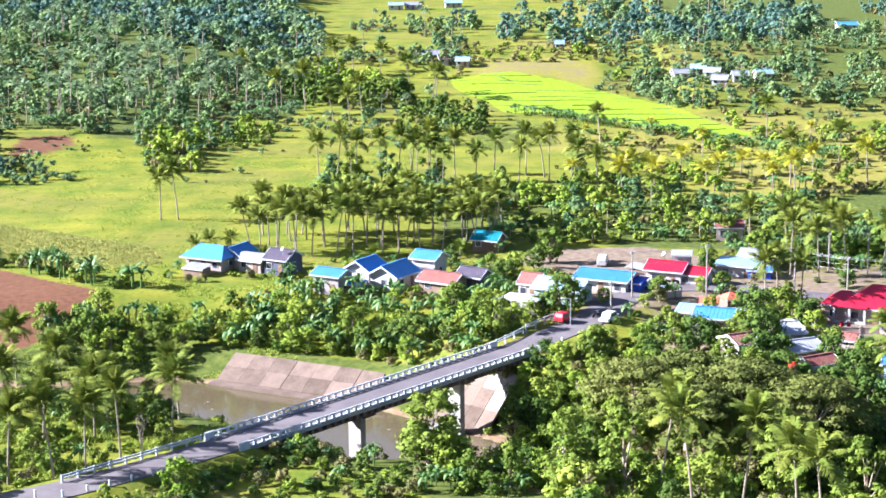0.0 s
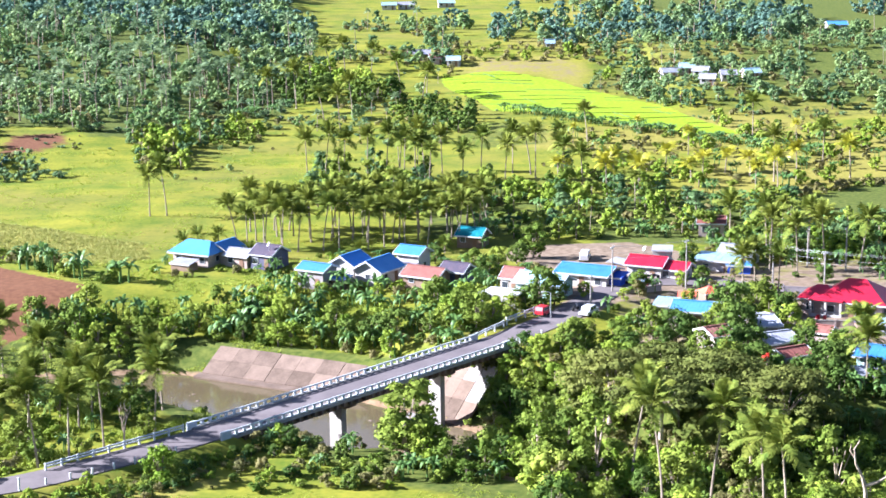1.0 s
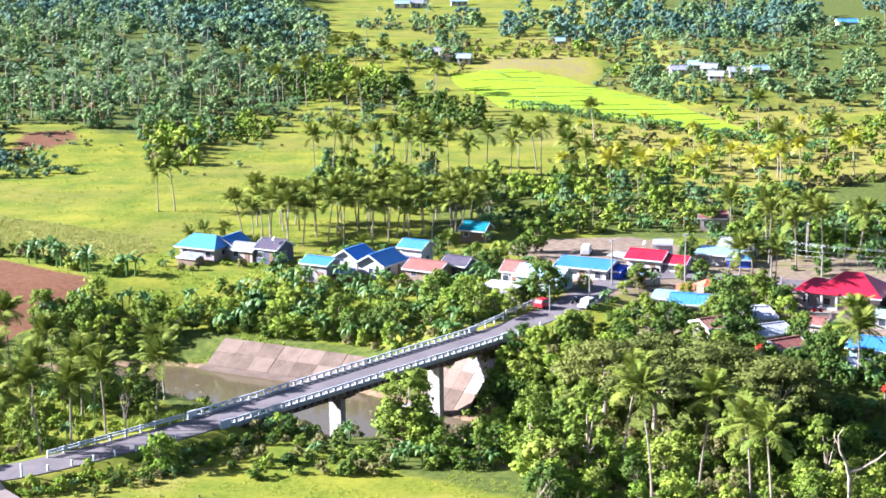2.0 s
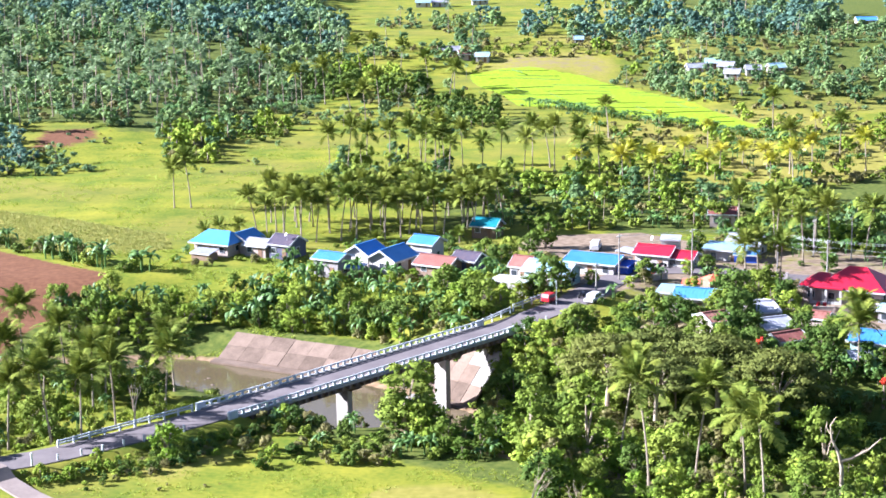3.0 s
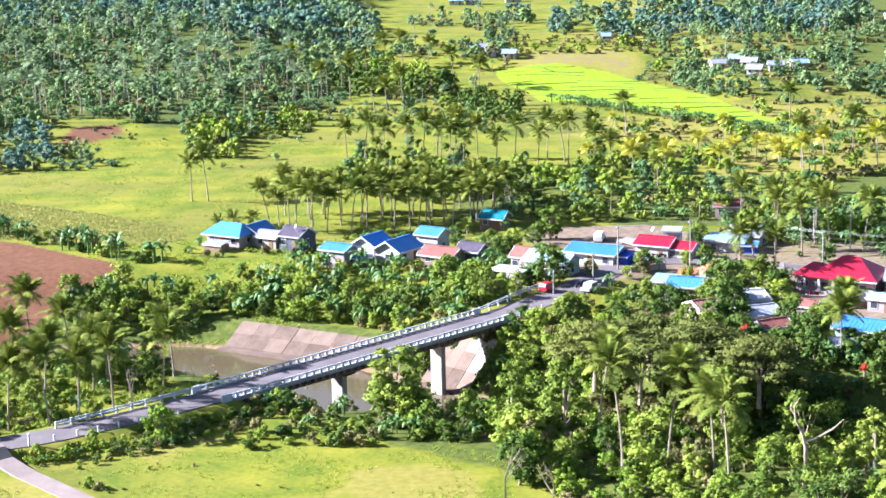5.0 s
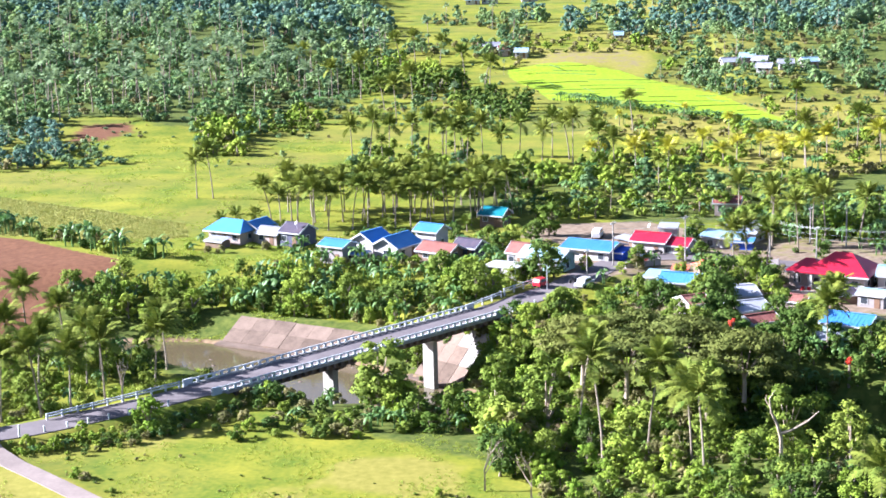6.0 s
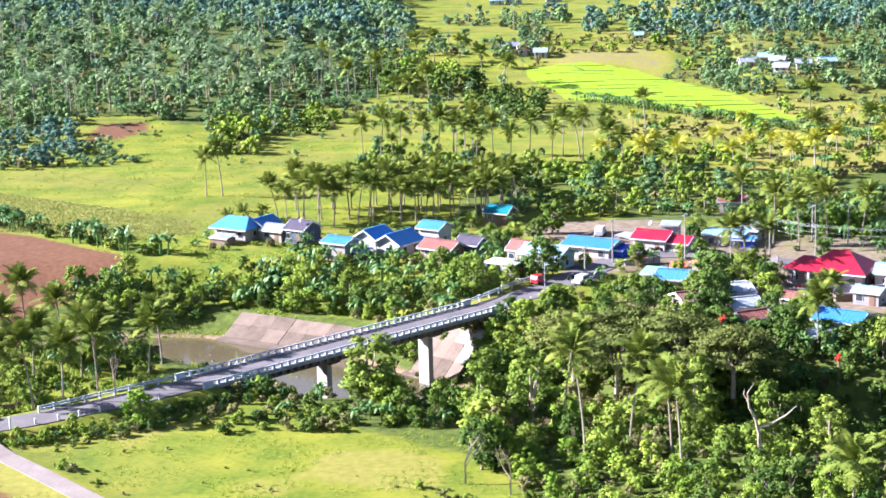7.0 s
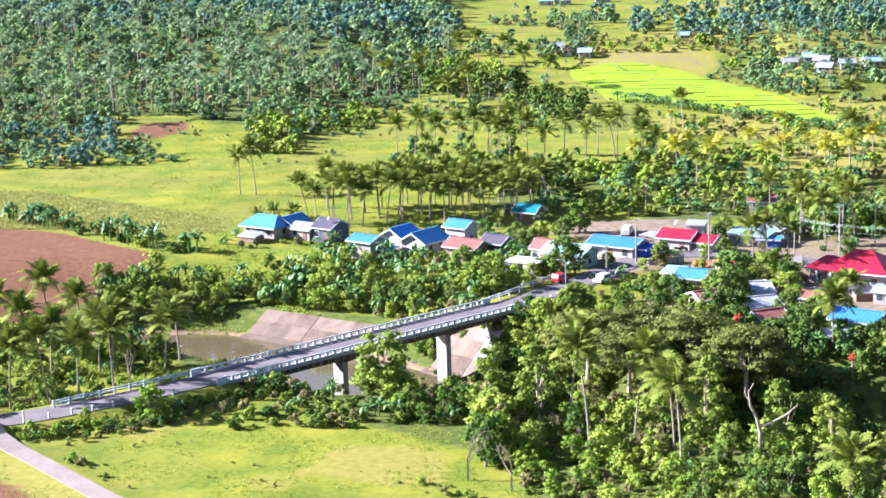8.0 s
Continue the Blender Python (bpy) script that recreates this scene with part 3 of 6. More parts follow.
# ---- concrete bank slabs ----
def bank_slabs(name, line, rows, deep, columns, label, sunlit=()):
    """Slabs on the river bank: line runs along the foot, deep is the way up the bank in plan."""
    root = empty(name)
    tagged(root, label, "retaining wall")
    (ax, ay), (bx, by) = line
    size = math.hypot(bx - ax, by - ay)
    wx, wy = (bx - ax) / size, (by - ay) / size
    px, py = -wy, wx

    def at(u, v):
        x, y = ax + wx * u + px * v, ay + wy * u + py * v
        return x, y
    z_foot, z_top = deep[1], deep[2]
    for i in range(columns):
        for j in range(rows):
            # the listed slabs take paler concrete: a patch of sunlight put into colour
            mat = CONCRETE if (i, j) in sunlit else OLD_CONCRETE
            u0, u1 = size * i / columns + 0.03, size * (i + 1) / columns - 0.03
            v0, v1 = deep[0] * j / rows + 0.03, deep[0] * (j + 1) / rows - 0.03
            out = 0.0 + 0.03 * ((i * 7 + j * 3) % 3)
            verts = []
            for lift in (-0.5, out):
                for u, v in ((u0, v0), (u1, v0), (u1, v1), (u0, v1)):
                    x, y = at(u, v)
                    verts.append((x, y, z_foot + (z_top - z_foot) * v / deep[0] + lift))
            part("slab", mesh_of("slab", verts, [(4, 5, 6, 7), (0, 1, 5, 4), (1, 2, 6, 5), (2, 3, 7, 6), (3, 0, 4, 7)], mat), mat, root)
    verts = []
    for u, v, z in ((-0.5, -1.6, WATER - 1), (size, -1.6, WATER - 1), (size, 0.3, WATER - 1), (-0.5, 0.3, WATER - 1)):
        verts.append((*at(u, v), z))
    for u, v, z in ((-0.5, -1.6, WATER + 0.25), (size, -1.6, WATER + 0.25), (size, 0.3, WATER + 0.45), (-0.5, 0.3, WATER + 0.45)):
        verts.append((*at(u, v), z))
    part("footing", mesh_of("footing", verts, [(4, 5, 6, 7), (0, 1, 5, 4), (1, 2, 6, 5), (2, 3, 7, 6), (3, 0, 4, 7)], OLD_CONCRETE), OLD_CONCRETE, root, "stained concrete foot along the water")


bank_slabs("retaining_wall", ((-35.9, 284.4), (-11.2, 271.0)), 2, (5.6, WATER + 0.5, -5.0), 7, "sloping stained concrete retaining wall along the river")
bank_slabs("bank_revetment", (at_bridge(47.2, -6.5), at_bridge(47.2, 3.5)), 3, (7.5, WATER + 0.4, -1.6), 4, "sloping concrete slabs protecting the bank under the bridge", ((3, 1), (3, 2), (2, 2)))

# a leftover column of an earlier crossing, among the trees
old = empty("old_pier")
old.matrix_basis = pose(-1.1, 229.0, 0, 0, 0, BRIDGE_TURN)
tagged(old, "weathered square concrete column standing among trees", "pier")
part("column", block(-0.75, 0.75, -0.75, 0.75, height(-1.1, 229.0) - 0.5, 1.0, bevel=0.06), CONCRETE, old)
part("cap", block(-0.85, 0.85, -0.85, 0.85, 1.0, 1.25, bevel=0.05), CONCRETE, old)


# ---- plants ----

def leaf_cloud(centres, radii, count, size, seed, flat=0.8, droop=0.3, core=0.6, small_core=True, even=0.55):
    """Small leaf clumps on the shells of many uneven balls round lumpy inner cores; returns verts, normals, triangles."""
    r = np.random.default_rng(seed)
    centres, radii = np.array(centres, float), np.array(radii, float)
    k = len(centres)
    which = r.choice(k, count, p=radii ** 2 / np.sum(radii ** 2))
    way = r.normal(size=(count, 3))
    way /= np.linalg.norm(way, axis=1)[:, None]
    way[:, 2] = np.where(r.random(count) < 0.7, np.abs(way[:, 2]), way[:, 2])
    depth = 1.35 - 0.75 * r.random(count) ** 0.8
    pos = centres[which] + way * (radii[which] * depth)[:, None] * np.array([1, 1, flat])
    normal = way + r.normal(size=(count, 3)) * 0.5
    normal[:, 2] += 0.25
    normal /= np.linalg.norm(normal, axis=1)[:, None]
    a = np.cross(normal, r.normal(size=(count, 3)))
    a /= np.linalg.norm(a, axis=1)[:, None]
    b = np.cross(normal, a)
    s = size * (0.6 + 0.8 * r.random(count))[:, None]
    tip = np.array([0, 0, -1.0]) * s * droop
    verts = np.stack([pos - a * s * 0.62 - b * s * 0.42, pos + a * s * 0.62 - b * s * 0.42 + tip * 0.4, pos + b * s * 0.85 + tip], 1).reshape(-1, 3)
    soft = way * np.array([1, 1, 1 / flat]) * even + normal * (1.1 - even)
    soft /= np.linalg.norm(soft, axis=1)[:, None]
    points, tris = (OCTA_POINTS, OCTA_FACES) if small_core else (CORE_POINTS, CORE_FACES)
    lump = points[None] * (1 + r.normal(size=(k, len(points), 1)) * 0.14)
    inner = centres[:, None] + lump * (radii * core)[:, None, None] * np.array([1, 1, flat])
    base = count * 3
    faces = np.concatenate([np.arange(base).reshape(-1, 3), (tris[None] + (base + np.arange(k) * len(points))[:, None, None]).reshape(-1, 3)])
    return np.concatenate([verts, inner.reshape(-1, 3)]), np.concatenate([np.repeat(soft, 3, 0), np.tile(points, (k, 1))]), faces


def cloud_mesh(name, cloud, mat):
    v, w, f = cloud
    return packed_mesh(name, v, w, f.ravel(), np.full(len(f), 3), [mat])


def crown_balls(seed, radius, high, base, count, spread=0.85):
    """Many uneven clumps of one crown, a few large and many small, the small ones further out."""
    r = np.random.default_rng(seed)
    centres, radii = [], []
    for i in range(int(count * 1.5)):
        t = r.random()
        ang = r.random() * 2 * math.pi
        prof = math.sin(math.pi * (0.12 + 0.80 * t)) ** 0.7
        small = r.random()
        rad = radius * prof * (spread + 0.22 * small) * math.sqrt(r.random() * 0.85 + 0.15)
        centres.append((rad * math.cos(ang), rad * math.sin(ang), base + high * (t + 0.06 * small * r.normal())))
        radii.append(radius * (0.40 - 0.26 * small))
    return centres, radii


def tree_proto(name, seed, radius, high, base, balls, leaves, leaf, mat, label, bark=BARK, trunk=0.22, category="tree"):
    r = np.random.default_rng(seed + 100)
    root = empty(name)
    tagged(root, label, category)
    centres, radii = crown_balls(seed, radius, high, base, balls)
    lean = r.normal(size=2) * 0.25
    pieces = [tube([(0, 0, -0.6), (lean[0] * 0.4, lean[1] * 0.4, base * 0.55), (lean[0], lean[1], base + high * 0.35), (lean[0] * 1.3, lean[1] * 1.3, base + high * 0.75)],
                   [trunk * 1.25, trunk, trunk * 0.7, trunk * 0.2], 7)]
    for c in centres[: max(4, balls // 3)]:
        foot = (lean[0] * 0.8, lean[1] * 0.8, base * 0.7 + 0.2 * c[2])
        pieces.append(tube([foot, ((foot[0] + c[0]) / 2, (foot[1] + c[1]) / 2, (foot[2] + c[2]) / 2 + 0.15), c], [trunk * 0.45, trunk * 0.3, 0.03], 5))
    v, f = joined(pieces)
    part("trunk", mesh_of("trunk", v, f, bark), bark, root)
    part("crown", cloud_mesh("crown", leaf_cloud(centres, radii, leaves, leaf, seed + 1), mat), mat, root)
    return root


def shade_tree(seed, radius=6.4, high=4.2, base=4.6):
    """A wide, flat-topped tree: pale limbs fanning out to layered, feathery pads of leaves."""
    r = np.random.default_rng(seed)
    root = empty("tree")
    tagged(root, "wide spreading shade tree with feathery olive foliage", "tree")
    centres, radii = [], []
    for i in range(84):
        d = radius * math.sqrt((i + 0.5) / 84)
        a = i * 2.4 + r.normal() * 0.3
        centres.append((d * math.cos(a), d * math.sin(a), base + high * (1 - 0.75 * (d / radius) ** 2) - abs(r.normal()) * 1.1))
        radii.append(0.95 + 0.85 * r.random())
    pieces = [tube([(0, 0, -1.0), (0.1, 0, base * 0.4), (0.2, 0.1, base * 0.75)], [0.36, 0.28, 0.24], 8)]
    for c in centres[6::5]:
        foot = (0.2, 0.1, base * (0.45 + 0.25 * r.random()))
        bend = (c[0] * 0.45, c[1] * 0.45, foot[2] + (c[2] - foot[2]) * 0.75)
        pieces.append(tube([foot, bend, c], [0.15, 0.10, 0.04], 5))
    v, f = joined(pieces)
    part("trunk", mesh_of("trunk", v, f, PALE_BARK), PALE_BARK, root)
    part("crown", cloud_mesh("crown", leaf_cloud(centres, radii, 8000, 0.25, seed + 1, 0.36, 0.1, 0.5, False), LEAF_OLIVE), LEAF_OLIVE, root)
    return root


def frond_shape(length, lift, fall, seed, leaflets=18, wide=0.88):
    """One feather leaf: an arching midrib with hanging leaflets on both sides, along +x."""
    r = np.random.default_rng(seed)
    verts, faces = [], []

    def rib(t):
        return np.array([length * t * (1 - 0.12 * t), 0, lift * math.sin(t * 1.9) - fall * t * t])
    k = 7
    for i in range(k):
        t = i / (k - 1)
        p, w = rib(t), 0.055 * (1.1 - t)
        verts += [p + (0, -w, 0), p + (0, w, 0)]
        if i:
            q = 2 * i
            faces.append((q - 2, q - 1, q + 1, q))
    for i in range(leaflets):
        t = 0.12 + 0.88 * (i + 0.5) / leaflets
        reach = wide * math.sin(math.pi * min(0.97, 0.20 + 0.74 * t)) ** 0.7 * (0.85 + 0.3 * r.random())
        for s in (-1, 1):
            p = rib(t)
            ahead = rib(min(1.0, t + 0.9 / leaflets)) - p
            hang = reach * (0.25 + 0.35 * r.random())
            tip = p + np.array([reach * 0.4, s * reach * 0.85, -hang])
            n0 = len(verts)
            verts += [p, p + ahead * 0.95, tip + ahead * 0.45, tip]
            faces.append((n0, n0 + 1, n0 + 2, n0 + 3) if s > 0 else (n0, n0 + 3, n0 + 2, n0 + 1))
    return verts, faces


FRONDS = {}


def frond_mesh(kind, mat):
    if (kind, mat.name) not in FRONDS:
        length, lift, fall = ((3.7, 0.7, 0.7), (3.7, 0.7, 1.2), (3.3, 0.4, 1.7), (3.2, 0.5, 0.2))[kind]
        v, f = frond_shape(length, lift, fall, kind + 3)
        FRONDS[(kind, mat.name)] = mesh_of("frond", v, f, mat)
    return FRONDS[(kind, mat.name)]


def palm_trunk(high, lean, seed):
    r = np.random.default_rng(seed)
    ang = r.random() * 6.28
    pts = [(lean * (i / 8) ** 1.6 * math.cos(ang), lean * (i / 8) ** 1.6 * math.sin(ang), -0.5 + (high + 0.5) * i / 8) for i in range(9)]
    rad = [0.24, 0.17, 0.145, 0.13, 0.125, 0.12, 0.115, 0.11, 0.14]
    return tube(pts, rad, 7), pts[-1]


def palm_proto(seed, high=12.0, lean=1.2, fronds=25, mat=FROND, loose=True, label="tall coconut palm with drooping green fronds", size=1.0):
    """A coconut palm; loose keeps each frond a part of its own."""
    r = np.random.default_rng(seed)
    root = empty("coconut_palm")
    tagged(root, label, "palm tree", "coconut palms")
    (v, f), top = palm_trunk(high, lean, seed)
    part("trunk", mesh_of("trunk", v, f, PALM_BARK), PALM_BARK, root)
    gathered = []
    for i in range(fronds):
        ring = i / fronds
        kind = 3 if ring < 0.2 else 0 if ring < 0.45 else 1 if ring < 0.78 else 2
        up = -68 if ring < 0.2 else -46 if ring < 0.45 else -22 if ring < 0.78 else 4
        m = pose(*top) @ pose(0, 0, 0, r.normal() * 10, up + r.normal() * 8, i * 137.5 + r.normal() * 9) @ Matrix.Scale(size * (0.9 + 0.2 * r.random()), 4)
        me = frond_mesh(kind, mat)
        if loose:
            part("frond", me, mat, root).matrix_basis = m
        else:
            gathered.append(([m @ Vector(v.co) for v in me.vertices], [tuple(p.vertices) for p in me.polygons]))
    if not loose:
        v, f = joined(gathered)
        part("crown", mesh_of("crown", v, f, mat), mat, root)
    return root


def banana_leaf(length, wide, fall):
    verts, faces = [], []
    k = 7
    for i in range(k):
        t = i / (k - 1)
        w = wide * math.sin(math.pi * (0.06 + 0.9 * t)) ** 0.6
        x, z = length * t * (1 - 0.18 * t), length * (0.62 * math.sin(t * 1.7) - fall * t * t)
        verts += [(x, -w, z - w * 0.35), (x, 0, z), (x, w, z - w * 0.35)]
        if i:
            q = 3 * i
            faces += [(q - 3, q - 2, q + 1, q), (q - 2, q - 1, q + 2, q + 1)]
    return mesh_of("leaf", verts, faces, BANANA)


BANANA_LEAVES = [banana_leaf(2.3, 0.34, 0.35), banana_leaf(2.5, 0.36, 0.75), banana_leaf(1.8, 0.3, 0.1)]


def banana_proto(seed, stems, loose=True):
    r = np.random.default_rng(seed)
    root = empty("banana_plant")
    tagged(root, "banana clump with broad arching green leaves", "banana plant", "banana plants")
    gathered = []
    for s in range(stems):
        ang, far = r.random() * 6.28, 0.0 if s == 0 else 0.8 + 0.7 * r.random()
        x, y, h = far * math.cos(ang), far * math.sin(ang), 2.0 + 1.2 * r.random()
        v, f = tube([(x, y, -0.3), (x * 1.05, y * 1.05, h * 0.6), (x * 1.1, y * 1.1, h)], [0.17, 0.14, 0.08], 6)
        part("stem", mesh_of("stem", v, f, BANANA), BANANA, root)
        for i in range(8):
            m = pose(x * 1.1, y * 1.1, h - 0.1) @ pose(0, 0, 0, 0, -20 + 45 * r.random() - (18 if i < 2 else 0), i * 137 + 30 * r.random()) @ Matrix.Scale(0.8 + 0.4 * r.random(), 4)
            me = BANANA_LEAVES[2 if i < 2 else int(r.integers(0, 2))]
            if loose:
                part("leaf", me, BANANA, root).matrix_basis = m
            else:
                gathered.append(([m @ Vector(v.co) for v in me.vertices], [tuple(p.vertices) for p in me.polygons]))
    if gathered:
        v, f = joined(gathered)
        part("crown", mesh_of("crown", v, f, BANANA), BANANA, root)
    return root


class Kind:
    """Plants of one kind: the first planting is the built one, the rest are copies of it."""

    def __init__(self, *builders):
        self.builders, self.made, self.turn = builders, {}, 0

    def plant(self, x, y, s=1.0, turn=None, z=None, sz=None, which=None, into=None):
        i = self.turn % len(self.builders) if which is None else which
        self.turn += 1
        turn = (x * 37 + y * 53) % 360 if turn is None else turn
        m = place(x, y, z, turn, s, sz)
        if i in self.made and into:
            return into.add(self.made[i], m, int(x * 91 + y * 57))
        if i in self.made:
            return copy_thing(self.made[i], m)
        ob = self.builders[i]()
        ob.matrix_basis = place(x, y, z, turn)
        self.made[i] = ob
        return ob


class Thicket:
    """Many plants past counting, joined into one mesh; takes the place of a Kind's copies."""

    def __init__(self, name, label):
        self.name, self.label, self.bits, self.mats, self.base, self.packs = name, label, [], [], 0, {}

    def add(self, ob, m, seed):
        if ob.name not in self.packs:
            V, N, L, S, K, base = [], [], [], [], [], 0
            for child in ob.children_recursive:
                if child.type != "MESH":
                    continue
                up = np.array(child.matrix_basis if child.parent == ob else child.parent.matrix_basis @ child.matrix_basis)
                mat = child.data.materials[0]
                if mat not in self.mats:
                    self.mats.append(mat)
                v, w, loops, sizes = unpacked(child.data)
                V.append(v @ up[:3, :3].T + up[:3, 3])
                N.append(w @ up[:3, :3].T)
                L.append(loops + base)
                S.append(sizes)
                K.append(np.full(len(sizes), self.mats.index(mat)))
                base += len(v)
            self.packs[ob.name] = tuple(np.concatenate(q) for q in (V, N, L, S, K))
        V, N, L, S, K = self.packs[ob.name]
        k = np.array(m)
        self.bits.append((V @ k[:3, :3].T + k[:3, 3], N @ k[:3, :3].T, L + self.base, S, K, np.full(len(S), random.Random(seed).random())))
        self.base += len(V)

    def close(self):
        V, N, L, S, K, T = (np.concatenate(q) for q in zip(*self.bits))
        me = packed_mesh(self.name, V, N / np.linalg.norm(N, axis=1)[:, None].clip(1e-6), L, S, self.mats, K, T)
        tagged(new(self.name, me), self.label, "thicket", kind="stuff")


ROUND = "leafy green tree with a rounded crown"
TREES = Kind(*[lambda k=k: tree_proto("tree", 20 + k, 2.8, 5.2, 0.7, 26, 1320, 0.28, LEAF, ROUND) for k in range(4)])
DARKS = Kind(*[lambda k=k: tree_proto("tree", 40 + k, 3.0, 5.0, 0.6, 26, 1320, 0.28, LEAF_DARK, "dense dark green tree on the river bank") for k in range(3)])
LIGHTS = Kind(*[lambda k=k: tree_proto("tree", 60 + k, 2.5, 4.6, 0.6, 22, 1400, 0.25, LEAF_LIGHT, "bright yellow-green leafy tree") for k in range(3)])
DRIES = Kind(*[lambda k=k: tree_proto("tree", 80 + k, 2.3, 4.0, 0.7, 16, 1100, 0.23, LEAF_DRY, "thin olive-brown tree with sparse leaves") for k in range(2)])
TALLS = Kind(*[lambda k=k: tree_proto("tree", 90 + k, 2.6, 8.0, 2.6, 30, 3000, 0.27, LEAF, "tall slender tree with light green leaves", PALE_BARK) for k in range(2)])
BROADS = Kind(*[lambda k=k: shade_tree(110 + k) for k in range(2)])
BUSHES = Kind(*[lambda k=k, m=m: tree_proto("bush", 130 + k, 1.5, 1.5, 0.25, 12, 520, 0.24, m, "low leafy green bush on rough ground", trunk=0.06, category="bush") for k, m in enumerate((LEAF, LEAF_DARK, LEAF_LIGHT, LEAF_DRY))])
FLAMES = Kind(lambda: tree_proto("tree", 145, 0.65, 0.8, 3.6, 6, 120, 0.22, RED_FLOWER, "slender tree topped with red blossom"))
BANANAS = Kind(*[lambda k=k: banana_proto(150 + k, 2 + k % 2) for k in range(3)])
FAR_BANANAS = Kind(*[lambda k=k: banana_proto(160 + k, 3, False) for k in range(3)])
PALM_HEIGHTS = (6.5, 8.5, 10.0, 12.0, 14.0)
PALMS = Kind(*[lambda k=k, h=h: palm_proto(170 + k, h, 0.4 + 0.35 * k, size=1.14) for k, h in enumerate(PALM_HEIGHTS)])
GROVE = Kind(*[lambda k=k: palm_proto(180 + k, 9, 0.4 + 0.4 * k, 21, FROND, False, "coconut palm with a full green crown", 1.06) for k in range(4)])
GOLD = Kind(*[lambda k=k: palm_proto(190 + k, 8, 0.4, 20, FROND_GOLD, False, "coconut palm with golden green fronds") for k in range(2)])
YOUNG = Kind(lambda: palm_proto(195, 1.4, 0.1, 15, FROND, False, "young coconut palm without a tall trunk", 0.8))


# ---- houses ----
def house(x, y, w, d, turn, z0, eave, rise, roof, wall, kind="gable", over=0.5, label="", name="house", openings=True, ridge=0.0):
    """w along local x, d along local y; turn in degrees; eave is the wall's height, rise the roof's."""
    root = empty(name)
    root.matrix_basis = pose(x, y, z0, 0, 0, turn)
    tagged(root, label, "house" if name == "house" else name.replace("_", " "), "village houses" if name == "house" else "")
    HOUSE_SPOTS.append((x, y, max(w, d) * 0.55 + 0.9))
    bm = bmesh.new()
    t = 0.15
    box(bm, -w / 2, w / 2, -d / 2, -d / 2 + t, -0.6, eave)
    box(bm, -w / 2, w / 2, d / 2 - t, d / 2, -0.6, eave)
    box(bm, -w / 2, -w / 2 + t, -d / 2 + t, d / 2 - t, -0.6, eave)
    box(bm, w / 2 - t, w / 2, -d / 2 + t, d / 2 - t, -0.6, eave)
    if kind == "gable":
        for s in (-1, 1):
            v = [bm.verts.new(p) for p in ((s * (w / 2 - 0.01), -d / 2, eave), (s * (w / 2 - 0.01), d / 2, eave), (s * (w / 2 - 0.01), 0, eave + rise * 0.94))]
            u = [bm.verts.new((q.co.x - s * t, q.co.y, q.co.z)) for q in v]
            bm.faces.new(v), bm.faces.new(u[::-1])
            for i in range(3):
                bm.faces.new((v[i], u[i], u[(i + 1) % 3], v[(i + 1) % 3]))
    bmesh.ops.recalc_face_normals(bm, faces=bm.faces)
    part("wall", bm, wall, root)
    W, D, th = w / 2 + over, d / 2 + over, 0.1
    low = eave - rise * over / (d / 2) * 0.6 + 0.1
    top = eave + rise + 0.1
    bm = bmesh.new()
    if kind == "hip":
        r = max(0.15, ridge or (W - D))
        e = [bm.verts.new(q) for q in ((-W, -D, low), (W, -D, low), (W, D, low), (-W, D, low))]
        a, b = bm.verts.new((-r, 0, top)), bm.verts.new((r, 0, top))
        for q in ((e[0], e[1], b, a), (e[2], e[3], a, b), (e[3], e[0], a), (e[1], e[2], b)):
            bm.faces.new(q)
        u = [bm.verts.new((q.co.x, q.co.y, q.co.z - th)) for q in e]
        for k in range(4):
            bm.faces.new((e[k], u[k], u[(k + 1) % 4], e[(k + 1) % 4]))
        bm.faces.new(u[::-1])
    else:
        # sheets with raised seams, folded over the ridge
        lines = [(-D, low), (0, top), (D, low)] if kind == "gable" else [(-D, eave + 0.1), (D, top)]
        k = max(3, int(2 * W / 0.6))
        xs = []
        for n in range(k + 1):
            sx = -W + 2 * W * n / k
            xs += [(sx, 0.0)] if n in (0, k) else [(sx - 0.05, 0.0), (sx, 0.035), (sx + 0.05, 0.0)]
        rows = [[bm.verts.new((sx, sy, sz + h)) for sx, h in xs] for sy, sz in lines]
        under = [[bm.verts.new((sx, sy, sz - th)) for sx, h in (xs[0], xs[-1])] for sy, sz in lines]
        for a, b, c, e in zip(rows, rows[1:], under, under[1:]):
            for n in range(len(xs) - 1):
                bm.faces.new((a[n], a[n + 1], b[n + 1], b[n]))
            bm.faces.new((c[0], e[0], e[1], c[1]))
            bm.faces.new((a[0], b[0], e[0], c[0]))
            bm.faces.new((a[-1], c[1], e[1], b[-1]))
        for a, c in ((rows[0], under[0]), (rows[-1], under[-1])):
            bm.faces.new([*a, c[1], c[0]])
    bmesh.ops.recalc_face_normals(bm, faces=bm.faces)
    part("roof", bm, roof, root)
    if kind == "gable":
        part("ridge_cap", block(-W, W, -0.18, 0.18, top + 0.02, top + 0.11, bevel=0.03), roof, root)
        for e in (-1, 1):
            for q in (-1, 1):
                x0, x1 = e * (W + 0.01), e * (W + 0.09)
                verts = [(x, y, z + up) for x in (x0, x1) for y, z in ((q * D, low), (0, top)) for up in (-0.27, 0.06)]
                part("bargeboard", mesh_of("bargeboard", verts, [(0, 1, 3, 2), (4, 6, 7, 5), (0, 4, 5, 1), (2, 3, 7, 6), (1, 5, 7, 3), (0, 2, 6, 4)], WHITE_PAINT), WHITE_PAINT, root)
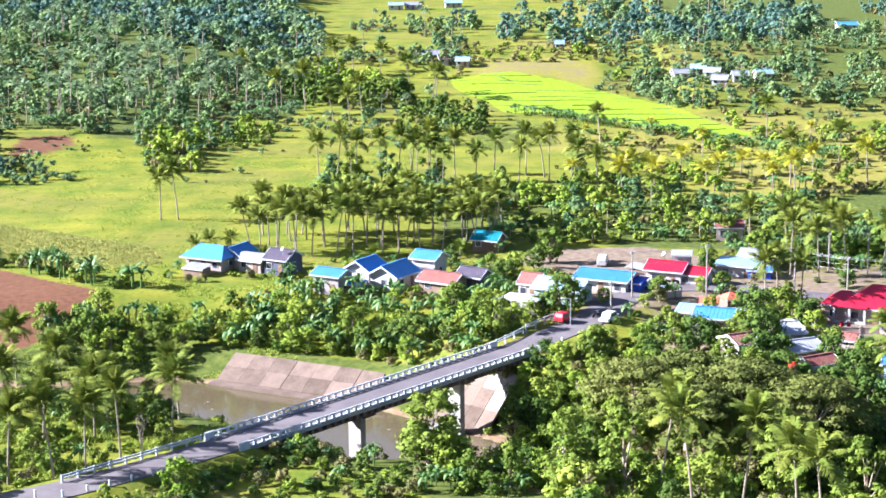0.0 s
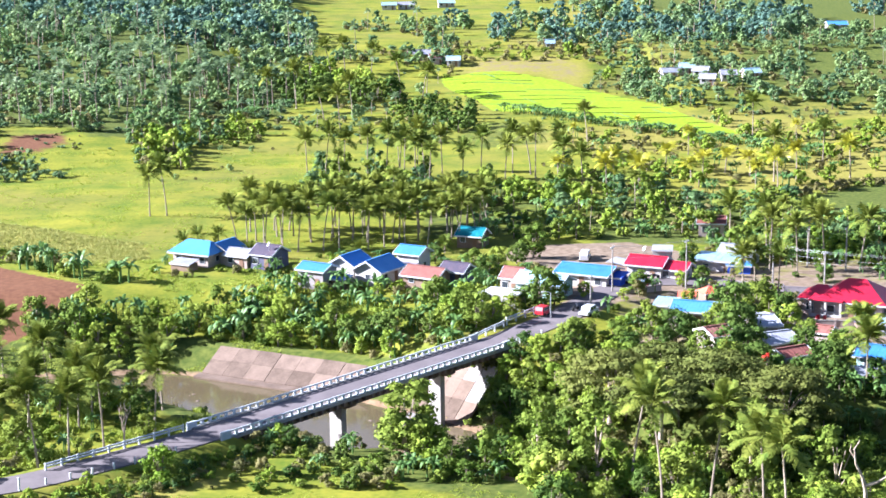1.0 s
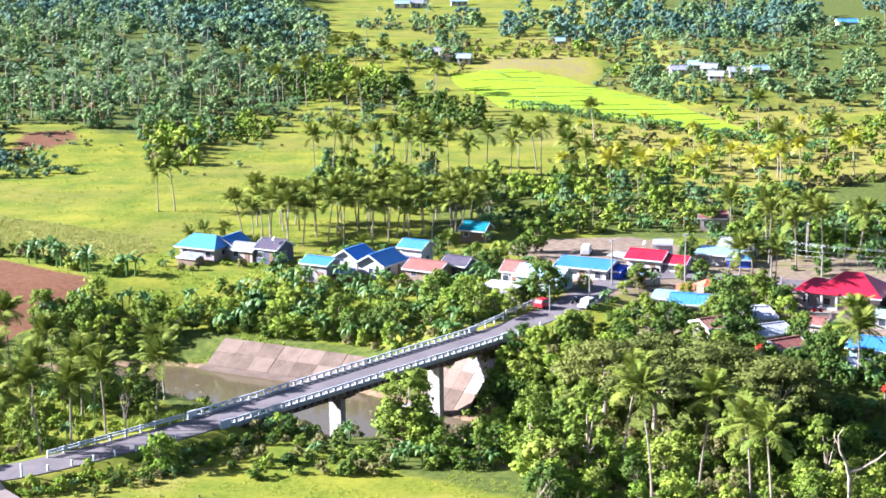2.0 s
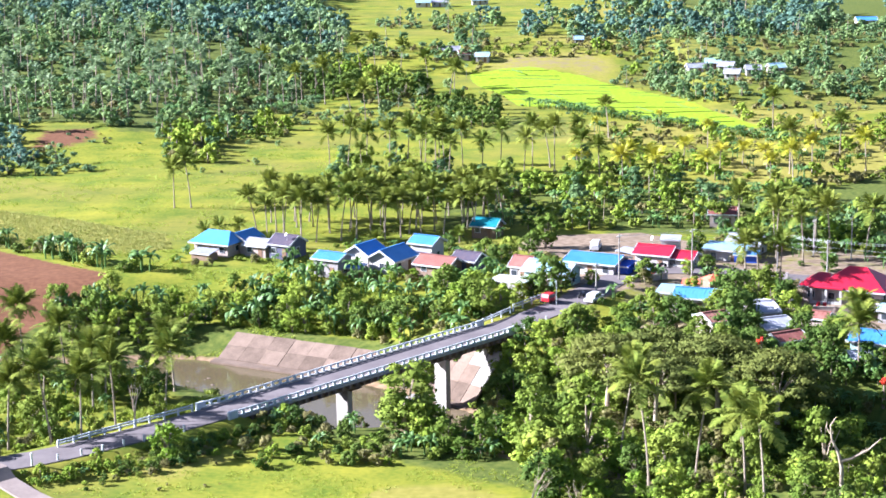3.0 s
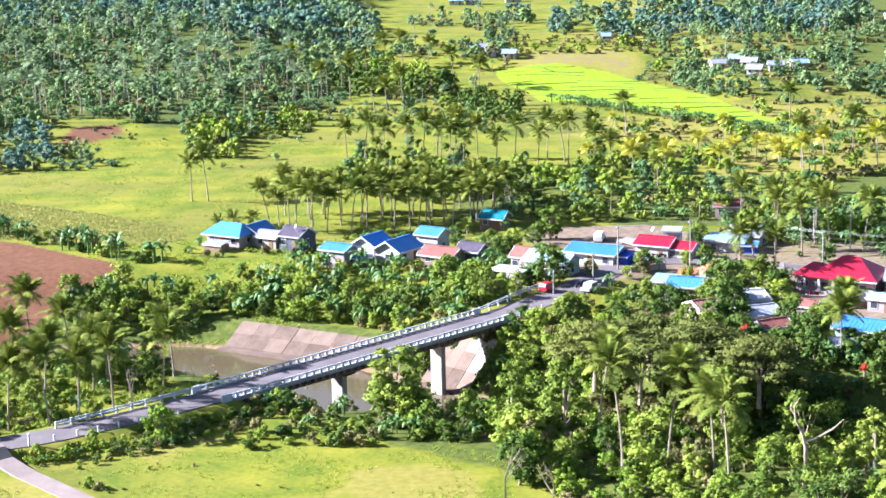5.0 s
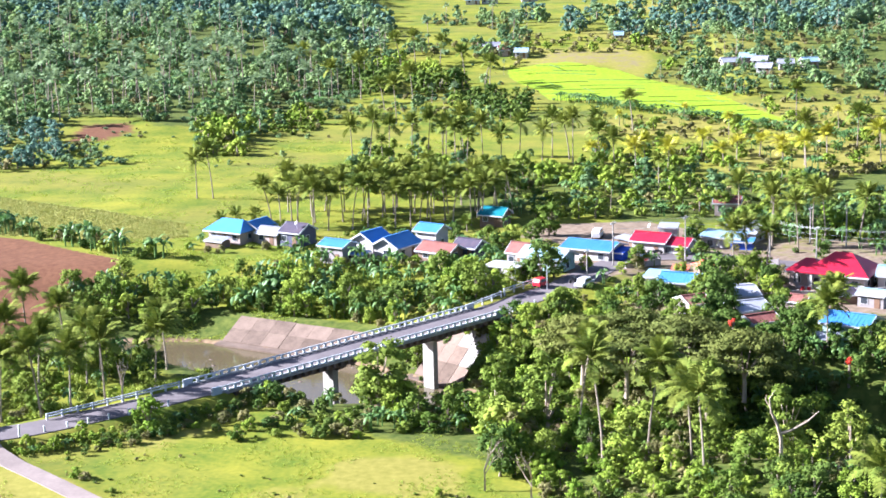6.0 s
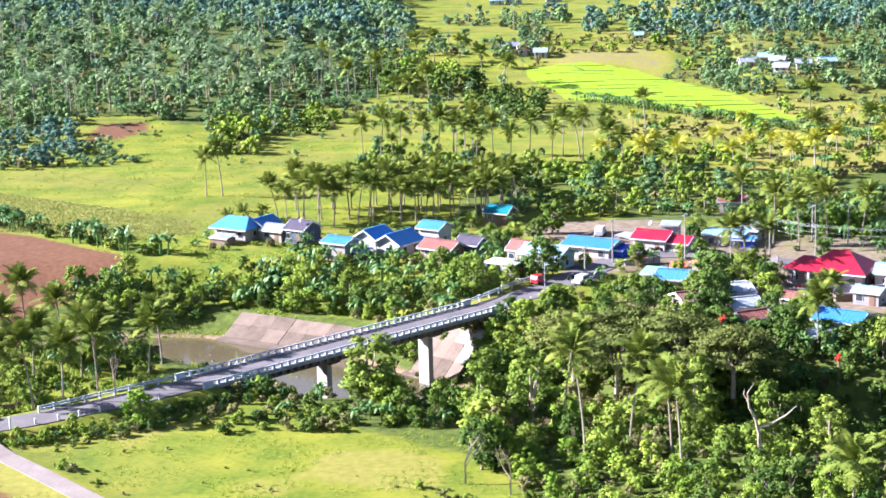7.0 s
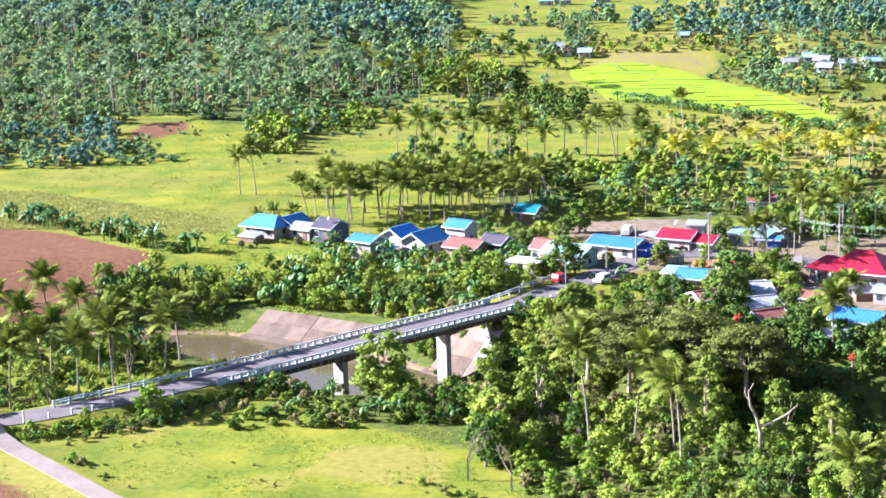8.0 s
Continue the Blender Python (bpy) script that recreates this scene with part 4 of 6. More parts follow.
    if kind != "shed" or rise < 1:
        for s in (-1, 1):
            zz = (low if kind != "shed" else eave + 0.1 + (rise if s > 0 else 0))
            part("fascia", block(-W, W, s * D - 0.05 + s * 0.06, s * D + 0.05 + s * 0.06, zz - 0.26, zz - 0.02), WHITE_PAINT, root)
    if openings:
        for s in (-1, 1):
            k = max(2, int(w / 2.6))
            for i in range(k):
                cx = -w / 2 + w * (i + 0.5) / k
                fy = s * (d / 2 + 0.02)
                if i == k // 2 and s < 0:
                    part("door", block(cx - 0.45, cx + 0.45, fy - 0.05, fy + 0.05, 0.05, 2.05), DOOR, root)
                    continue
                win = part("window", block(cx - 0.62, cx + 0.62, fy - 0.05, fy + 0.05, 0.95, 2.15), WHITE_PAINT, root)
                part("pane", block(cx - 0.52, cx + 0.52, fy - 0.07, fy + 0.07, 1.05, 2.05), PANE, win)
        for s in (-1, 1):
            k = max(1, int(d / 3.2))
            for i in range(k):
                cy = -d / 2 + d * (i + 0.5) / k
                fx = s * (w / 2 + 0.02)
                win = part("window", block(fx - 0.05, fx + 0.05, cy - 0.55, cy + 0.55, 0.95, 2.1), WHITE_PAINT, root)
                part("pane", block(fx - 0.07, fx + 0.07, cy - 0.45, cy + 0.45, 1.05, 2.0), PANE, win)
    return root


# houses by the grove
house(-42.0, 332.6, 7.8, 6.0, -28, -0.6, 2.9, 1.7, BLUE_ROOF, PINK_WALL, "hip", 0.8, "pale pink house with a blue hipped metal roof", ridge=2.6)
house(-37.4, 334.2, 5.4, 4.4, 62, -0.6, 2.8, 1.3, BLUE_ROOF, PINK_WALL, "gable", 0.5, "pink rear wing with a blue gable roof")
house(-44.2, 327.0, 4.2, 2.6, -28, -1.0, 1.9, 0.5, GREY_ROOF, WOOD_WALL, "shed", 0.2, "low weathered outhouse beside the blue-roofed house", "outhouse", False)
house(-33.8, 330.4, 4.8, 4.2, -28, -0.6, 2.4, 0.9, GREY_ROOF, PINK_WALL, "gable", 0.4, "small pale house with a grey metal roof")
house(-28.6, 328.6, 4.8, 5.4, -30, -0.4, 2.8, 1.4, DARK_ROOF, DARK_WALL, "gable", 0.3, "house with a dark navy roof and walls")
house(-18.6, 311.8, 5.2, 4.4, -30, -0.5, 3.5, 0.8, BLUE_ROOF, BLOCK_WALL, "gable", 0.45, "small beige block house with a blue roof")
house(-13.0, 317.6, 5.4, 4.8, 58, -0.3, 3.1, 1.5, BLUE_ROOF, WHITE_WALL, "gable", 0.55, "white house with a steep blue gable roof")
house(-8.0, 314.4, 6.6, 5.4, 58, -0.3, 2.8, 1.6, BLUE_ROOF, WHITE_WALL, "gable", 0.6, "white house with a wide blue gable roof")
house(-14.4, 310.2, 2.6, 2.2, -30, -0.5, 1.9, 0.4, BLUE_ROOF, WOOD_WALL, "shed", 0.3, "blue-roofed wooden lean-to beside the houses", "lean_to", False)
house(-1.8, 321.5, 4.6, 4.2, -30, 0.0, 3.7, 1.0, BLUE_ROOF, WHITE_WALL, "gable", 0.5, "two-storey white house with a blue roof")
house(-3.4, 317.0, 3.6, 2.2, -30, 0.0, 2.0, 0.4, GREY_ROOF, WHITE_WALL, "shed", 0.3, "low white porch shed beside the two-storey house", "shed", False)
house(0.6, 309.2, 6.8, 4.6, -32, 0.0, 2.3, 1.2, RUST_ROOF, WOOD_WALL, "gable", 0.5, "wooden house with a rusty red roof")
house(6.0, 311.0, 4.5, 4.0, -30, 0.2, 2.5, 1.1, DARK_ROOF, DARK_WALL, "gable", 0.4, "dark-roofed house behind the bank trees")
house(9.5, 345, 5.0, 4.0, -25, -0.2, 2.4, 1.2, TEAL_ROOF, WOOD_WALL, "gable", 0.4, "small wooden house with a teal roof among trees")

# the village
carport = empty("carport")
carport.matrix_basis = pose(13.2, 286.2, 1.2, 0, 0, -25)
tagged(carport, "open carport with a flat white roof on columns", "carport")
part("roof", block(-3.2, 3.2, -2.4, 2.4, 3.0, 3.2, bevel=0.03), WHITE_PAINT, carport)
for cx in (-2.8, 2.8):
    for cy in (-2.0, 2.0):
        part("column", block(cx - 0.15, cx + 0.15, cy - 0.15, cy + 0.15, -0.6, 3.0), WHITE_WALL, carport)
part("back_wall", block(-3.0, 3.0, 2.15, 2.35, -0.6, 3.0), WHITE_WALL, carport)
house(20.3, 295.0, 8.0, 5.2, -30, 1.1, 3.0, 1.2, PALE_BLUE_ROOF, MINT_WALL, "gable", 0.5, "mint green house with a pale cyan roof")
house(15.6, 299.6, 3.4, 4.0, -30, 1.1, 2.8, 1.4, RUST_ROOF, PINK_WALL, "gable", 0.3, "small house with a brown gable roof")
house(28.6, 304.8, 9.0, 6.4, -28, 0.9, 2.7, 0.9, BLUE_ROOF, WHITE_WALL, "gable", 0.6, "long white building with a wide blue metal roof")
house(32.8, 302.4, 3.4, 3.2, -28, 0.9, 2.2, 0.4, BLUE_TARP, BLUE_TARP, "shed", 0.3, "stall wrapped in dark blue tarpaulin", "stall", False)
house(39.6, 310.5, 6.2, 5.2, -26, 0.7, 2.9, 1.1, RED_ROOF, WHITE_WALL, "gable", 0.5, "white house with a bright red metal roof")
house(44.0, 308.2, 4.6, 4.0, -26, 0.7, 2.5, 0.9, RED_ROOF, WHITE_WALL, "gable", 0.5, "red-roofed white annex of the village house")
house(35.4, 312.5, 3.6, 4.0, 60, 0.7, 2.3, 0.5, GREY_ROOF, WOOD_WALL, "shed", 0.3, "shed with a grey-blue sheet roof", "shed", False)
house(42.8, 317.0, 3.4, 3.2, -10, 0.4, 4.2, 0.3, GREY_ROOF, WHITE_WALL, "shed", 0.15, "boxy white two-storey house")
house(53.0, 316.5, 7.4, 5.0, -24, 0.2, 2.7, 0.4, PALE_BLUE_ROOF, WHITE_WALL, "shed", 0.5, "white building with a pale blue flat roof")
house(56.0, 313.4, 4.0, 2.4, -14, 0.2, 2.2, 0.3, BLUE_ROOF, BLUE_TARP, "shed", 0.3, "shop front under a blue awning roof", "stall", False)
house(57.5, 322.5, 6.0, 5.0, -28, 0.0, 2.8, 1.2, GREY_ROOF, WHITE_WALL, "gable", 0.4, "pale house with a grey roof behind palms")
house(57.0, 352.0, 5.0, 4.0, -10, 0.0, 2.8, 1.0, RUST_ROOF, PINK_WALL, "gable", 0.4, "pink house with an orange roof among trees")
house(41.8, 272.0, 5.2, 5.0, -20, 2.0, 2.8, 0.9, BLUE_ROOF, WHITE_WALL, "gable", 0.5, "small house with a bright blue roof behind the wide tree")
house(45.4, 271.0, 3.0, 4.4, -20, 2.0, 2.7, 0.5, PALE_BLUE_ROOF, WHITE_WALL, "shed", 0.3, "white annex with a pale blue roof")
house(38.2, 276.0, 3.0, 3.4, -20, 1.9, 2.6, 0.5, PALE_BLUE_ROOF, BLOCK_WALL, "shed", 0.3, "block shed with a pale blue sheet roof", "shed", False)
house(42.6, 255.6, 3.2, 4.6, 25, 2.1, 3.0, 0.8, RUST_ROOF, PINK_WALL, "gable", 0.4, "narrow pink house with a rusty red roof")
house(51.0, 266.0, 3.6, 8.0, 10, 1.6, 2.6, 0.7, GREY_ROOF, BLOCK_WALL, "gable", 0.3, "long house with a dull grey roof")
house(50.6, 253.0, 4.6, 5.6, 22, 2.0, 2.8, 0.8, GREY_ROOF, WOOD_WALL, "gable", 0.4, "house with a patched grey-purple metal roof")
house(51.4, 244.5, 4.4, 3.6, 28, 2.0, 2.9, 0.7, RUST_ROOF, WHITE_WALL, "gable", 0.4, "white house with a rusty maroon roof")
red = house(69.4, 281.8, 9.6, 8.0, -26, 0.9, 3.2, 2.6, RED_ROOF, WHITE_WALL, "hip", 0.9, "large cream house with a bright red hipped roof and porch", ridge=1.4)
part("porch_roof", block(-6.6, -1.0, -5.6, -3.9, 3.0, 3.2, bevel=0.03), RED_ROOF, red)
for cx in (-6.2, -3.8, -1.4):
    part("porch_column", block(cx - 0.18, cx + 0.18, -5.4, -5.04, -0.4, 3.0), WHITE_WALL, red)
part("porch_rail", block(-6.2, -1.4, -5.3, -5.16, 0.0, 0.8), WHITE_PAINT, red)
house(64.2, 283.2, 5.4, 5.4, -26, 0.9, 3.1, 1.5, RED_ROOF, PINK_WALL, "hip", 0.7, "red-roofed wing of the large cream house", ridge=0.8)
house(78.5, 279.0, 7.0, 6.0, -18, 0.9, 2.9, 1.0, PALE_BLUE_ROOF, WHITE_WALL, "gable", 0.4, "white house with a pale blue roof by the red house")
house(59.2, 260.5, 3.2, 3.0, -30, 1.6, 2.3, 0.7, RUST_ROOF, PINK_WALL, "gable", 0.3, "small hut with a brown roof in the yard", "hut", False)
house(67.6, 267.0, 3.0, 3.0, 10, 1.4, 2.2, 1.3, DARK_ROOF, WOOD_WALL, "hip", 0.5, "open hut with a dark pyramid roof", "hut", False, 0.1)
house(71.5, 264.5, 4.2, 3.4, -30, 1.4, 2.5, 0.5, PALE_BLUE_ROOF, BLOCK_WALL, "gable", 0.3, "low house with a light blue roof")
house(64.8, 245.2, 6.6, 5.4, -30, 1.6, 2.8, 1.0, BLUE_ROOF, MINT_WALL, "gable", 0.5, "house with a bright blue roof among dark trees")
house(60.2, 239.0, 3.4, 3.0, -10, 1.4, 2.0, 0.4, GREY_ROOF, WOOD_WALL, "shed", 0.3, "low wooden shed with a grey roof", "shed", False)
house(73.0, 238.5, 4.5, 4.0, -15, 1.6, 2.6, 0.9, PALE_BLUE_ROOF, WHITE_WALL, "gable", 0.4, "white cottage with a pale roof among trees")
house(47.0, 289.5, 2.6, 2.6, 20, 1.2, 2.0, 0.8, RED_TARP, WOOD_WALL, "hip", 0.3, "market stall under a red awning", "stall", False, 0.1)
house(42.8, 285.5, 2.4, 2.2, -10, 1.4, 2.0, 0.4, RED_TARP, WOOD_WALL, "shed", 0.3, "roadside stall with a red sheet roof", "stall", False)

# far hamlets
for x, y, w, t, roof, wall in ((89.5, 571, 4.6, -20, GREY_ROOF, WHITE_WALL), (80.9, 601, 5.0, 10, GREY_ROOF, WHITE_WALL), (87.5, 605, 4.6, -10, PALE_BLUE_ROOF, PINK_WALL), (90.5, 593, 4.8, -20, GREY_ROOF, WHITE_WALL),
                               (97.5, 581, 4.5, 0, GREY_ROOF, WHITE_WALL), (106, 587, 5.0, 15, PALE_BLUE_ROOF, PINK_WALL), (-2.3, 664, 6, 0, GREY_ROOF, PINK_WALL),
                               (3.1, 656, 5, 10, RUST_ROOF, PINK_WALL), (9.4, 651, 4.5, -10, PALE_BLUE_ROOF, WHITE_WALL), (46.4, 684, 3, 0, PALE_BLUE_ROOF, WHITE_WALL), (-11.5, 905, 8, 0, GREY_ROOF, WHITE_WALL),
                               (8.6, 915, 8, 5, PALE_BLUE_ROOF, WHITE_WALL), (-20, 902, 7, 0, PALE_BLUE_ROOF, WHITE_WALL), (171, 754, 8, 0, BLUE_ROOF, WHITE_WALL)):
    house(x, y, w, w * 0.75, t, height(x, y), 2.4, 1.2, roof, wall, "gable", 0.4, "distant pale house with a metal roof")


# ---- street furniture and vehicles ----
def street_lamp(x, y, z, high, label):
    root = empty("street_lamp")
    root.matrix_basis = pose(x, y, z, 0, 0, 200)
    tagged(root, label, "street lamp")
    v, f = tube([(0, 0, -0.5), (0, 0, high * 0.6), (0, 0, high)], [0.11, 0.09, 0.07], 8)
    part("pole", mesh_of("pole", v, f, STEEL), STEEL, root)
    v, f = tube([(0, 0, high - 0.05), (0.5, 0, high + 0.2), (1.2, 0, high + 0.25)], [0.05, 0.045, 0.04], 6)
    part("arm", mesh_of("arm", v, f, STEEL), STEEL, root)
    part("lamp_head", block(1.0, 1.6, -0.14, 0.14, high + 0.18, high + 0.3, bevel=0.03), WHITE_PAINT, root)


def utility_pole(x, y, z, high, turn=0):
    root = empty("utility_pole")
    root.matrix_basis = pose(x, y, z, 0, 0, turn)
    tagged(root, "pale concrete utility pole with a crossarm", "utility pole", "utility poles")
    v, f = tube([(0, 0, -0.8), (0, 0, high * 0.5), (0, 0, high)], [0.16, 0.13, 0.1], 8)
    part("pole", mesh_of("pole", v, f, CONCRETE), CONCRETE, root)
    part("crossarm", block(-0.9, 0.9, -0.06, 0.06, high - 0.5, high - 0.36), STEEL, root)
    for cx in (-0.8, 0.0, 0.8):
        part("insulator", block(cx - 0.05, cx + 0.05, -0.05, 0.05, high - 0.36, high - 0.2), WHITE_PAINT, root)


street_lamp(20.3, 278.6, 1.6, 4.2, "grey street lamp beside the village road")
POLES = ((27.0, 283.0, 6.0), (31.8, 296.5, 8.0), (44.6, 299.5, 8.5), (59.5, 300.5, 8.0), (66.5, 292.5, 8.0), (84.0, 283.0, 8.5), (75.0, 314, 8.0), (69, 318, 7.0))
for x, y, h in POLES:
    utility_pole(x, y, height(x, y), h, 60)
for (ax, ay, ah), (bx, by, bh) in zip(POLES[1:5], POLES[2:6]):
    for off, low in ((-0.8, 0.25), (0.0, 0.25), (0.8, 0.25), (0.1, 1.3), (0.1, 2.1)):
        a, b = Vector((ax + off * 0.5, ay + off * 0.8, height(ax, ay) + ah - low)), Vector((bx + off * 0.5, by + off * 0.8, height(bx, by) + bh - low))
        pts = [a.lerp(b, i / 10) - Vector((0, 0, (0.22 + 0.1 * low) * 4 * (i / 10) * (1 - i / 10))) for i in range(11)]
        v, f = tube(pts, [0.015] * 11, 4)
        tagged(new("power_line", mesh_of("power_line", v, f, STEEL)), "thin power line between utility poles", "power line", "power lines")


def vehicle(name, x, y, z, turn, length, wide, high, mat, label, cab=0.5):
    root = empty(name)
    root.matrix_basis = pose(x, y, z, 0, 0, turn)
    tagged(root, label, "car" if name == "car" else name.replace("_", " "))
    L, W = length / 2, wide / 2
    part("body", block(-L, L, -W, W, 0.35, high * 0.58, bevel=0.1), mat, root)
    bm = block(-L * cab - 0.2, L * 0.62, -W * 0.92, W * 0.92, high * 0.58, high, bevel=0.08)
    for v in bm.verts:
        if v.co.z > high * 0.8:
            v.co.x = v.co.x * 0.82
    part("cabin", bm, mat, root)
    for s in (-1, 1):
        part("side_window", block(-L * cab * 0.8, L * 0.45, s * W * 0.93 - 0.02, s * W * 0.93 + 0.02, high * 0.62, high * 0.9), PANE, root)
        for px in (-L * 0.62, L * 0.62):
            bm = bmesh.new()
            bmesh.ops.create_cone(bm, cap_ends=True, segments=14, radius1=0.33, radius2=0.33, depth=0.22, matrix=pose(px, s * W * 0.9, 0.33, 90, 0, 0))
            part("wheel", bm, TYRE, root)
        part("headlight", block(L - 0.02, L + 0.03, s * W * 0.65 - 0.14, s * W * 0.65 + 0.14, high * 0.4, high * 0.5), WHITE_PAINT, root)
    part("windscreen", block(L * 0.6, L * 0.66, -W * 0.8, W * 0.8, high * 0.62, high * 0.9), PANE, root)
    return root


vehicle("tricycle", *at_bridge(73.5, -2.6), 1.72, BRIDGE_TURN + 5, 2.5, 1.6, 1.65, CAR_RED, "red covered motor tricycle on the road", 0.9)
vehicle("van", 29.8, 327.0, height(29.8, 327.0), 78, 3.8, 1.7, 1.9, WHITE_PAINT, "white van parked in the village yard", 0.9)
vehicle("car", 10.2, 297.5, height(10.2, 297.5), 30, 4.2, 1.75, 1.45, CAR_BLACK, "dark car parked beside the trees")
vehicle("car", 14.6, 293.6, height(14.6, 293.6), 30, 4.0, 1.7, 1.5, STEEL, "grey car parked by the brown-roofed house")
vehicle("car", 36.2, 302.6, height(36.2, 302.6), -15, 4.0, 1.7, 1.5, PALE_BLUE_ROOF, "pale blue car parked beside the stall")
vehicle("car", 26.5, 280.8, 1.55, 60, 4.2, 1.75, 1.6, WHITE_PAINT, "white car behind the trees on the village road")


def motorcycle(x, y, turn, mat, label):
    root = empty("motorcycle")
    root.matrix_basis = pose(x, y, height(x, y) + 0.1, 0, 0, turn)
    tagged(root, label, "motorcycle", "parked motorcycles")
    for px in (-0.62, 0.62):
        bm = bmesh.new()
        bmesh.ops.create_cone(bm, cap_ends=True, segments=14, radius1=0.3, radius2=0.3, depth=0.12, matrix=pose(px, 0, 0.3, 90, 0, 0))
        part("wheel", bm, TYRE, root)
    part("body", block(-0.55, 0.45, -0.13, 0.13, 0.4, 0.72, bevel=0.06), mat, root)
    part("seat", block(-0.7, 0.05, -0.15, 0.15, 0.72, 0.84, bevel=0.04), TYRE, root)
    v, f = tube([(0.62, 0, 0.3), (0.45, 0, 0.85), (0.42, 0, 1.0)], [0.04, 0.04, 0.03], 6)
    part("fork", mesh_of("fork", v, f, STEEL), STEEL, root)
    part("handlebar", block(0.38, 0.46, -0.36, 0.36, 0.98, 1.04), STEEL, root)


for x, y, turn, mat in ((39.0, 305.8, 10, CAR_BLACK), (40.2, 306.2, 25, CAR_BLACK), (37.8, 298.4, 60, CAR_RED), (24.6, 283.2, 50, CAR_BLACK), (48.6, 294.0, 80, CAR_RED)):
    motorcycle(x, y, turn, mat, "dark parked motorcycle on the village road" if mat is CAR_BLACK else "red parked motorcycle by the stalls")


def water_tank(x, y, z, mat, label):
    root = empty("water_tank")
    root.matrix_basis = pose(x, y, z)
    tagged(root, label, "water tank")
    bm = bmesh.new()
    bmesh.ops.create_cone(bm, cap_ends=True, segments=20, radius1=0.75, radius2=0.75, depth=1.5, matrix=pose(0, 0, 2.05))
    bmesh.ops.bevel(bm, geom=[e for e in bm.edges], offset=0.06, segments=1, affect="EDGES")
    part("tank", bm, mat, root)
    for px in (-0.55, 0.55):
        for py in (-0.55, 0.55):
            part("leg", block(px - 0.06, px + 0.06, py - 0.06, py + 0.06, -0.4, 1.3), STEEL, root)
    part("platform", block(-0.8, 0.8, -0.8, 0.8, 1.22, 1.32), STEEL, root)


water_tank(76.0, 273.5, 1.0, WHITE_PAINT, "white water tank on a steel stand")
water_tank(22.8, 299.5, 1.0, STEEL, "steel water tank beside the cyan-roofed house")


def yard_wall(a, b, high, mat, label):
    size = math.hypot(b[0] - a[0], b[1] - a[1])
    root = empty("yard_wall")
    root.matrix_basis = pose(a[0], a[1], height(*a), 0, 0, math.degrees(math.atan2(b[1] - a[1], b[0] - a[0])))
    tagged(root, label, "wall", "yard walls")
    part("panel", block(0, size, -0.08, 0.08, -1.0, high), mat, root)
    part("coping", block(-0.05, size + 0.05, -0.13, 0.13, high, high + 0.08), CONCRETE, root)
    k = max(1, int(size / 3))
    for i in range(k + 1):
        part("pillar", block(size * i / k - 0.15, size * i / k + 0.15, -0.15, 0.15, -1.0, high + 0.25, bevel=0.02), mat, root)


yard_wall((57.5, 271.5), (66.5, 270.0), 1.1, PINK_WALL, "low pink block wall round the red-roofed house")
yard_wall((66.5, 270.0), (75.0, 272.5), 1.1, PINK_WALL, "low pink block wall with pillars by the yard")
yard_wall((57.5, 271.5), (58.0, 280.5), 1.4, BLOCK_WALL, "bare block wall beside the red-roofed house")
yard_wall((52.5, 300.5), (60.5, 296.5), 1.2, BLOCK_WALL, "bare block wall along the village road")
yard_wall((34.0, 294.5), (40.0, 297.5), 0.9, WHITE_WALL, "low white wall beside the village road")


def dish(x, y, z):
    root = empty("satellite_dish")
    root.matrix_basis = pose(x, y, z, 0, 0, 200)
    tagged(root, "small white satellite dish on a pole", "satellite dish")
    v, f = tube([(0, 0, -0.6), (0, 0, 0.6)], [0.03, 0.03], 6)
    part("pole", mesh_of("pole", v, f, STEEL), STEEL, root)
    bm = bmesh.new()
    bmesh.ops.create_cone(bm, cap_ends=True, segments=16, radius1=0.08, radius2=0.45, depth=0.14, matrix=pose(0.12, 0, 0.65, 0, 60, 0))
    part("reflector", bm, WHITE_PAINT, root)


dish(-28.4, 326.6, 3.6)
dish(39.0, 311.5, 5.2)
dish(52.2, 257.5, 5.4)


def drum(x, y, mat, label):
    root = empty("oil_drum")
    root.matrix_basis = pose(x, y, height(x, y))
    tagged(root, label, "drum", "drums in the yard")
    bm = bmesh.new()
    bmesh.ops.create_cone(bm, cap_ends=True, segments=16, radius1=0.3, radius2=0.3, depth=0.9, matrix=pose(0, 0, 0.45))
    part("barrel", bm, mat, root)
    for z in (0.3, 0.6):
        bm = bmesh.new()
        bmesh.ops.create_cone(bm, cap_ends=True, segments=16, radius1=0.32, radius2=0.32, depth=0.05, matrix=pose(0, 0, z))
        part("hoop", bm, mat, root)


for x, y, mat in ((62.0, 276.0, CAR_RED), (62.9, 275.4, CAR_RED), (60.5, 267.0, BLUE_TARP), (33.5, 309.0, BLUE_TARP), (-16.2, 308.0, BLUE_TARP)):
    drum(x, y, mat, "red metal drum in the yard" if mat is CAR_RED else "blue plastic drum beside a house")


# ---- single palms and trees ----
def palm_to(x, y, top):
    """A palm whose crown's heart is at the height top."""
    z = height(x, y)
    need = max(4.5, top - z)
    k = min(range(len(PALM_HEIGHTS)), key=lambda i: abs(PALM_HEIGHTS[i] - need))
    PALMS.plant(x, y, 1.0, None, z, min(1.25, max(0.75, need / PALM_HEIGHTS[k])), k)


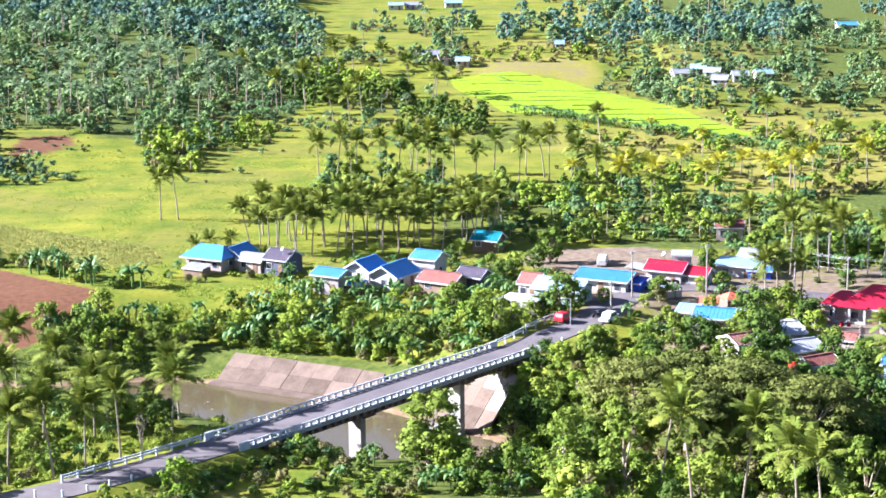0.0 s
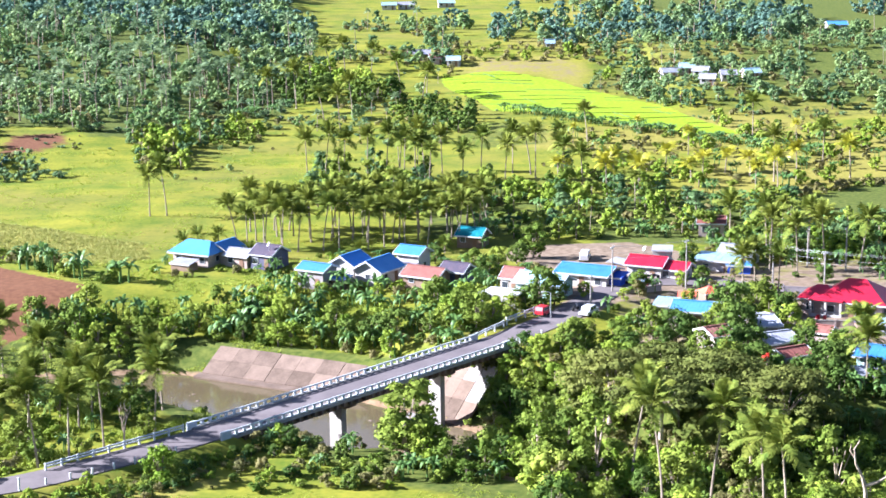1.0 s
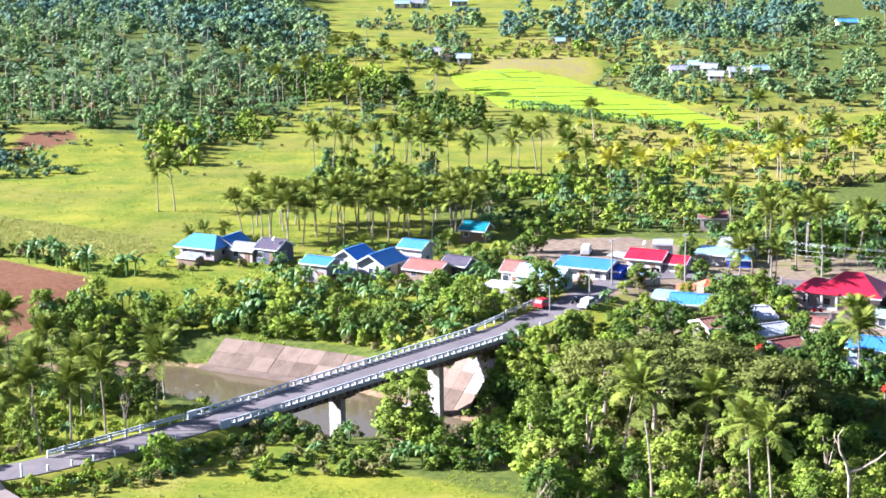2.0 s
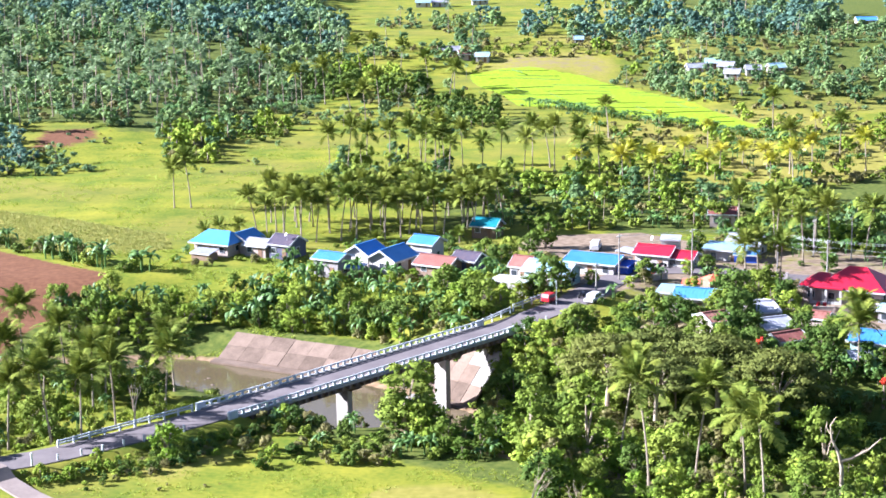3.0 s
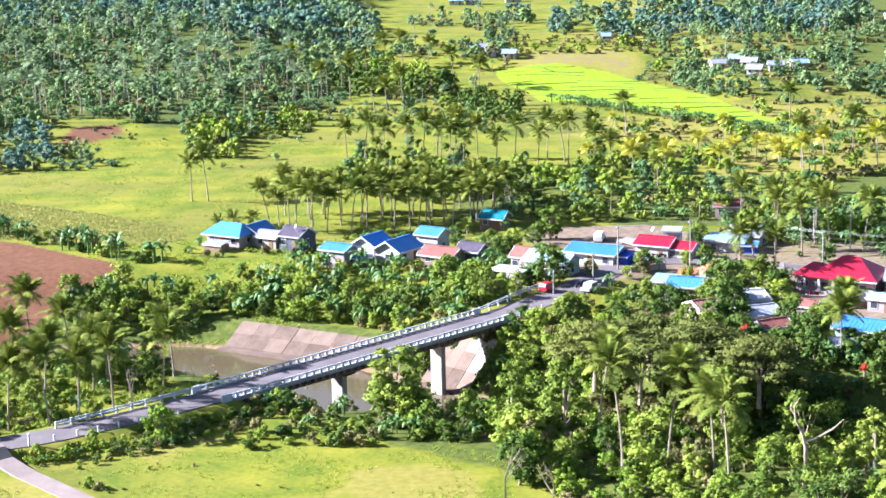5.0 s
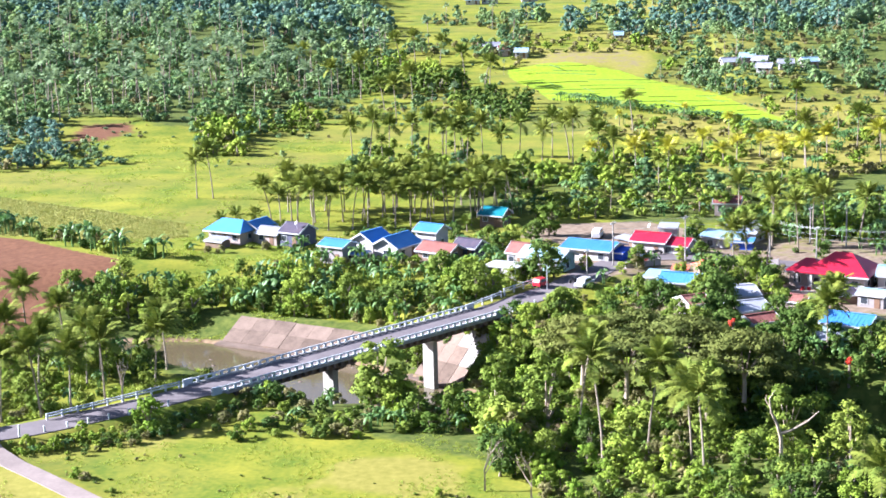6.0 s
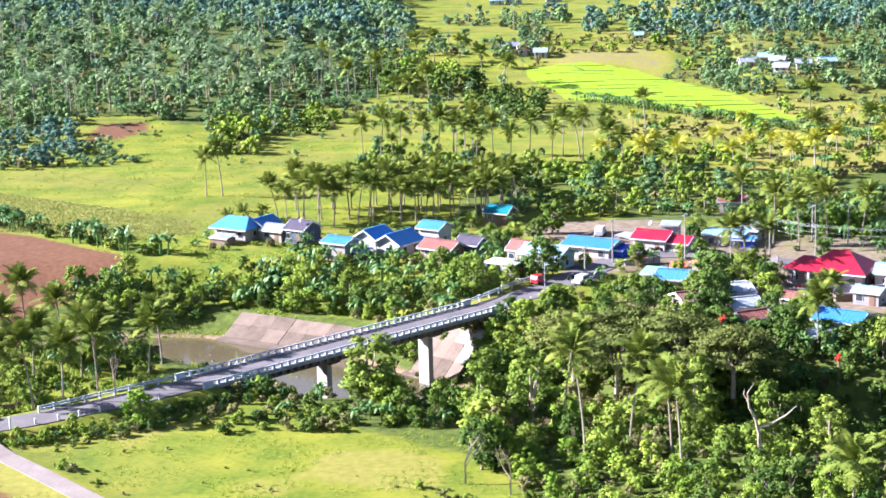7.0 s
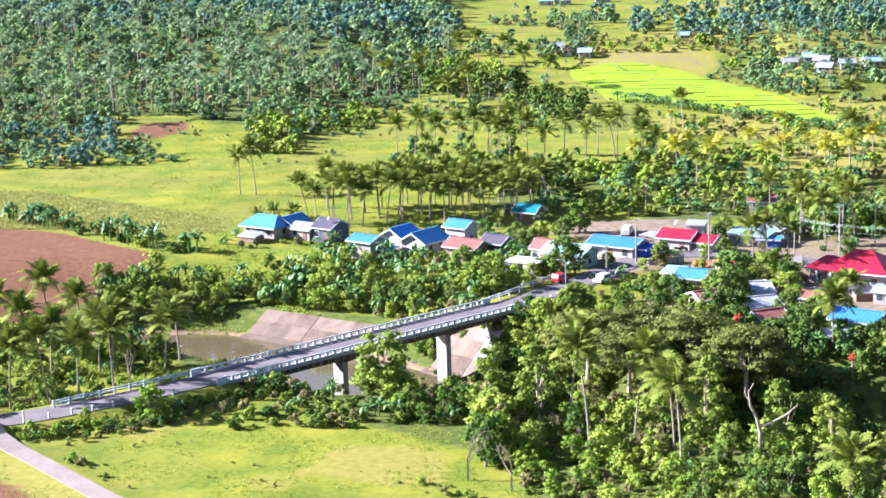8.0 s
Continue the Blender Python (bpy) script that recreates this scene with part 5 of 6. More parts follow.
# left bank
for x, y, top in ((-59.1, 249.7, 9.8), (-46.0, 211.3, 9.6), (-42.8, 214.1, 9.2), (-34.4, 227.5, 8.2), (-34.8, 237.0, 7.6), (-39.5, 219.5, 8.6), (-51.5, 211.5, 8.6), (-50, 224, 8.4), (-44.5, 229, 7.8), (-64, 240, 8.6), (-56, 232, 8.4), (-43.5, 232.5, 7.6), (-51.5, 243.5, 8.0)):
    palm_to(x, y, top)
# right bank
for x, y, top in ((24.3, 200.5, 13.6), (27.3, 194.0, 12.8), (32.6, 194.2, 12.3), (37.4, 187.7, 11.0), (38.1, 178.4, 12.6), (54.9, 166.0, 7.8), (60, 236, 9.0), (64.5, 256.5, 5.8)):
    palm_to(x, y, top)
for x, y, s, k in ((2, 222, 1.1, TREES), (5, 218, 1.25, DRIES), (8, 214.5, 1.3, TREES), (11, 211.5, 1.3, LIGHTS), (6, 225.5, 0.9, DARKS), (10, 219.5, 1.3, DRIES), (14, 214, 1.4, TREES), (1, 213.5, 0.7, LIGHTS), (3.5, 229.5, 0.95, DRIES), (7.5, 227.5, 1.0, DARKS), (11.5, 224.5, 1.1, DRIES), (15, 226, 1.1, TREES), (0.5, 225.5, 0.8, DRIES), (8.5, 233, 0.8, LIGHTS), (19, 224, 1.2, TREES), (13, 231, 0.9, DRIES), (18.5, 240.5, 0.85, LIGHTS), (16.0, 240.0, 0.8, DRIES), (14.8, 255.5, 0.5, TREES), (16, 219, 1.3, DARKS), (19, 212, 1.3, TREES)):
    k.plant(x, y, s)
for s_, n_, v, k in ((48, 7.5, 0.8, DARKS), (51, 6.2, 0.85, TREES), (54, 5.8, 0.8, LIGHTS), (57, 6.0, 0.7, DARKS), (49, 10.5, 1.0, DARKS), (53, 9.5, 0.95, TREES), (57, 9.5, 0.8, LIGHTS), (46, 9.5, 0.7, DRIES), (54.5, -6.2, 0.55, BUSHES), (53.5, -4.6, 0.5, BUSHES), (55.2, -1.5, 0.5, BUSHES), (55.0, 1.5, 0.45, BUSHES), (46.2, 4.5, 0.5, BUSHES), (45.8, -3.5, 0.35, BUSHES)):
    x, y = at_bridge(s_, n_)
    k.plant(x, y, v)
TALLS.plant(14.4, 207, 1.0, 60, None, None, 0)
TALLS.plant(-1.4, 216.0, 1.5, 20, min(height(-1.4, 216.0), -1.8), 1.05, 0)
for x, y, s, turn, z, sz, which in ((25.5, 236, 0.85, 10, -1.5, 1.0, 0), (33.5, 241, 1.0, 130, -1.5, 1.1, 1), (40.5, 234, 1.1, 200, -1.5, 1.05, 0), (31.5, 229, 0.95, 300, -1.5, 0.95, 1), (47.5, 227, 1.0, 80, -1.5, 1.0, 0)):
    BROADS.plant(x, y, s, turn, z, sz, which)
# beside the far end of the bridge and between the houses
for x, y, s, k in ((15.8, 252.5, 0.62, TREES), (18.5, 257.0, 0.62, LIGHTS), (17.0, 246.5, 0.75, LIGHTS), (21.5, 252.0, 0.7, TREES), (22.5, 260.5, 0.5, LIGHTS), (29.0, 264.0, 0.6, TREES), (14.5, 247.5, 0.6, TREES), (19.6, 286.0, 1.1, DARKS), (21.4, 287.0, 0.8, DARKS),
                   (8.5, 276.5, 1.0, TREES), (4.5, 280.5, 1.0, LIGHTS), (11.5, 279.0, 0.8, LIGHTS), (2.0, 287.5, 1.1, TREES), (7.0, 290.5, 0.9, LIGHTS), (26.8, 293.0, 0.5, LIGHTS), (48.0, 272.5, 1.2, DARKS), (47.5, 262.0, 0.9, DARKS),
                   (53.5, 281.0, 0.9, TREES), (56.0, 285.0, 0.9, TREES), (58.5, 279.5, 0.8, DRIES), (20.5, 330.0, 1.0, TREES), (36, 293.5, 0.6, DRIES), (47.5, 300.0, 0.6, TREES), (44.0, 300.8, 0.5, LIGHTS), (45, 263, 0.9, TREES), (56.0, 268.0, 0.8, LIGHTS), (46.6, 258.5, 1.05, DARKS), (47.0, 250.5, 0.85, DARKS), (44.0, 249.5, 0.9, DARKS), (39.8, 251.5, 0.75, TREES), (54.8, 249.5, 0.8, DARKS), (56.0, 256.5, 0.7, TREES), (38.0, 262.5, 0.9, DARKS), (35.0, 266.5, 0.8, TREES), (46.5, 242.5, 0.8, DARKS), (55.5, 241.5, 0.8, DARKS), (58.5, 247.0, 0.8, TREES), (52.6, 286.5, 0.7, DARKS), (55.0, 279.5, 0.7, LIGHTS), (49.5, 281.0, 0.7, TREES), (50.5, 277.0, 0.6, LIGHTS), (33.0, 271.5, 0.6, TREES), (30.5, 268.5, 0.6, LIGHTS)):
    k.plant(x, y, s)
for x, y in ((51.5, 283.5), (54.2, 287.0), (57.0, 283.5), (66.0, 312.0), (61.5, 314.0), (71.5, 315.5), (77, 312), (63, 325), (70, 322), (57, 330)):
    GROVE.plant(x, y, 1.1, None, None, 0.85 if y < 300 else 1.05)
for x, y, s in ((-36.0, 190.0, 0.6), (-34.3, 189.0, 0.5), (-30.0, 184.5, 0.35), (-14.0, 172.0, 0.3), (8.5, 183.0, 0.5), (11.5, 179.5, 0.5), (14.5, 178.0, 0.6)):
    BUSHES.plant(x, y, s)

# ---- coconut grove behind the houses ----
for i in range(52):
    r = random.Random(500 + i)
    x = -35 + (i % 13) * 3.9 + r.uniform(-1.5, 1.5)
    y = 341 + (i // 13) * 7.0 + r.uniform(-2.2, 2.2) + (i % 13) * 0.5
    GROVE.plant(x, y, 1.0, r.uniform(0, 360), None, r.uniform(0.75, 1.05))
for x, y, h in ((-27.6, 417, 1.2), (-23.5, 416.8, 1.35), (-19.4, 424, 1.1), (-9.2, 415.7, 1.35), (-55.1, 379.9, 1.15), (-58.7, 379.5, 1.0), (-5, 420, 1.2), (0, 412, 1.15), (4, 422, 1.2), (8.6, 414, 1.0), (-14, 428, 1.1), (-2, 432, 1.25), (13, 419, 1.15), (18.5, 414, 1.05), (26, 421, 1.2), (21, 430, 1.1), (31, 412, 1.0)):
    GROVE.plant(x, y, 1.0, None, None, h)
for x, y, h in ((-34.7, 639.4, 1.15), (-29.9, 645.7, 1.1), (-20, 633.5, 1.1), (-9, 600, 1.2), (-1.6, 579.3, 1.05), (-0.3, 587.4, 1.0), (-22.8, 544.3, 1.15), (-24.2, 500.3, 1.25), (-62.7, 597.5, 1.3), (-48.8, 548.6, 1.25), (-41.2, 562.5, 1.3), (-30.8, 533.2, 0.9), (81.1, 414, 1.15), (87.8, 480, 1.1), (96.9, 434.8, 1.05), (42.8, 474, 1.0), (25.2, 426.8, 1.0), (32.4, 417.7, 1.0), (35.6, 402.2, 1.0)):
    GROVE.plant(x, y, 1.15, None, None, h)
for x, y, h in ((40.2, 393.4, 1.15), (42.7, 401.5, 1.0), (47.5, 397.3, 0.9), (99.5, 416.7, 1.0), (86.3, 413.7, 0.95), (79.9, 402.8, 0.95), (58, 431, 0.7), (66, 424, 0.6), (72, 428, 0.6), (62, 415, 0.55), (77, 422, 0.6), (50, 424, 0.6)):
    GOLD.plant(x, y, 1.1, None, None, h)
for x, y in ((-45, 352), (-41, 353), (-47, 347), (-33, 336), (-12, 337), (4, 339)):
    YOUNG.plant(x, y, 1.0)


# ---- scattered belts ----
JOINABLE = (TREES, DARKS, LIGHTS, DRIES, BUSHES)
BANK_THICKET = Thicket("far_bank_thicket", "bushes and trees crowding the far river bank")
PALM_THICKET = Thicket("palm_thicket", "bushes and low trees under the riverside palms")
WOOD_THICKET = Thicket("wooded_bank", "bushes and trees covering the steep wooded bank")


def lower(x, y):
    """Plants stay low beside the road's end and in front of the tall palms."""
    return 0.6 if 236 < y < 270 and 10 < x < 33 else 0.62 if y < 200 and x > 19 else 1.0


def lit_pier(x, y):
    return -36 < x < -16 and 229 < y < 243


def scatter(seed, count, spot, kinds, gap=2.6, size=(0.75, 1.2), into=None):
    """Plants kinds at random places that spot accepts, no two nearer than gap."""
    r = random.Random(seed)
    x0, x1, y0, y1, ok = spot
    done, tries = [], 0
    names = [k for k, w in kinds for _ in range(w)]
    while len(done) < count and tries < count * 40:
        tries += 1
        x, y = r.uniform(x0, x1), r.uniform(y0, y1)
        if not ok(x, y) or any((x - a) ** 2 + (y - b) ** 2 < c * c for a, b, c in HOUSE_SPOTS) or any((x - a) ** 2 + (y - b) ** 2 < gap * gap for a, b in done):
            continue
        done.append((x, y))
        s = r.uniform(*size) * lower(x, y)
        k = r.choice(names)
        k.plant(x, y, s, r.uniform(0, 360), None, s * r.uniform(0.85, 1.2), None, into if k in JOINABLE else None)


def within(points, x, y):
    hit = False
    for (ax, ay), (bx, by) in zip(points, [*points[1:], points[0]]):
        if (ay > y) != (by > y) and x < (bx - ax) * (y - ay) / (by - ay) + ax:
            hit = not hit
    return hit


def apart_from(line, x, y):
    """Distance of a place from a line of points, positive on its left."""
    best, side = 1e9, 1.0
    for (ax, ay), (bx, by) in zip(line[:-1], line[1:]):
        lx, ly = bx - ax, by - ay
        k = min(1.0, max(0.0, ((x - ax) * lx + (y - ay) * ly) / (lx * lx + ly * ly)))
        d = math.hypot(x - ax - k * lx, y - ay - k * ly)
        if d < best:
            best, side = d, 1.0 if lx * (y - ay) - ly * (x - ax) > 0 else -1.0
    return best * side


RIVER_LINE, VILLAGE_LINE, TRACK_PATH, NEAR_ROAD_LINE = RIVER.tolist(), VILLAGE_ROAD.tolist(), TRACK_LINE.tolist(), NEAR_ROAD.tolist()


def river_side(x, y):
    return apart_from(RIVER_LINE, x, y)


def off_bridge(x, y, room=7.0):
    s, n = (x - AX) * UX + (y - AY) * UY, (x - AX) * NX + (y - AY) * NY
    return not (-90 < s < 64 and abs(n) < room)


def off_roads(x, y, room=5.5):
    return off_bridge(x, y) and abs(apart_from(VILLAGE_LINE, x, y)) > room and abs(apart_from(TRACK_PATH, x, y)) > 3.5


def far_bank(x, y):
    d = river_side(x, y)
    slabs = -40 < x < -4 and d < 25
    return 19 < d < 37 and not slabs and off_roads(x, y) and y < 303


scatter(1, 118, (-66, 12, 262, 303, far_bank), ((TREES, 4), (DARKS, 1), (LIGHTS, 4), (BUSHES, 7)), 2.2, (0.45, 0.9), BANK_THICKET)
scatter(2, 38, (-66, 8, 270, 306, lambda x, y: 26 < river_side(x, y) < 40 and off_roads(x, y)), ((BANANAS, 1),), 2.6, (0.75, 1.05))
scatter(3, 24, (-105, -52, 316, 356, lambda x, y: abs(y - (318 + (-57 - x) * 0.78)) < 3.0), ((FAR_BANANAS, 3), (BUSHES, 2)), 2.6, (0.9, 1.25))
scatter(4, 30, (-30, 12, 300, 310, lambda x, y: True), ((BANANAS, 2), (BUSHES, 2), (LIGHTS, 1)), 2.4, (0.6, 0.9), BANK_THICKET)


def near_bank(x, y):
    if -14 < x < -4:
        return False
    d = river_side(x, y)
    return -27 < d < (-13 if x < -4 else -7) and off_roads(x, y, 6) and y > 206 and not lit_pier(x, y)


scatter(5, 70, (-30, 22, 204, 244, near_bank), ((TREES, 2), (DARKS, 2), (BUSHES, 8), (BANANAS, 3), (DRIES, 1)), 2.0, (0.4, 0.72))
scatter(21, 26, (-15, -3, 204, 234, lambda x, y: river_side(x, y) < -13 and off_roads(x, y, 6)), ((BUSHES, 5), (BANANAS, 1)), 1.9, (0.5, 0.8), PALM_THICKET)
scatter(6, 22, (-22, 14, 203, 212, lambda x, y: True), ((BUSHES, 1),), 1.8, (0.5, 0.85), PALM_THICKET)


def right_wood(x, y):
    return off_roads(x, y, 5) and not (-4 < river_side(x, y) < 6 + (x < 24) * 5) and x > 14 + max(0, (190 - y) * 0.55) and not (x > 33 and y > 243 - (x - 33) * 0.8)


scatter(7, 112, (13, 62, 158, 266, lambda x, y: right_wood(x, y) and (y > 188 or x > 36)), ((TREES, 6), (DARKS, 2), (LIGHTS, 5), (DRIES, 2), (TALLS, 1)), 3.6, (0.85, 1.35), WOOD_THICKET)
scatter(33, 46, (14, 40, 158, 192, lambda x, y: x > 16 + max(0, (190 - y) * 0.55)), ((LIGHTS, 3), (BUSHES, 4), (DRIES, 1)), 2.0, (0.5, 0.8), WOOD_THICKET)
scatter(44, 62, (18, 64, 152, 186, lambda x, y: x > 17 + max(0, (190 - y) * 0.55)), ((LIGHTS, 2), (BUSHES, 7), (DRIES, 1)), 1.7, (0.55, 0.9), WOOD_THICKET)
scatter(8, 60, (12, 80, 150, 210, lambda x, y: x > 15 + max(0, (190 - y) * 0.5)), ((BUSHES, 4), (LIGHTS, 2), (DRIES, 1)), 1.9, (0.6, 1.0), WOOD_THICKET)
scatter(9, 140, (-72, -28, 204, 262, lambda x, y: off_roads(x, y) and river_side(x, y) < -12 and not lit_pier(x, y)), ((TREES, 2), (DARKS, 2), (BUSHES, 7), (BANANAS, 2), (LIGHTS, 2)), 1.9, (0.5, 0.85), PALM_THICKET)
side = random.Random(77)
for i in range(46):
    s = -27.5 + i * 1.08
    x, y = at_bridge(s, side.uniform(6.2, 9.0) if s < 2 else side.uniform(4.6, 11.0))
    k = BUSHES if s > 2 else side.choice((BUSHES, BUSHES, DARKS))
    v = side.uniform(0.5, 0.85) * (0.42 if s < 2 else 1.0)
    k.plant(x, y, v if k is BUSHES else v * 0.62)
scatter(30, 44, (11, 31, 239, 269, lambda x, y: off_bridge(x, y, 6.5) and off_roads(x, y, 4.0)), ((LIGHTS, 3), (TREES, 3), (BUSHES, 3), (DARKS, 1)), 1.8, (0.8, 1.2))
scatter(31, 30, (25, 60, 258, 300, lambda x, y: off_roads(x, y, 4.5) and not within(RED_YARD, x, y)), ((LIGHTS, 2), (BANANAS, 2), (BUSHES, 4), (DARKS, 1)), 1.9, (0.4, 0.75))
hedge = random.Random(79)
for i in range(92):
    s = -22 + i * 0.46
    x, y = at_bridge(s, hedge.uniform(6.5, 11.0) + max(0, s) * 0.12)
    k, v = hedge.choice((BUSHES, BUSHES, BUSHES, DARKS, BANANAS)), hedge.uniform(0.6, 0.95) * (0.5 if s < 0 else 0.62)
    k.plant(x, y, v if k is BUSHES else v * 0.55, None, None, None, None, PALM_THICKET if i % 2 and k in JOINABLE else None)
scatter(42, 46, (-50, 10, 304, 330, lambda x, y: any(2.0 < math.hypot(x - a, y - b) - c < 3.2 for a, b, c in HOUSE_SPOTS if a < 12) and y < 326), ((BUSHES, 5), (BANANAS, 2), (LIGHTS, 1)), 1.4, (0.35, 0.65), BANK_THICKET)
# between the houses
scatter(16, 30, (34, 80, 246, 296, lambda x, y: off_roads(x, y, 5) and not (57 < x < 77 and 258 < y < 284)), ((TREES, 1), (DARKS, 2), (BUSHES, 4), (BANANAS, 3)), 3.2, (0.45, 0.75))
scatter(17, 34, (24, 84, 296, 336, lambda x, y: off_roads(x, y, 5) and not within(YARD, x, y)), ((BUSHES, 4), (BANANAS, 3), (TREES, 1), (DARKS, 1)), 2.6, (0.5, 0.8))
# dark-leaved kinds here carry the wide trees' shade in their colour
scatter(20, 48, (36, 76, 208, 244, lambda x, y: y > 241 - (x - 33) * 0.8 and river_side(x, y) > 4), ((DARKS, 4), (BUSHES, 4), (BANANAS, 3), (TREES, 1)), 2.3, (0.5, 0.85), WOOD_THICKET)
for x, y, s in ((47.0, 238.5, 1.0), (62.0, 229.0, 0.9)):
    FLAMES.plant(x, y, s)
scatter(18, 22, (2, 24, 282, 330, lambda x, y: off_roads(x, y, 5)), ((BUSHES, 3), (TREES, 2), (DARKS, 2), (BANANAS, 2)), 2.8, (0.5, 0.8))
scatter(19, 22, (-50, 2, 306, 336, lambda x, y: not (-56 < x < -24 and y < 322)), ((BUSHES, 3), (BANANAS, 3), (LIGHTS, 1)), 2.6, (0.45, 0.8))


for thicket in (BANK_THICKET, PALM_THICKET, WOOD_THICKET):
    thicket.close()


# ---- far woods ----
@functools.lru_cache(None)
def wood_shapes(detail):
    """Palms, trees, a banana clump and shrubs for the far woods, each as (verts, normals, corners, sizes, slots)."""
    shapes = []
    leaves, size, leaflets, fronds = ((560, 0.38, 7, 17), (260, 0.52, 4, 12), (150, 0.68, 3, 9))[detail]

    def palm(k, high, mat):
        (tv, tf), top = palm_trunk(high, 0.6, 300 + k)
        bits = [(tv, tf, 8)]
        for i in range(fronds):
            v, f = frond_shape(3.0, 0.7, 0.7 + 0.9 * i / fronds, 310 + i, leaflets, 0.95)
            m = pose(*top) @ pose(0, 0, 0, 0, -66 + 74 * i / fronds, i * 137.5)
            bits.append(([m @ Vector(q) for q in v], f, mat))
        return bits

    def tree(k, mat, radius=3.0, high=4.8, base=1.6, share=1.0):
        c, q = crown_balls(320 + k, radius, high, base, 11)
        return [(*tube([(0, 0, -0.5), (0, 0, base + high * 0.4), (0.2, 0.1, base + high * 0.75)], [0.24, 0.18, 0.05], 4), 0), (leaf_cloud(c, q, int(leaves * share), size, 330 + k, core=0.85, even=0.85), mat)]
    for k in range(4):
        shapes.append(palm(k, 9.0, 1))
    for k in range(5):
        shapes.append(tree(k, 2 if k < 2 else 3, 3.0, 5.4, 0.6))
    shapes.append(tree(6, 4, 2.6, 4.2, 0.4))
    bits = []
    for s in range(3):
        x, y = 1.1 * math.cos(s * 2.1), 1.1 * math.sin(s * 2.1)
        bits.append((*tube([(x, y, -0.3), (x, y, 2.4)], [0.16, 0.1], 4), 5))
        for i in range(7):
            me = BANANA_LEAVES[i % 3]
            m = pose(x, y, 2.2 + 0.3 * s) @ pose(0, 0, 0, 0, -15 + 5 * i, i * 137 + s * 40)
            bits.append(([m @ v.co for v in me.vertices], [tuple(q.vertices) for q in me.polygons], 5))
    shapes.append(bits)
    shapes.append(palm(5, 7.5, 6))
    shapes.append(tree(7, 7, 1.8, 1.8, 0.3, 0.5))
    shapes.append(tree(8, 2, 1.7, 1.6, 0.2, 0.5))
    return shapes


def far_woods(name, seed, spots, label, detail=1, cool=0):
    """Many small palms and trees in one mesh at the plan places of spots; cool: 0 plain leaf colours, 1 pale haze mixed
    in, 2 bluish haze, 3 haze in the dark leaves only.
    """
    r = np.random.default_rng(seed)
    shapes = wood_shapes(detail)
    packed = []
    for bits in shapes:
        V, N, L, S, K, base = [], [], [], [], [], 0
        for *form, slot in bits:
            me = cloud_mesh("shape", form[0], BARK) if len(form) == 1 else mesh_of("shape", *form, BARK)
            v, w, loops, sizes = unpacked(me)
            bpy.data.meshes.remove(me)
            V.append(v), N.append(w), L.append(loops + base), S.append(sizes), K.append(np.full(len(sizes), slot))
            base += len(v)
        packed.append(tuple(np.concatenate(q) for q in (V, N, L, S, K)))
    zs = ground_height(np.array([q[0] for q in spots]), np.array([q[1] for q in spots]))
    out, base = [], 0
    for (x, y, kind, s), z in zip(spots, zs):
        V, N, L, S, K = packed[kind]
        a = r.random() * 6.28
        c, sn = math.cos(a), math.sin(a)
        high = s * (0.85 + 0.3 * r.random())
        W = np.stack([(V[:, 0] * c - V[:, 1] * sn) * s + x, (V[:, 0] * sn + V[:, 1] * c) * s + y, V[:, 2] * high + z], 1)
        M = np.stack([N[:, 0] * c - N[:, 1] * sn, N[:, 0] * sn + N[:, 1] * c, N[:, 2]], 1)
        out.append((W, M, L + base, S, K, np.full(len(S), r.random())))
        base += len(V)
    # cool woods take the foliage colours that have the haze in them
    mats = (BARK, FROND_HAZE if cool in (1, 2) else FROND, LEAF_MIST if cool in (1, 2) else LEAF, LEAF_BLUE_HAZE if cool == 2 else LEAF_DEEP if cool else LEAF_DARK, LEAF_PALE_HAZE if cool in (1, 2) else LEAF_LIGHT, BANANA, FROND_GOLD, LEAF_DRY, PALM_BARK)
    V, N, L, S, K, T = (np.concatenate(q) for q in zip(*out))
    tagged(new(name, packed_mesh(name, V, N, L, S, mats, K, T)), label, "woods", kind="stuff")


def wood_spots(seed, count, x0, x1, y0, y1, ok, mix, size=(0.85, 1.25), gap=0.0):
    """mix: pairs of a shape's number (a pair of numbers is a span) and its share."""
    r = random.Random(seed)
    out, tries = [], 0
    bag = [k for k, w in mix for _ in range(w)]
    cells = {}
    while len(out) < count and tries < count * 30:
        tries += 1
        x, y = r.uniform(x0, x1), r.uniform(y0, y1)
        if not ok(x, y) or (y < 350 and any((x - a) ** 2 + (y - b) ** 2 < c * c for a, b, c in HOUSE_SPOTS)):
            continue
        if gap:
            key = (int(x // gap), int(y // gap))
            if any((x - a) ** 2 + (y - b) ** 2 < gap * gap for i in (-1, 0, 1) for j in (-1, 0, 1) for a, b in cells.get((key[0] + i, key[1] + j), ())):
                continue
            cells.setdefault(key, []).append((x, y))
        k = r.choice(bag)
        out.append((x, y, r.randint(*k) if isinstance(k, tuple) else k, r.uniform(*size) * lower(x, y)))
    return out


PALM, TREE = (0, 3), (4, 8)


def free(x, y):
    return not within(PADDY, x, y) and not within(HILL_DRY, x, y)


def zone(points):
    return lambda x, y: within(points, x, y)


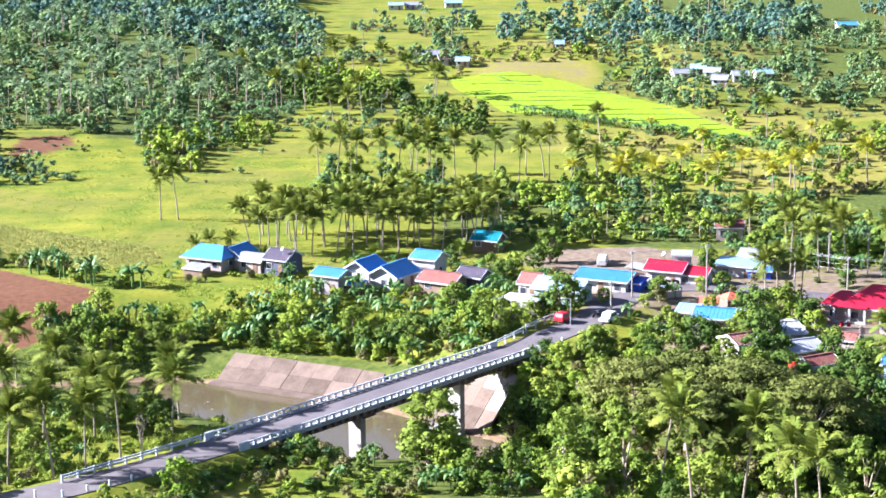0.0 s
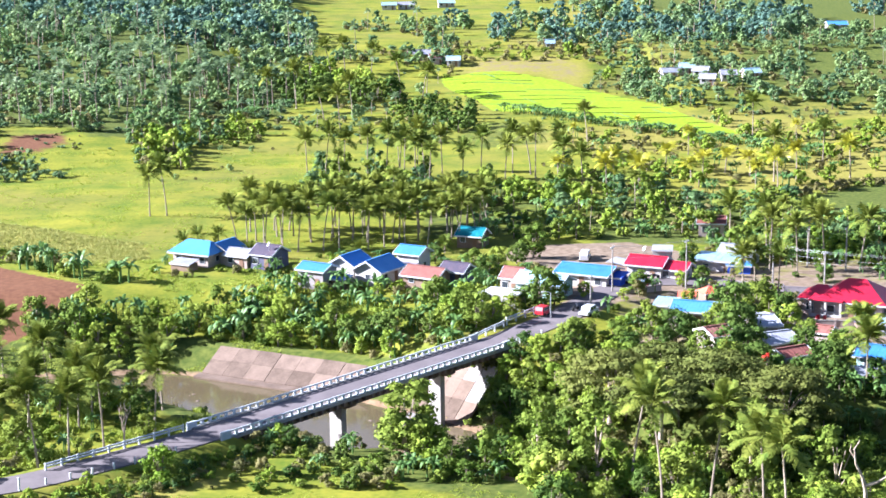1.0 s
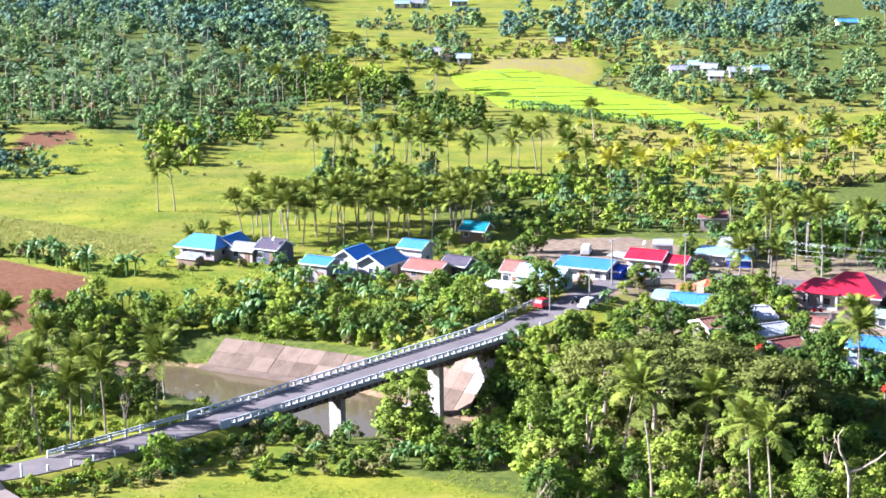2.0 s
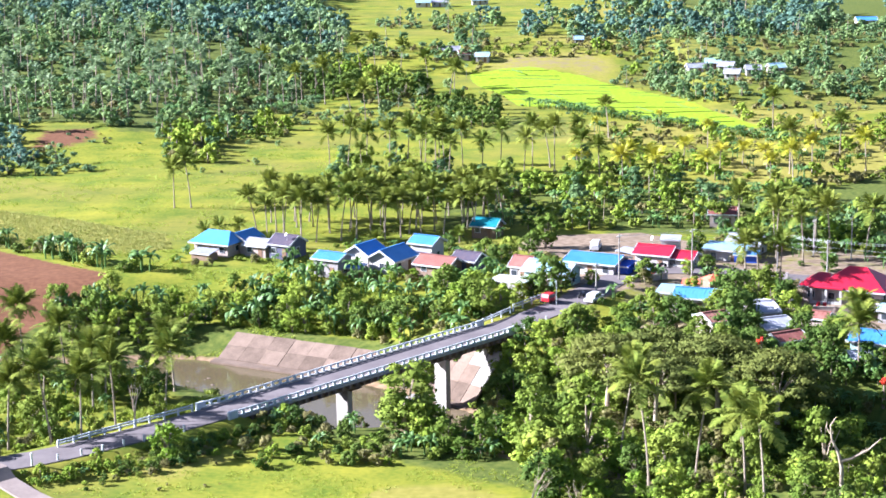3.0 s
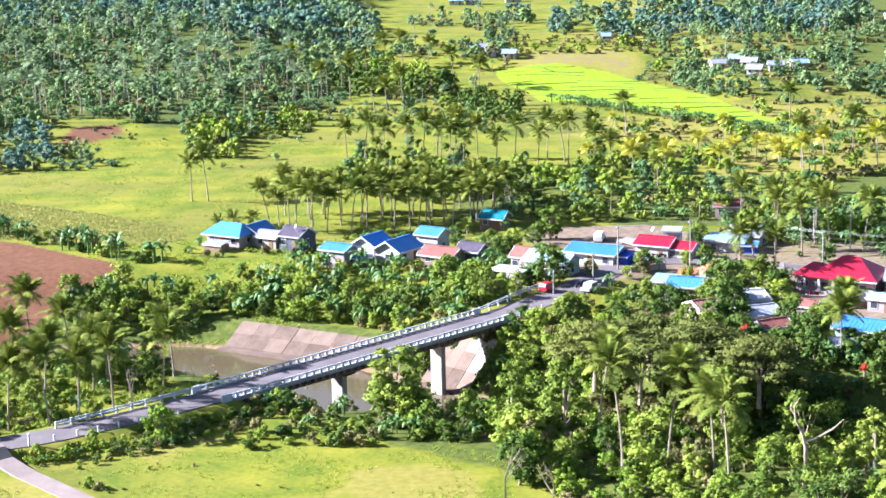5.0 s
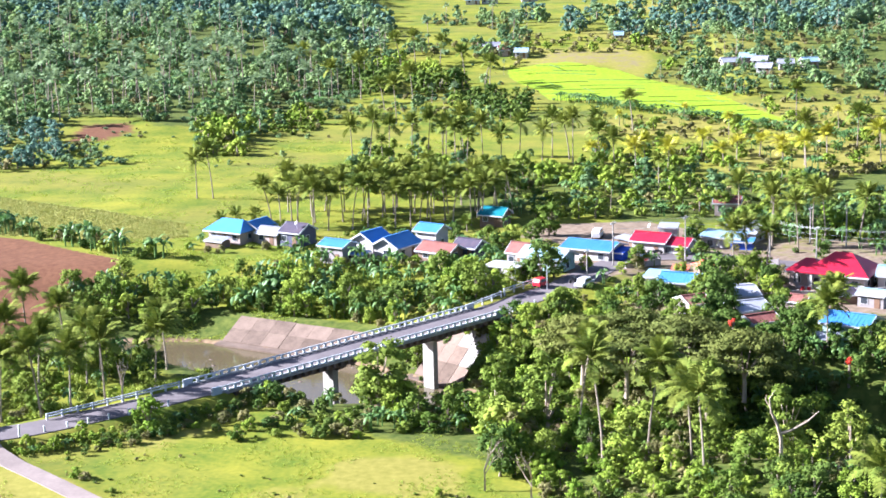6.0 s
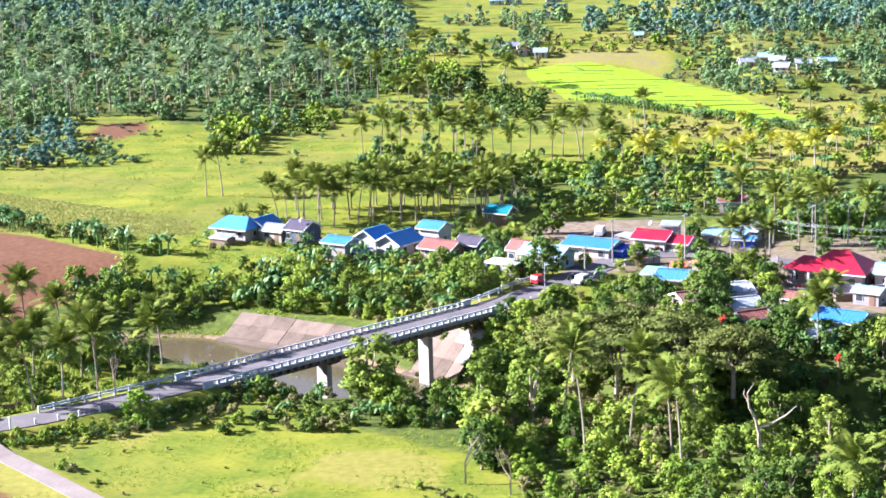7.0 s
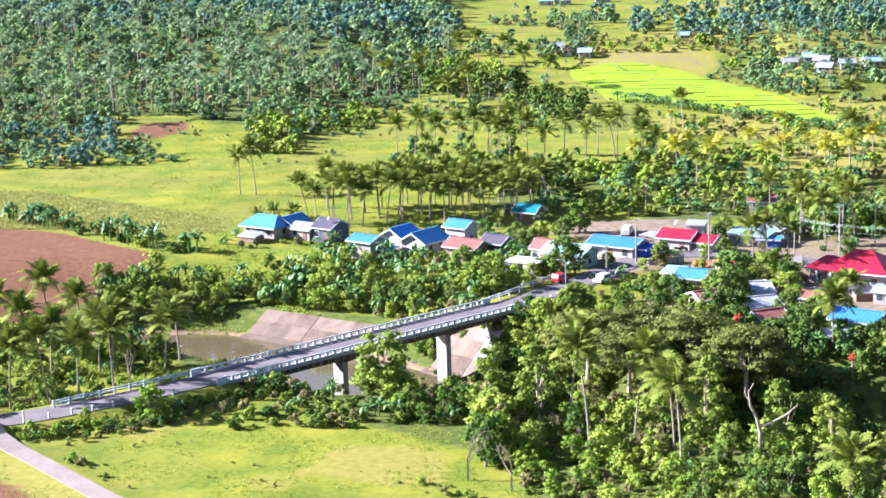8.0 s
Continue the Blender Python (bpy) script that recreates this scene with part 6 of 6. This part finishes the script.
# behind the village
far_woods("grove_edge", 11, wood_spots(11, 56, -2, 30, 340, 402, lambda x, y: not (13 < x < 52 and y < 348) and not (x < 9 and y < 378), (((4, 5), 3), (TREE, 1), (10, 4), (13, 4), (9, 2), (12, 1)), (0.55, 0.95), 3.0), "trees and bananas at the edge of the palm grove", 0, 3)
far_woods("middle_belt", 12, wood_spots(12, 90, -26, 34, 372, 432, lambda x, y: y > 372 + abs(x + 4) * 0.7 and not within(OPEN, x, y), (((4, 5), 3), (TREE, 3), (13, 4), (PALM, 1), (9, 2), (12, 2)), (0.65, 1.1), 3.4), "belt of trees and palms between the fields", 0, 3)
far_woods("village_backdrop_trees", 13, wood_spots(13, 230, 26, 128, 322, 388, lambda x, y: not (x < 54 and y < 348) and not within(SHADED_FIELD, x, y), ((TREE, 6), (10, 7), (PALM, 1), (9, 3), (13, 4), (12, 4)), (0.5, 0.95), 3.0), "dense palms, bananas and trees behind the village", 0, 3)
far_woods("scrub_slope", 14, wood_spots(14, 260, 20, 130, 386, 500, lambda x, y: free(x, y) and not within(OPEN, x, y) and not within(SHADED_FIELD, x, y), ((11, 1), (13, 10), (10, 6), (9, 6), (12, 8)), (0.45, 0.9), 2.8), "bright scrub with bananas and golden palms", 0)
far_woods("field_clump", 15, wood_spots(15, 110, -150, -84, 420, 478, zone([(-150, 476), (-121, 477), (-100, 455), (-87, 434), (-99, 426), (-112, 424), (-150, 420)]), ((TREE, 5), (13, 4), (12, 2)), (0.5, 0.95), 2.6), "clump of dark trees beside the field", 0, 2)
far_woods("field_hedge", 43, wood_spots(43, 60, 74, 140, 388, 430, lambda x, y: abs(y - (392 + (x - 76) * 0.62)) < 2.2, ((12, 6), (13, 2), (9, 1)), (0.45, 0.8), 1.2), "dry hedge along the dark field", 0)
far_woods("banana_rows", 16, wood_spots(16, 120, 22, 112, 450, 545, lambda x, y: abs(y - (542 - (x - 26) * 1.22)) < 5 and x < 100, ((10, 5), (13, 2)), (0.5, 0.75), 2.0), "rows of banana plants along the rice field", 1)
far_woods("bank_undergrowth", 18, wood_spots(18, 190, 14, 82, 148, 245, lambda x, y: right_wood(x, y), ((13, 6), ((4, 5), 3), (TREE, 1), (9, 6), (12, 3), (10, 1)), (0.65, 1.1), 2.6), "dense undergrowth of shrubs on the wooded bank", 0)
# mostly dark leaf colour on this slope, in place of shade from above
far_woods("slope_undergrowth", 21, wood_spots(21, 150, 40, 82, 204, 246, lambda x, y: y > 236 - (x - 33) * 0.8 and river_side(x, y) > 4, ((7, 4), (8, 4), (6, 3), (10, 3), (13, 2)), (0.42, 0.72), 1.9), "shrubs and bananas on the slope below the houses", 0)
far_woods("house_back_shrubs", 22, wood_spots(22, 60, 54, 104, 316, 346, lambda x, y: off_roads(x, y, 6), ((13, 5), (10, 5), (7, 2)), (0.55, 0.95), 2.4), "shrubs and bananas under the palms behind the houses", 0)
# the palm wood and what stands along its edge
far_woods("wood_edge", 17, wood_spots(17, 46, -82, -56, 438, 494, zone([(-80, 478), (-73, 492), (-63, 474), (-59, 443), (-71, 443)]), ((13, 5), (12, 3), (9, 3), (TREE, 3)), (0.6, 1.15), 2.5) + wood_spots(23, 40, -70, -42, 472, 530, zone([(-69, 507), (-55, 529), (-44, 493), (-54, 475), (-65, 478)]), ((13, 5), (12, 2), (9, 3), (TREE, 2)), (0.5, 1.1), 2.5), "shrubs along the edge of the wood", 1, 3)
def palm_wood(x, y):
    return within(PALM_WOOD, x, y) and -0.40 * y < x


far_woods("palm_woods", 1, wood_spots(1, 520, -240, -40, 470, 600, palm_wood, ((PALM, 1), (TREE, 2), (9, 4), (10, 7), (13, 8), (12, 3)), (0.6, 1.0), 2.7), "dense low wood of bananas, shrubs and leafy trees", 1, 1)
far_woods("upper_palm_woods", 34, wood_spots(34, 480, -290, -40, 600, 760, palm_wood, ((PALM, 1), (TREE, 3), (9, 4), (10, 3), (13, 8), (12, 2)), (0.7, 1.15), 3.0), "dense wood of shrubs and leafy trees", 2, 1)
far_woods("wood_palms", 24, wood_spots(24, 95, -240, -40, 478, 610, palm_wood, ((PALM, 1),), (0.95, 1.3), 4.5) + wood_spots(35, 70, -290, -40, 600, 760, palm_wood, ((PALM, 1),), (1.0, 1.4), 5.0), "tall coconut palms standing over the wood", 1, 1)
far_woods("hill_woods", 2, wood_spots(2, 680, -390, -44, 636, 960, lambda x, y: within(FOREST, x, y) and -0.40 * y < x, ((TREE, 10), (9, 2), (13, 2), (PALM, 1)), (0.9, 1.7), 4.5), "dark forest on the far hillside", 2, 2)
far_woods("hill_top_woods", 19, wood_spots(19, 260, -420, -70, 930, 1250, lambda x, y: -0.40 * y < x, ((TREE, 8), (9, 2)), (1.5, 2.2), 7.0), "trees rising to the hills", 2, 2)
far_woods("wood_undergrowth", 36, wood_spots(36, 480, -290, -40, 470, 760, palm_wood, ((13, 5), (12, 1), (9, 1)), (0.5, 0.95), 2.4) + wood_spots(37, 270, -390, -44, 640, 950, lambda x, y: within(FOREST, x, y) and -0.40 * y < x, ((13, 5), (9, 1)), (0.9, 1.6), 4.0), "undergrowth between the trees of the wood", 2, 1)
# fields and shrubs of the upper valley
far_woods("field_shrubs", 3, wood_spots(3, 26, -52, -30, 571, 624, zone([(-52, 622), (-36, 620), (-31, 572), (-46, 571)]), ((7, 3), (8, 3), (6, 2), (PALM, 1)), (0.9, 1.2), 2.5) + wood_spots(25, 34, -46, -20, 580, 642, zone([(-44, 640), (-34, 648), (-20, 628), (-18, 590), (-32, 605)]), ((9, 5), (13, 2)), (0.7, 1.1), 2.5)
          + wood_spots(26, 22, -28, -8, 550, 608, zone([(-27, 601), (-10, 607), (-8, 574), (-22, 551)]), ((7, 3), (8, 2), (4, 1), (13, 2)), (0.7, 1.1), 2.5) + wood_spots(27, 40, -11, 16, 488, 560, zone([(-11, 549), (-5, 560), (15, 543), (14, 506), (-3, 488), (-9, 506)]), ((7, 3), (8, 3), (5, 2), (13, 5)), (0.55, 0.95), 2.8), "dark and bright groups of trees between the fields", 1)
far_woods("field_trees", 28, wood_spots(28, 120, -60, 4, 480, 625, lambda x, y: wavy(np.array(x), np.array(y), 26, 1.0) > 0.0 and not within(LEFT_WOOD, x, y), ((13, 6), (12, 4), (9, 2), (PALM, 1)), (0.35, 0.8), 2.5), "scattered shrubs and palms between fields", 1, 1)
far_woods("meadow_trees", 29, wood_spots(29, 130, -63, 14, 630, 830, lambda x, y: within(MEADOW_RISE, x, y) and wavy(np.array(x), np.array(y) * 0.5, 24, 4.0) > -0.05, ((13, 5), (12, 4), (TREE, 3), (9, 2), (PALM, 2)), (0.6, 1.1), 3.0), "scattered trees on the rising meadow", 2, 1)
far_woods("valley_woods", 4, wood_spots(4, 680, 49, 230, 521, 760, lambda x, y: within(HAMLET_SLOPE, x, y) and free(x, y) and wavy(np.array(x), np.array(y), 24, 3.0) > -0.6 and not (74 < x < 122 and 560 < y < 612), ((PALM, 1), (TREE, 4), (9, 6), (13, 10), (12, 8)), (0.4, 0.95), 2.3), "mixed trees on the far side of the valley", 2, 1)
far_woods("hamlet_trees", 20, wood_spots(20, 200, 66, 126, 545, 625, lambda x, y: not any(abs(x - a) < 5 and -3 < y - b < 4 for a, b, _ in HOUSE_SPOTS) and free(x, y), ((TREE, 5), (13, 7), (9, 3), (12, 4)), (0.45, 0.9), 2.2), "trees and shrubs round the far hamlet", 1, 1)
far_woods("dry_scrub", 6, wood_spots(6, 90, 4, 66, 620, 700, lambda x, y: not within(PADDY, x, y) and (not within(HILL_DRY, x, y) or y > 656), ((12, 7), (13, 4), (9, 1)), (0.4, 0.95), 2.5) + wood_spots(30, 50, 74, 150, 466, 556, zone(DRY_SLOPE), ((12, 5), (13, 4), (9, 2)), (0.3, 0.8), 2.5), "dry scrub on the low rise behind the rice field", 1)
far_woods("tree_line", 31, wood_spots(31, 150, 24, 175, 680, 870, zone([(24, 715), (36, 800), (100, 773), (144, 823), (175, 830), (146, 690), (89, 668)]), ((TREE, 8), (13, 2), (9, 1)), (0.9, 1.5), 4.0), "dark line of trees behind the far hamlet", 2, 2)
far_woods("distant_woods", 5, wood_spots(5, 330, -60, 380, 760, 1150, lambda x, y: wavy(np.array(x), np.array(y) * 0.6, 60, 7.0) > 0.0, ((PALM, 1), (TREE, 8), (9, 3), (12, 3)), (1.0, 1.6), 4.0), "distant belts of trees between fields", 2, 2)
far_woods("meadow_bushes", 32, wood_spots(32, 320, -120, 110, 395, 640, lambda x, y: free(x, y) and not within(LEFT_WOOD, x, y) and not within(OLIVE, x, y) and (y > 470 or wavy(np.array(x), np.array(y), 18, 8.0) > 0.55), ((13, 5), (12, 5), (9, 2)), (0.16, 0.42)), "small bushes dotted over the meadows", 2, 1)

# ---- dead tree ----
def dead_tree(x, y, z):
    pieces = [tube([(0, 0, -5.5), (-0.2, 0, 1.0), (-0.6, 0, 2.6), (-1.3, 0.1, 4.0), (-1.5, 0.1, 5.6), (-0.9, 0.1, 6.6)], [0.26, 0.22, 0.17, 0.13, 0.09, 0.03], 7),
              tube([(-0.3, 0, 1.6), (0.9, -0.1, 2.0), (2.6, -0.2, 3.0), (3.9, -0.2, 4.2)], [0.2, 0.16, 0.12, 0.04], 6),
              tube([(-1.4, 0.1, 4.6), (-1.9, 0.3, 5.4), (-1.8, 0.3, 6.1)], [0.1, 0.07, 0.02], 5), tube([(1.6, -0.15, 2.5), (2.0, 0.5, 2.5), (2.7, 0.8, 2.9)], [0.1, 0.06, 0.02], 5)]
    root = empty("dead_tree")
    root.matrix_basis = pose(x, y, z)
    tagged(root, "bare pale dead tree with forked limbs", "dead tree")
    v, f = joined(pieces)
    part("trunk", mesh_of("trunk", v, f, PALE_BARK), PALE_BARK, root)


dead_tree(47.0, 182.0, 5.8)


def bare_tree(x, y, z, seed):
    """A leafless tree of thin grey branches, forked a few times."""
    r = random.Random(seed)
    pieces = []

    def grow(a, way, size, thick, depth):
        b = a + way * size
        pieces.append(tube([a, a.lerp(b, 0.5) + Vector((r.uniform(-1, 1), r.uniform(-1, 1), 0)) * size * 0.06, b], [thick, thick * 0.8, thick * 0.55], 4))
        if depth:
            for _ in range(3 if depth > 1 else 2):
                turn = Vector((r.uniform(-1, 1), r.uniform(-1, 1), r.uniform(-0.2, 0.7)))
                grow(a.lerp(b, r.uniform(0.65, 1.0)), (way + turn * 0.8).normalized(), size * r.uniform(0.55, 0.75), thick * 0.5, depth - 1)
    grow(Vector((0, 0, -0.5)), Vector((0, 0, 1)), 3.2, 0.19, 3)
    root = empty("bare_tree")
    root.matrix_basis = pose(x, y, z)
    tagged(root, "small leafless tree with thin grey branches", "bare tree")
    v, f = joined(pieces)
    part("trunk", mesh_of("trunk", v, f, PALE_BARK), PALE_BARK, root)


bare_tree(-36.5, 217.5, height(-36.5, 217.5), 3)
bare_tree(13.5, 184.5, height(13.5, 184.5), 5)
bare_tree(19.0, 180.5, height(19.0, 180.5), 8)


# ---- river stones, field bits ----
def stone_mesh(seed):
    r = random.Random(seed)
    bm = bmesh.new()
    bmesh.ops.create_icosphere(bm, subdivisions=1, radius=0.5)
    for v in bm.verts:
        v.co *= r.uniform(0.75, 1.25)
        v.co.z *= 0.55
    me = bpy.data.meshes.new("stone")
    bm.to_mesh(me)
    bm.free()
    me.materials.append(ROCK)
    return me


STONES = [stone_mesh(i) for i in range(4)]
r = random.Random(9)
for i in range(30):
    line = np.array([r.choice(((-48, 280), (-40, 276), (-32, 273), (-8, 268), (-4, 262), (6, 256), (12, 246), (-20, 262), (-42, 266)))])[0]
    x, y = line[0] + r.uniform(-5, 5), line[1] + r.uniform(-4, 4)
    ob = new("stone", r.choice(STONES))
    s = r.uniform(0.35, 1.0)
    ob.matrix_basis = pose(x, y, max(height(x, y), WATER - 0.1), 0, 0, r.uniform(0, 360)) @ Matrix.Scale(s, 4)
    tagged(ob, "rounded grey-brown stone in the river bed", "stone", "river stones")


def tufts(name, seed, count, spot, mat, blade, label, patchy=True):
    """Grass in one mesh: clumps of leaning three-cornered blades."""
    g = np.random.default_rng(seed)
    x0, x1, y0, y1, ok = spot
    x, y = g.uniform(x0, x1, count * 3), g.uniform(y0, y1, count * 3)
    keep = ok(x, y) & ((wavy(x, y, 5, 3.0) + 0.5 * wavy(x, y, 2, 1.0) > 0.1) | (not patchy))
    x, y = x[keep][:count], y[keep][:count]
    z = ground_height(x, y)
    k = 7
    n = len(x)
    ang = g.uniform(0, 6.28, (n, k))
    h = blade * g.uniform(0.5, 1.3, (n, 1)) * g.uniform(0.7, 1.2, (n, k))
    w = blade * 0.16
    bx, by = x[:, None] + g.normal(size=(n, k)) * blade * 0.45, y[:, None] + g.normal(size=(n, k)) * blade * 0.45
    zz = np.repeat(z[:, None], k, 1)
    p0 = np.stack([bx - np.sin(ang) * w, by + np.cos(ang) * w, zz - 0.03], -1)
    p1 = np.stack([bx + np.sin(ang) * w, by - np.cos(ang) * w, zz - 0.03], -1)
    p2 = np.stack([bx + np.cos(ang) * h * 0.6, by + np.sin(ang) * h * 0.6, zz + h], -1)
    v = np.stack([p0, p1, p2], 2).reshape(-1, 3)
    me = bpy.data.meshes.new(name)
    me.from_pydata(v.tolist(), [], np.arange(len(v)).reshape(-1, 3).tolist())
    me.materials.append(mat)
    tagged(new(name, me), label, "grass", kind="stuff")


def open_field(x, y):
    return (along(TRACK_LINE, x, y)[0] > 2.4) & (along(NEAR_ROAD, x, y)[0] > 5) & (x < 26) & (y < 214)


tufts("field_grass", 1, 5000, (-60, 26, 145, 212, open_field), GRASS_BLADE, 0.22, "short uneven grass of the near field")
tufts("tall_grass", 2, 8000, (-125, -50, 330, 392, lambda x, y: inside(HIGH_GRASS, x, y, 0.5) > 0.5), STRAW, 0.45, "tall pale seeding grass in a field", False)
tufts("palm_grass", 4, 6000, (-100, -28, 204, 262, lambda x, y: (along(NEAR_ROAD, x, y)[0] > 5) & (along(RIVER, x, y)[0] > 14)), GRASS_BLADE, 0.6, "rank bright weeds under the palms")
tufts("meadow_grass", 5, 5000, (-125, 0, 345, 470, lambda x, y: (inside(HIGH_GRASS, x, y, 0.5) < 0.5)), GRASS_BLADE, 0.32, "uneven meadow grass in the wide field")
tufts("bank_grass", 3, 6500, (-80, 20, 285, 335, lambda x, y: (inside(SOIL, x, y, 0.5) < 0.3)), GRASS_BLADE, 0.35, "bright rough grass below the houses")


far_woods("field_weeds", 40, wood_spots(40, 45, -44, 16, 164, 206, lambda x, y: abs(apart_from(TRACK_PATH, x, y)) > 2.6 and wavy(np.array(x), np.array(y), 7, 5.0) > -0.1, ((13, 4), (12, 3)), (0.07, 0.18)), "low dark weeds dotted over the near field", 1)
far_woods("roadside_weeds", 41, wood_spots(41, 80, -48, -22, 192, 216, lambda x, y: 4.4 < apart_from(NEAR_ROAD_LINE, x, y) < 7.5 and abs(apart_from(TRACK_PATH, x, y)) > 2.4, ((13, 5), (9, 3), (12, 1), (10, 1)), (0.16, 0.32), 0.8), "leafy weeds and shrubs below the road", 0)


# ---- rice field banks ----
def paddy_banks():
    pieces = []
    r = random.Random(4)
    for i in range(16):
        y, tilt = 488 + i * 10.4 + r.uniform(-3, 3), r.uniform(-0.16, -0.02)
        run = []
        for x in range(0, 104, 3):
            yy = y + (x - 50) * tilt + 2.2 * math.sin(x * 0.13 + i)
            if within(PADDY, x, yy) and r.random() > 0.12:
                run.append((x, yy, height(x, yy) + 0.03))
                continue
            if len(run) > 2:
                pieces.append(tube(run, [r.uniform(0.12, 0.24)] * len(run), 5))
            run = []
    for i in range(14):
        x, y = r.uniform(5, 88), r.uniform(490, 650)
        if within(PADDY, x, y) and within(PADDY, x + 3, y - 12):
            run = [(x + 1.0 * k + r.uniform(-0.5, 0.5), y - 3 * k, height(x, y) + 0.03) for k in range(5)]
            pieces.append(tube(run, [0.16] * 5, 5))
    v, f = joined(pieces)
    tagged(new("paddy_banks", mesh_of("paddy_banks", v, f, BUND)), "low dark grassy banks between rice terraces", "field bank", kind="stuff")


paddy_banks()
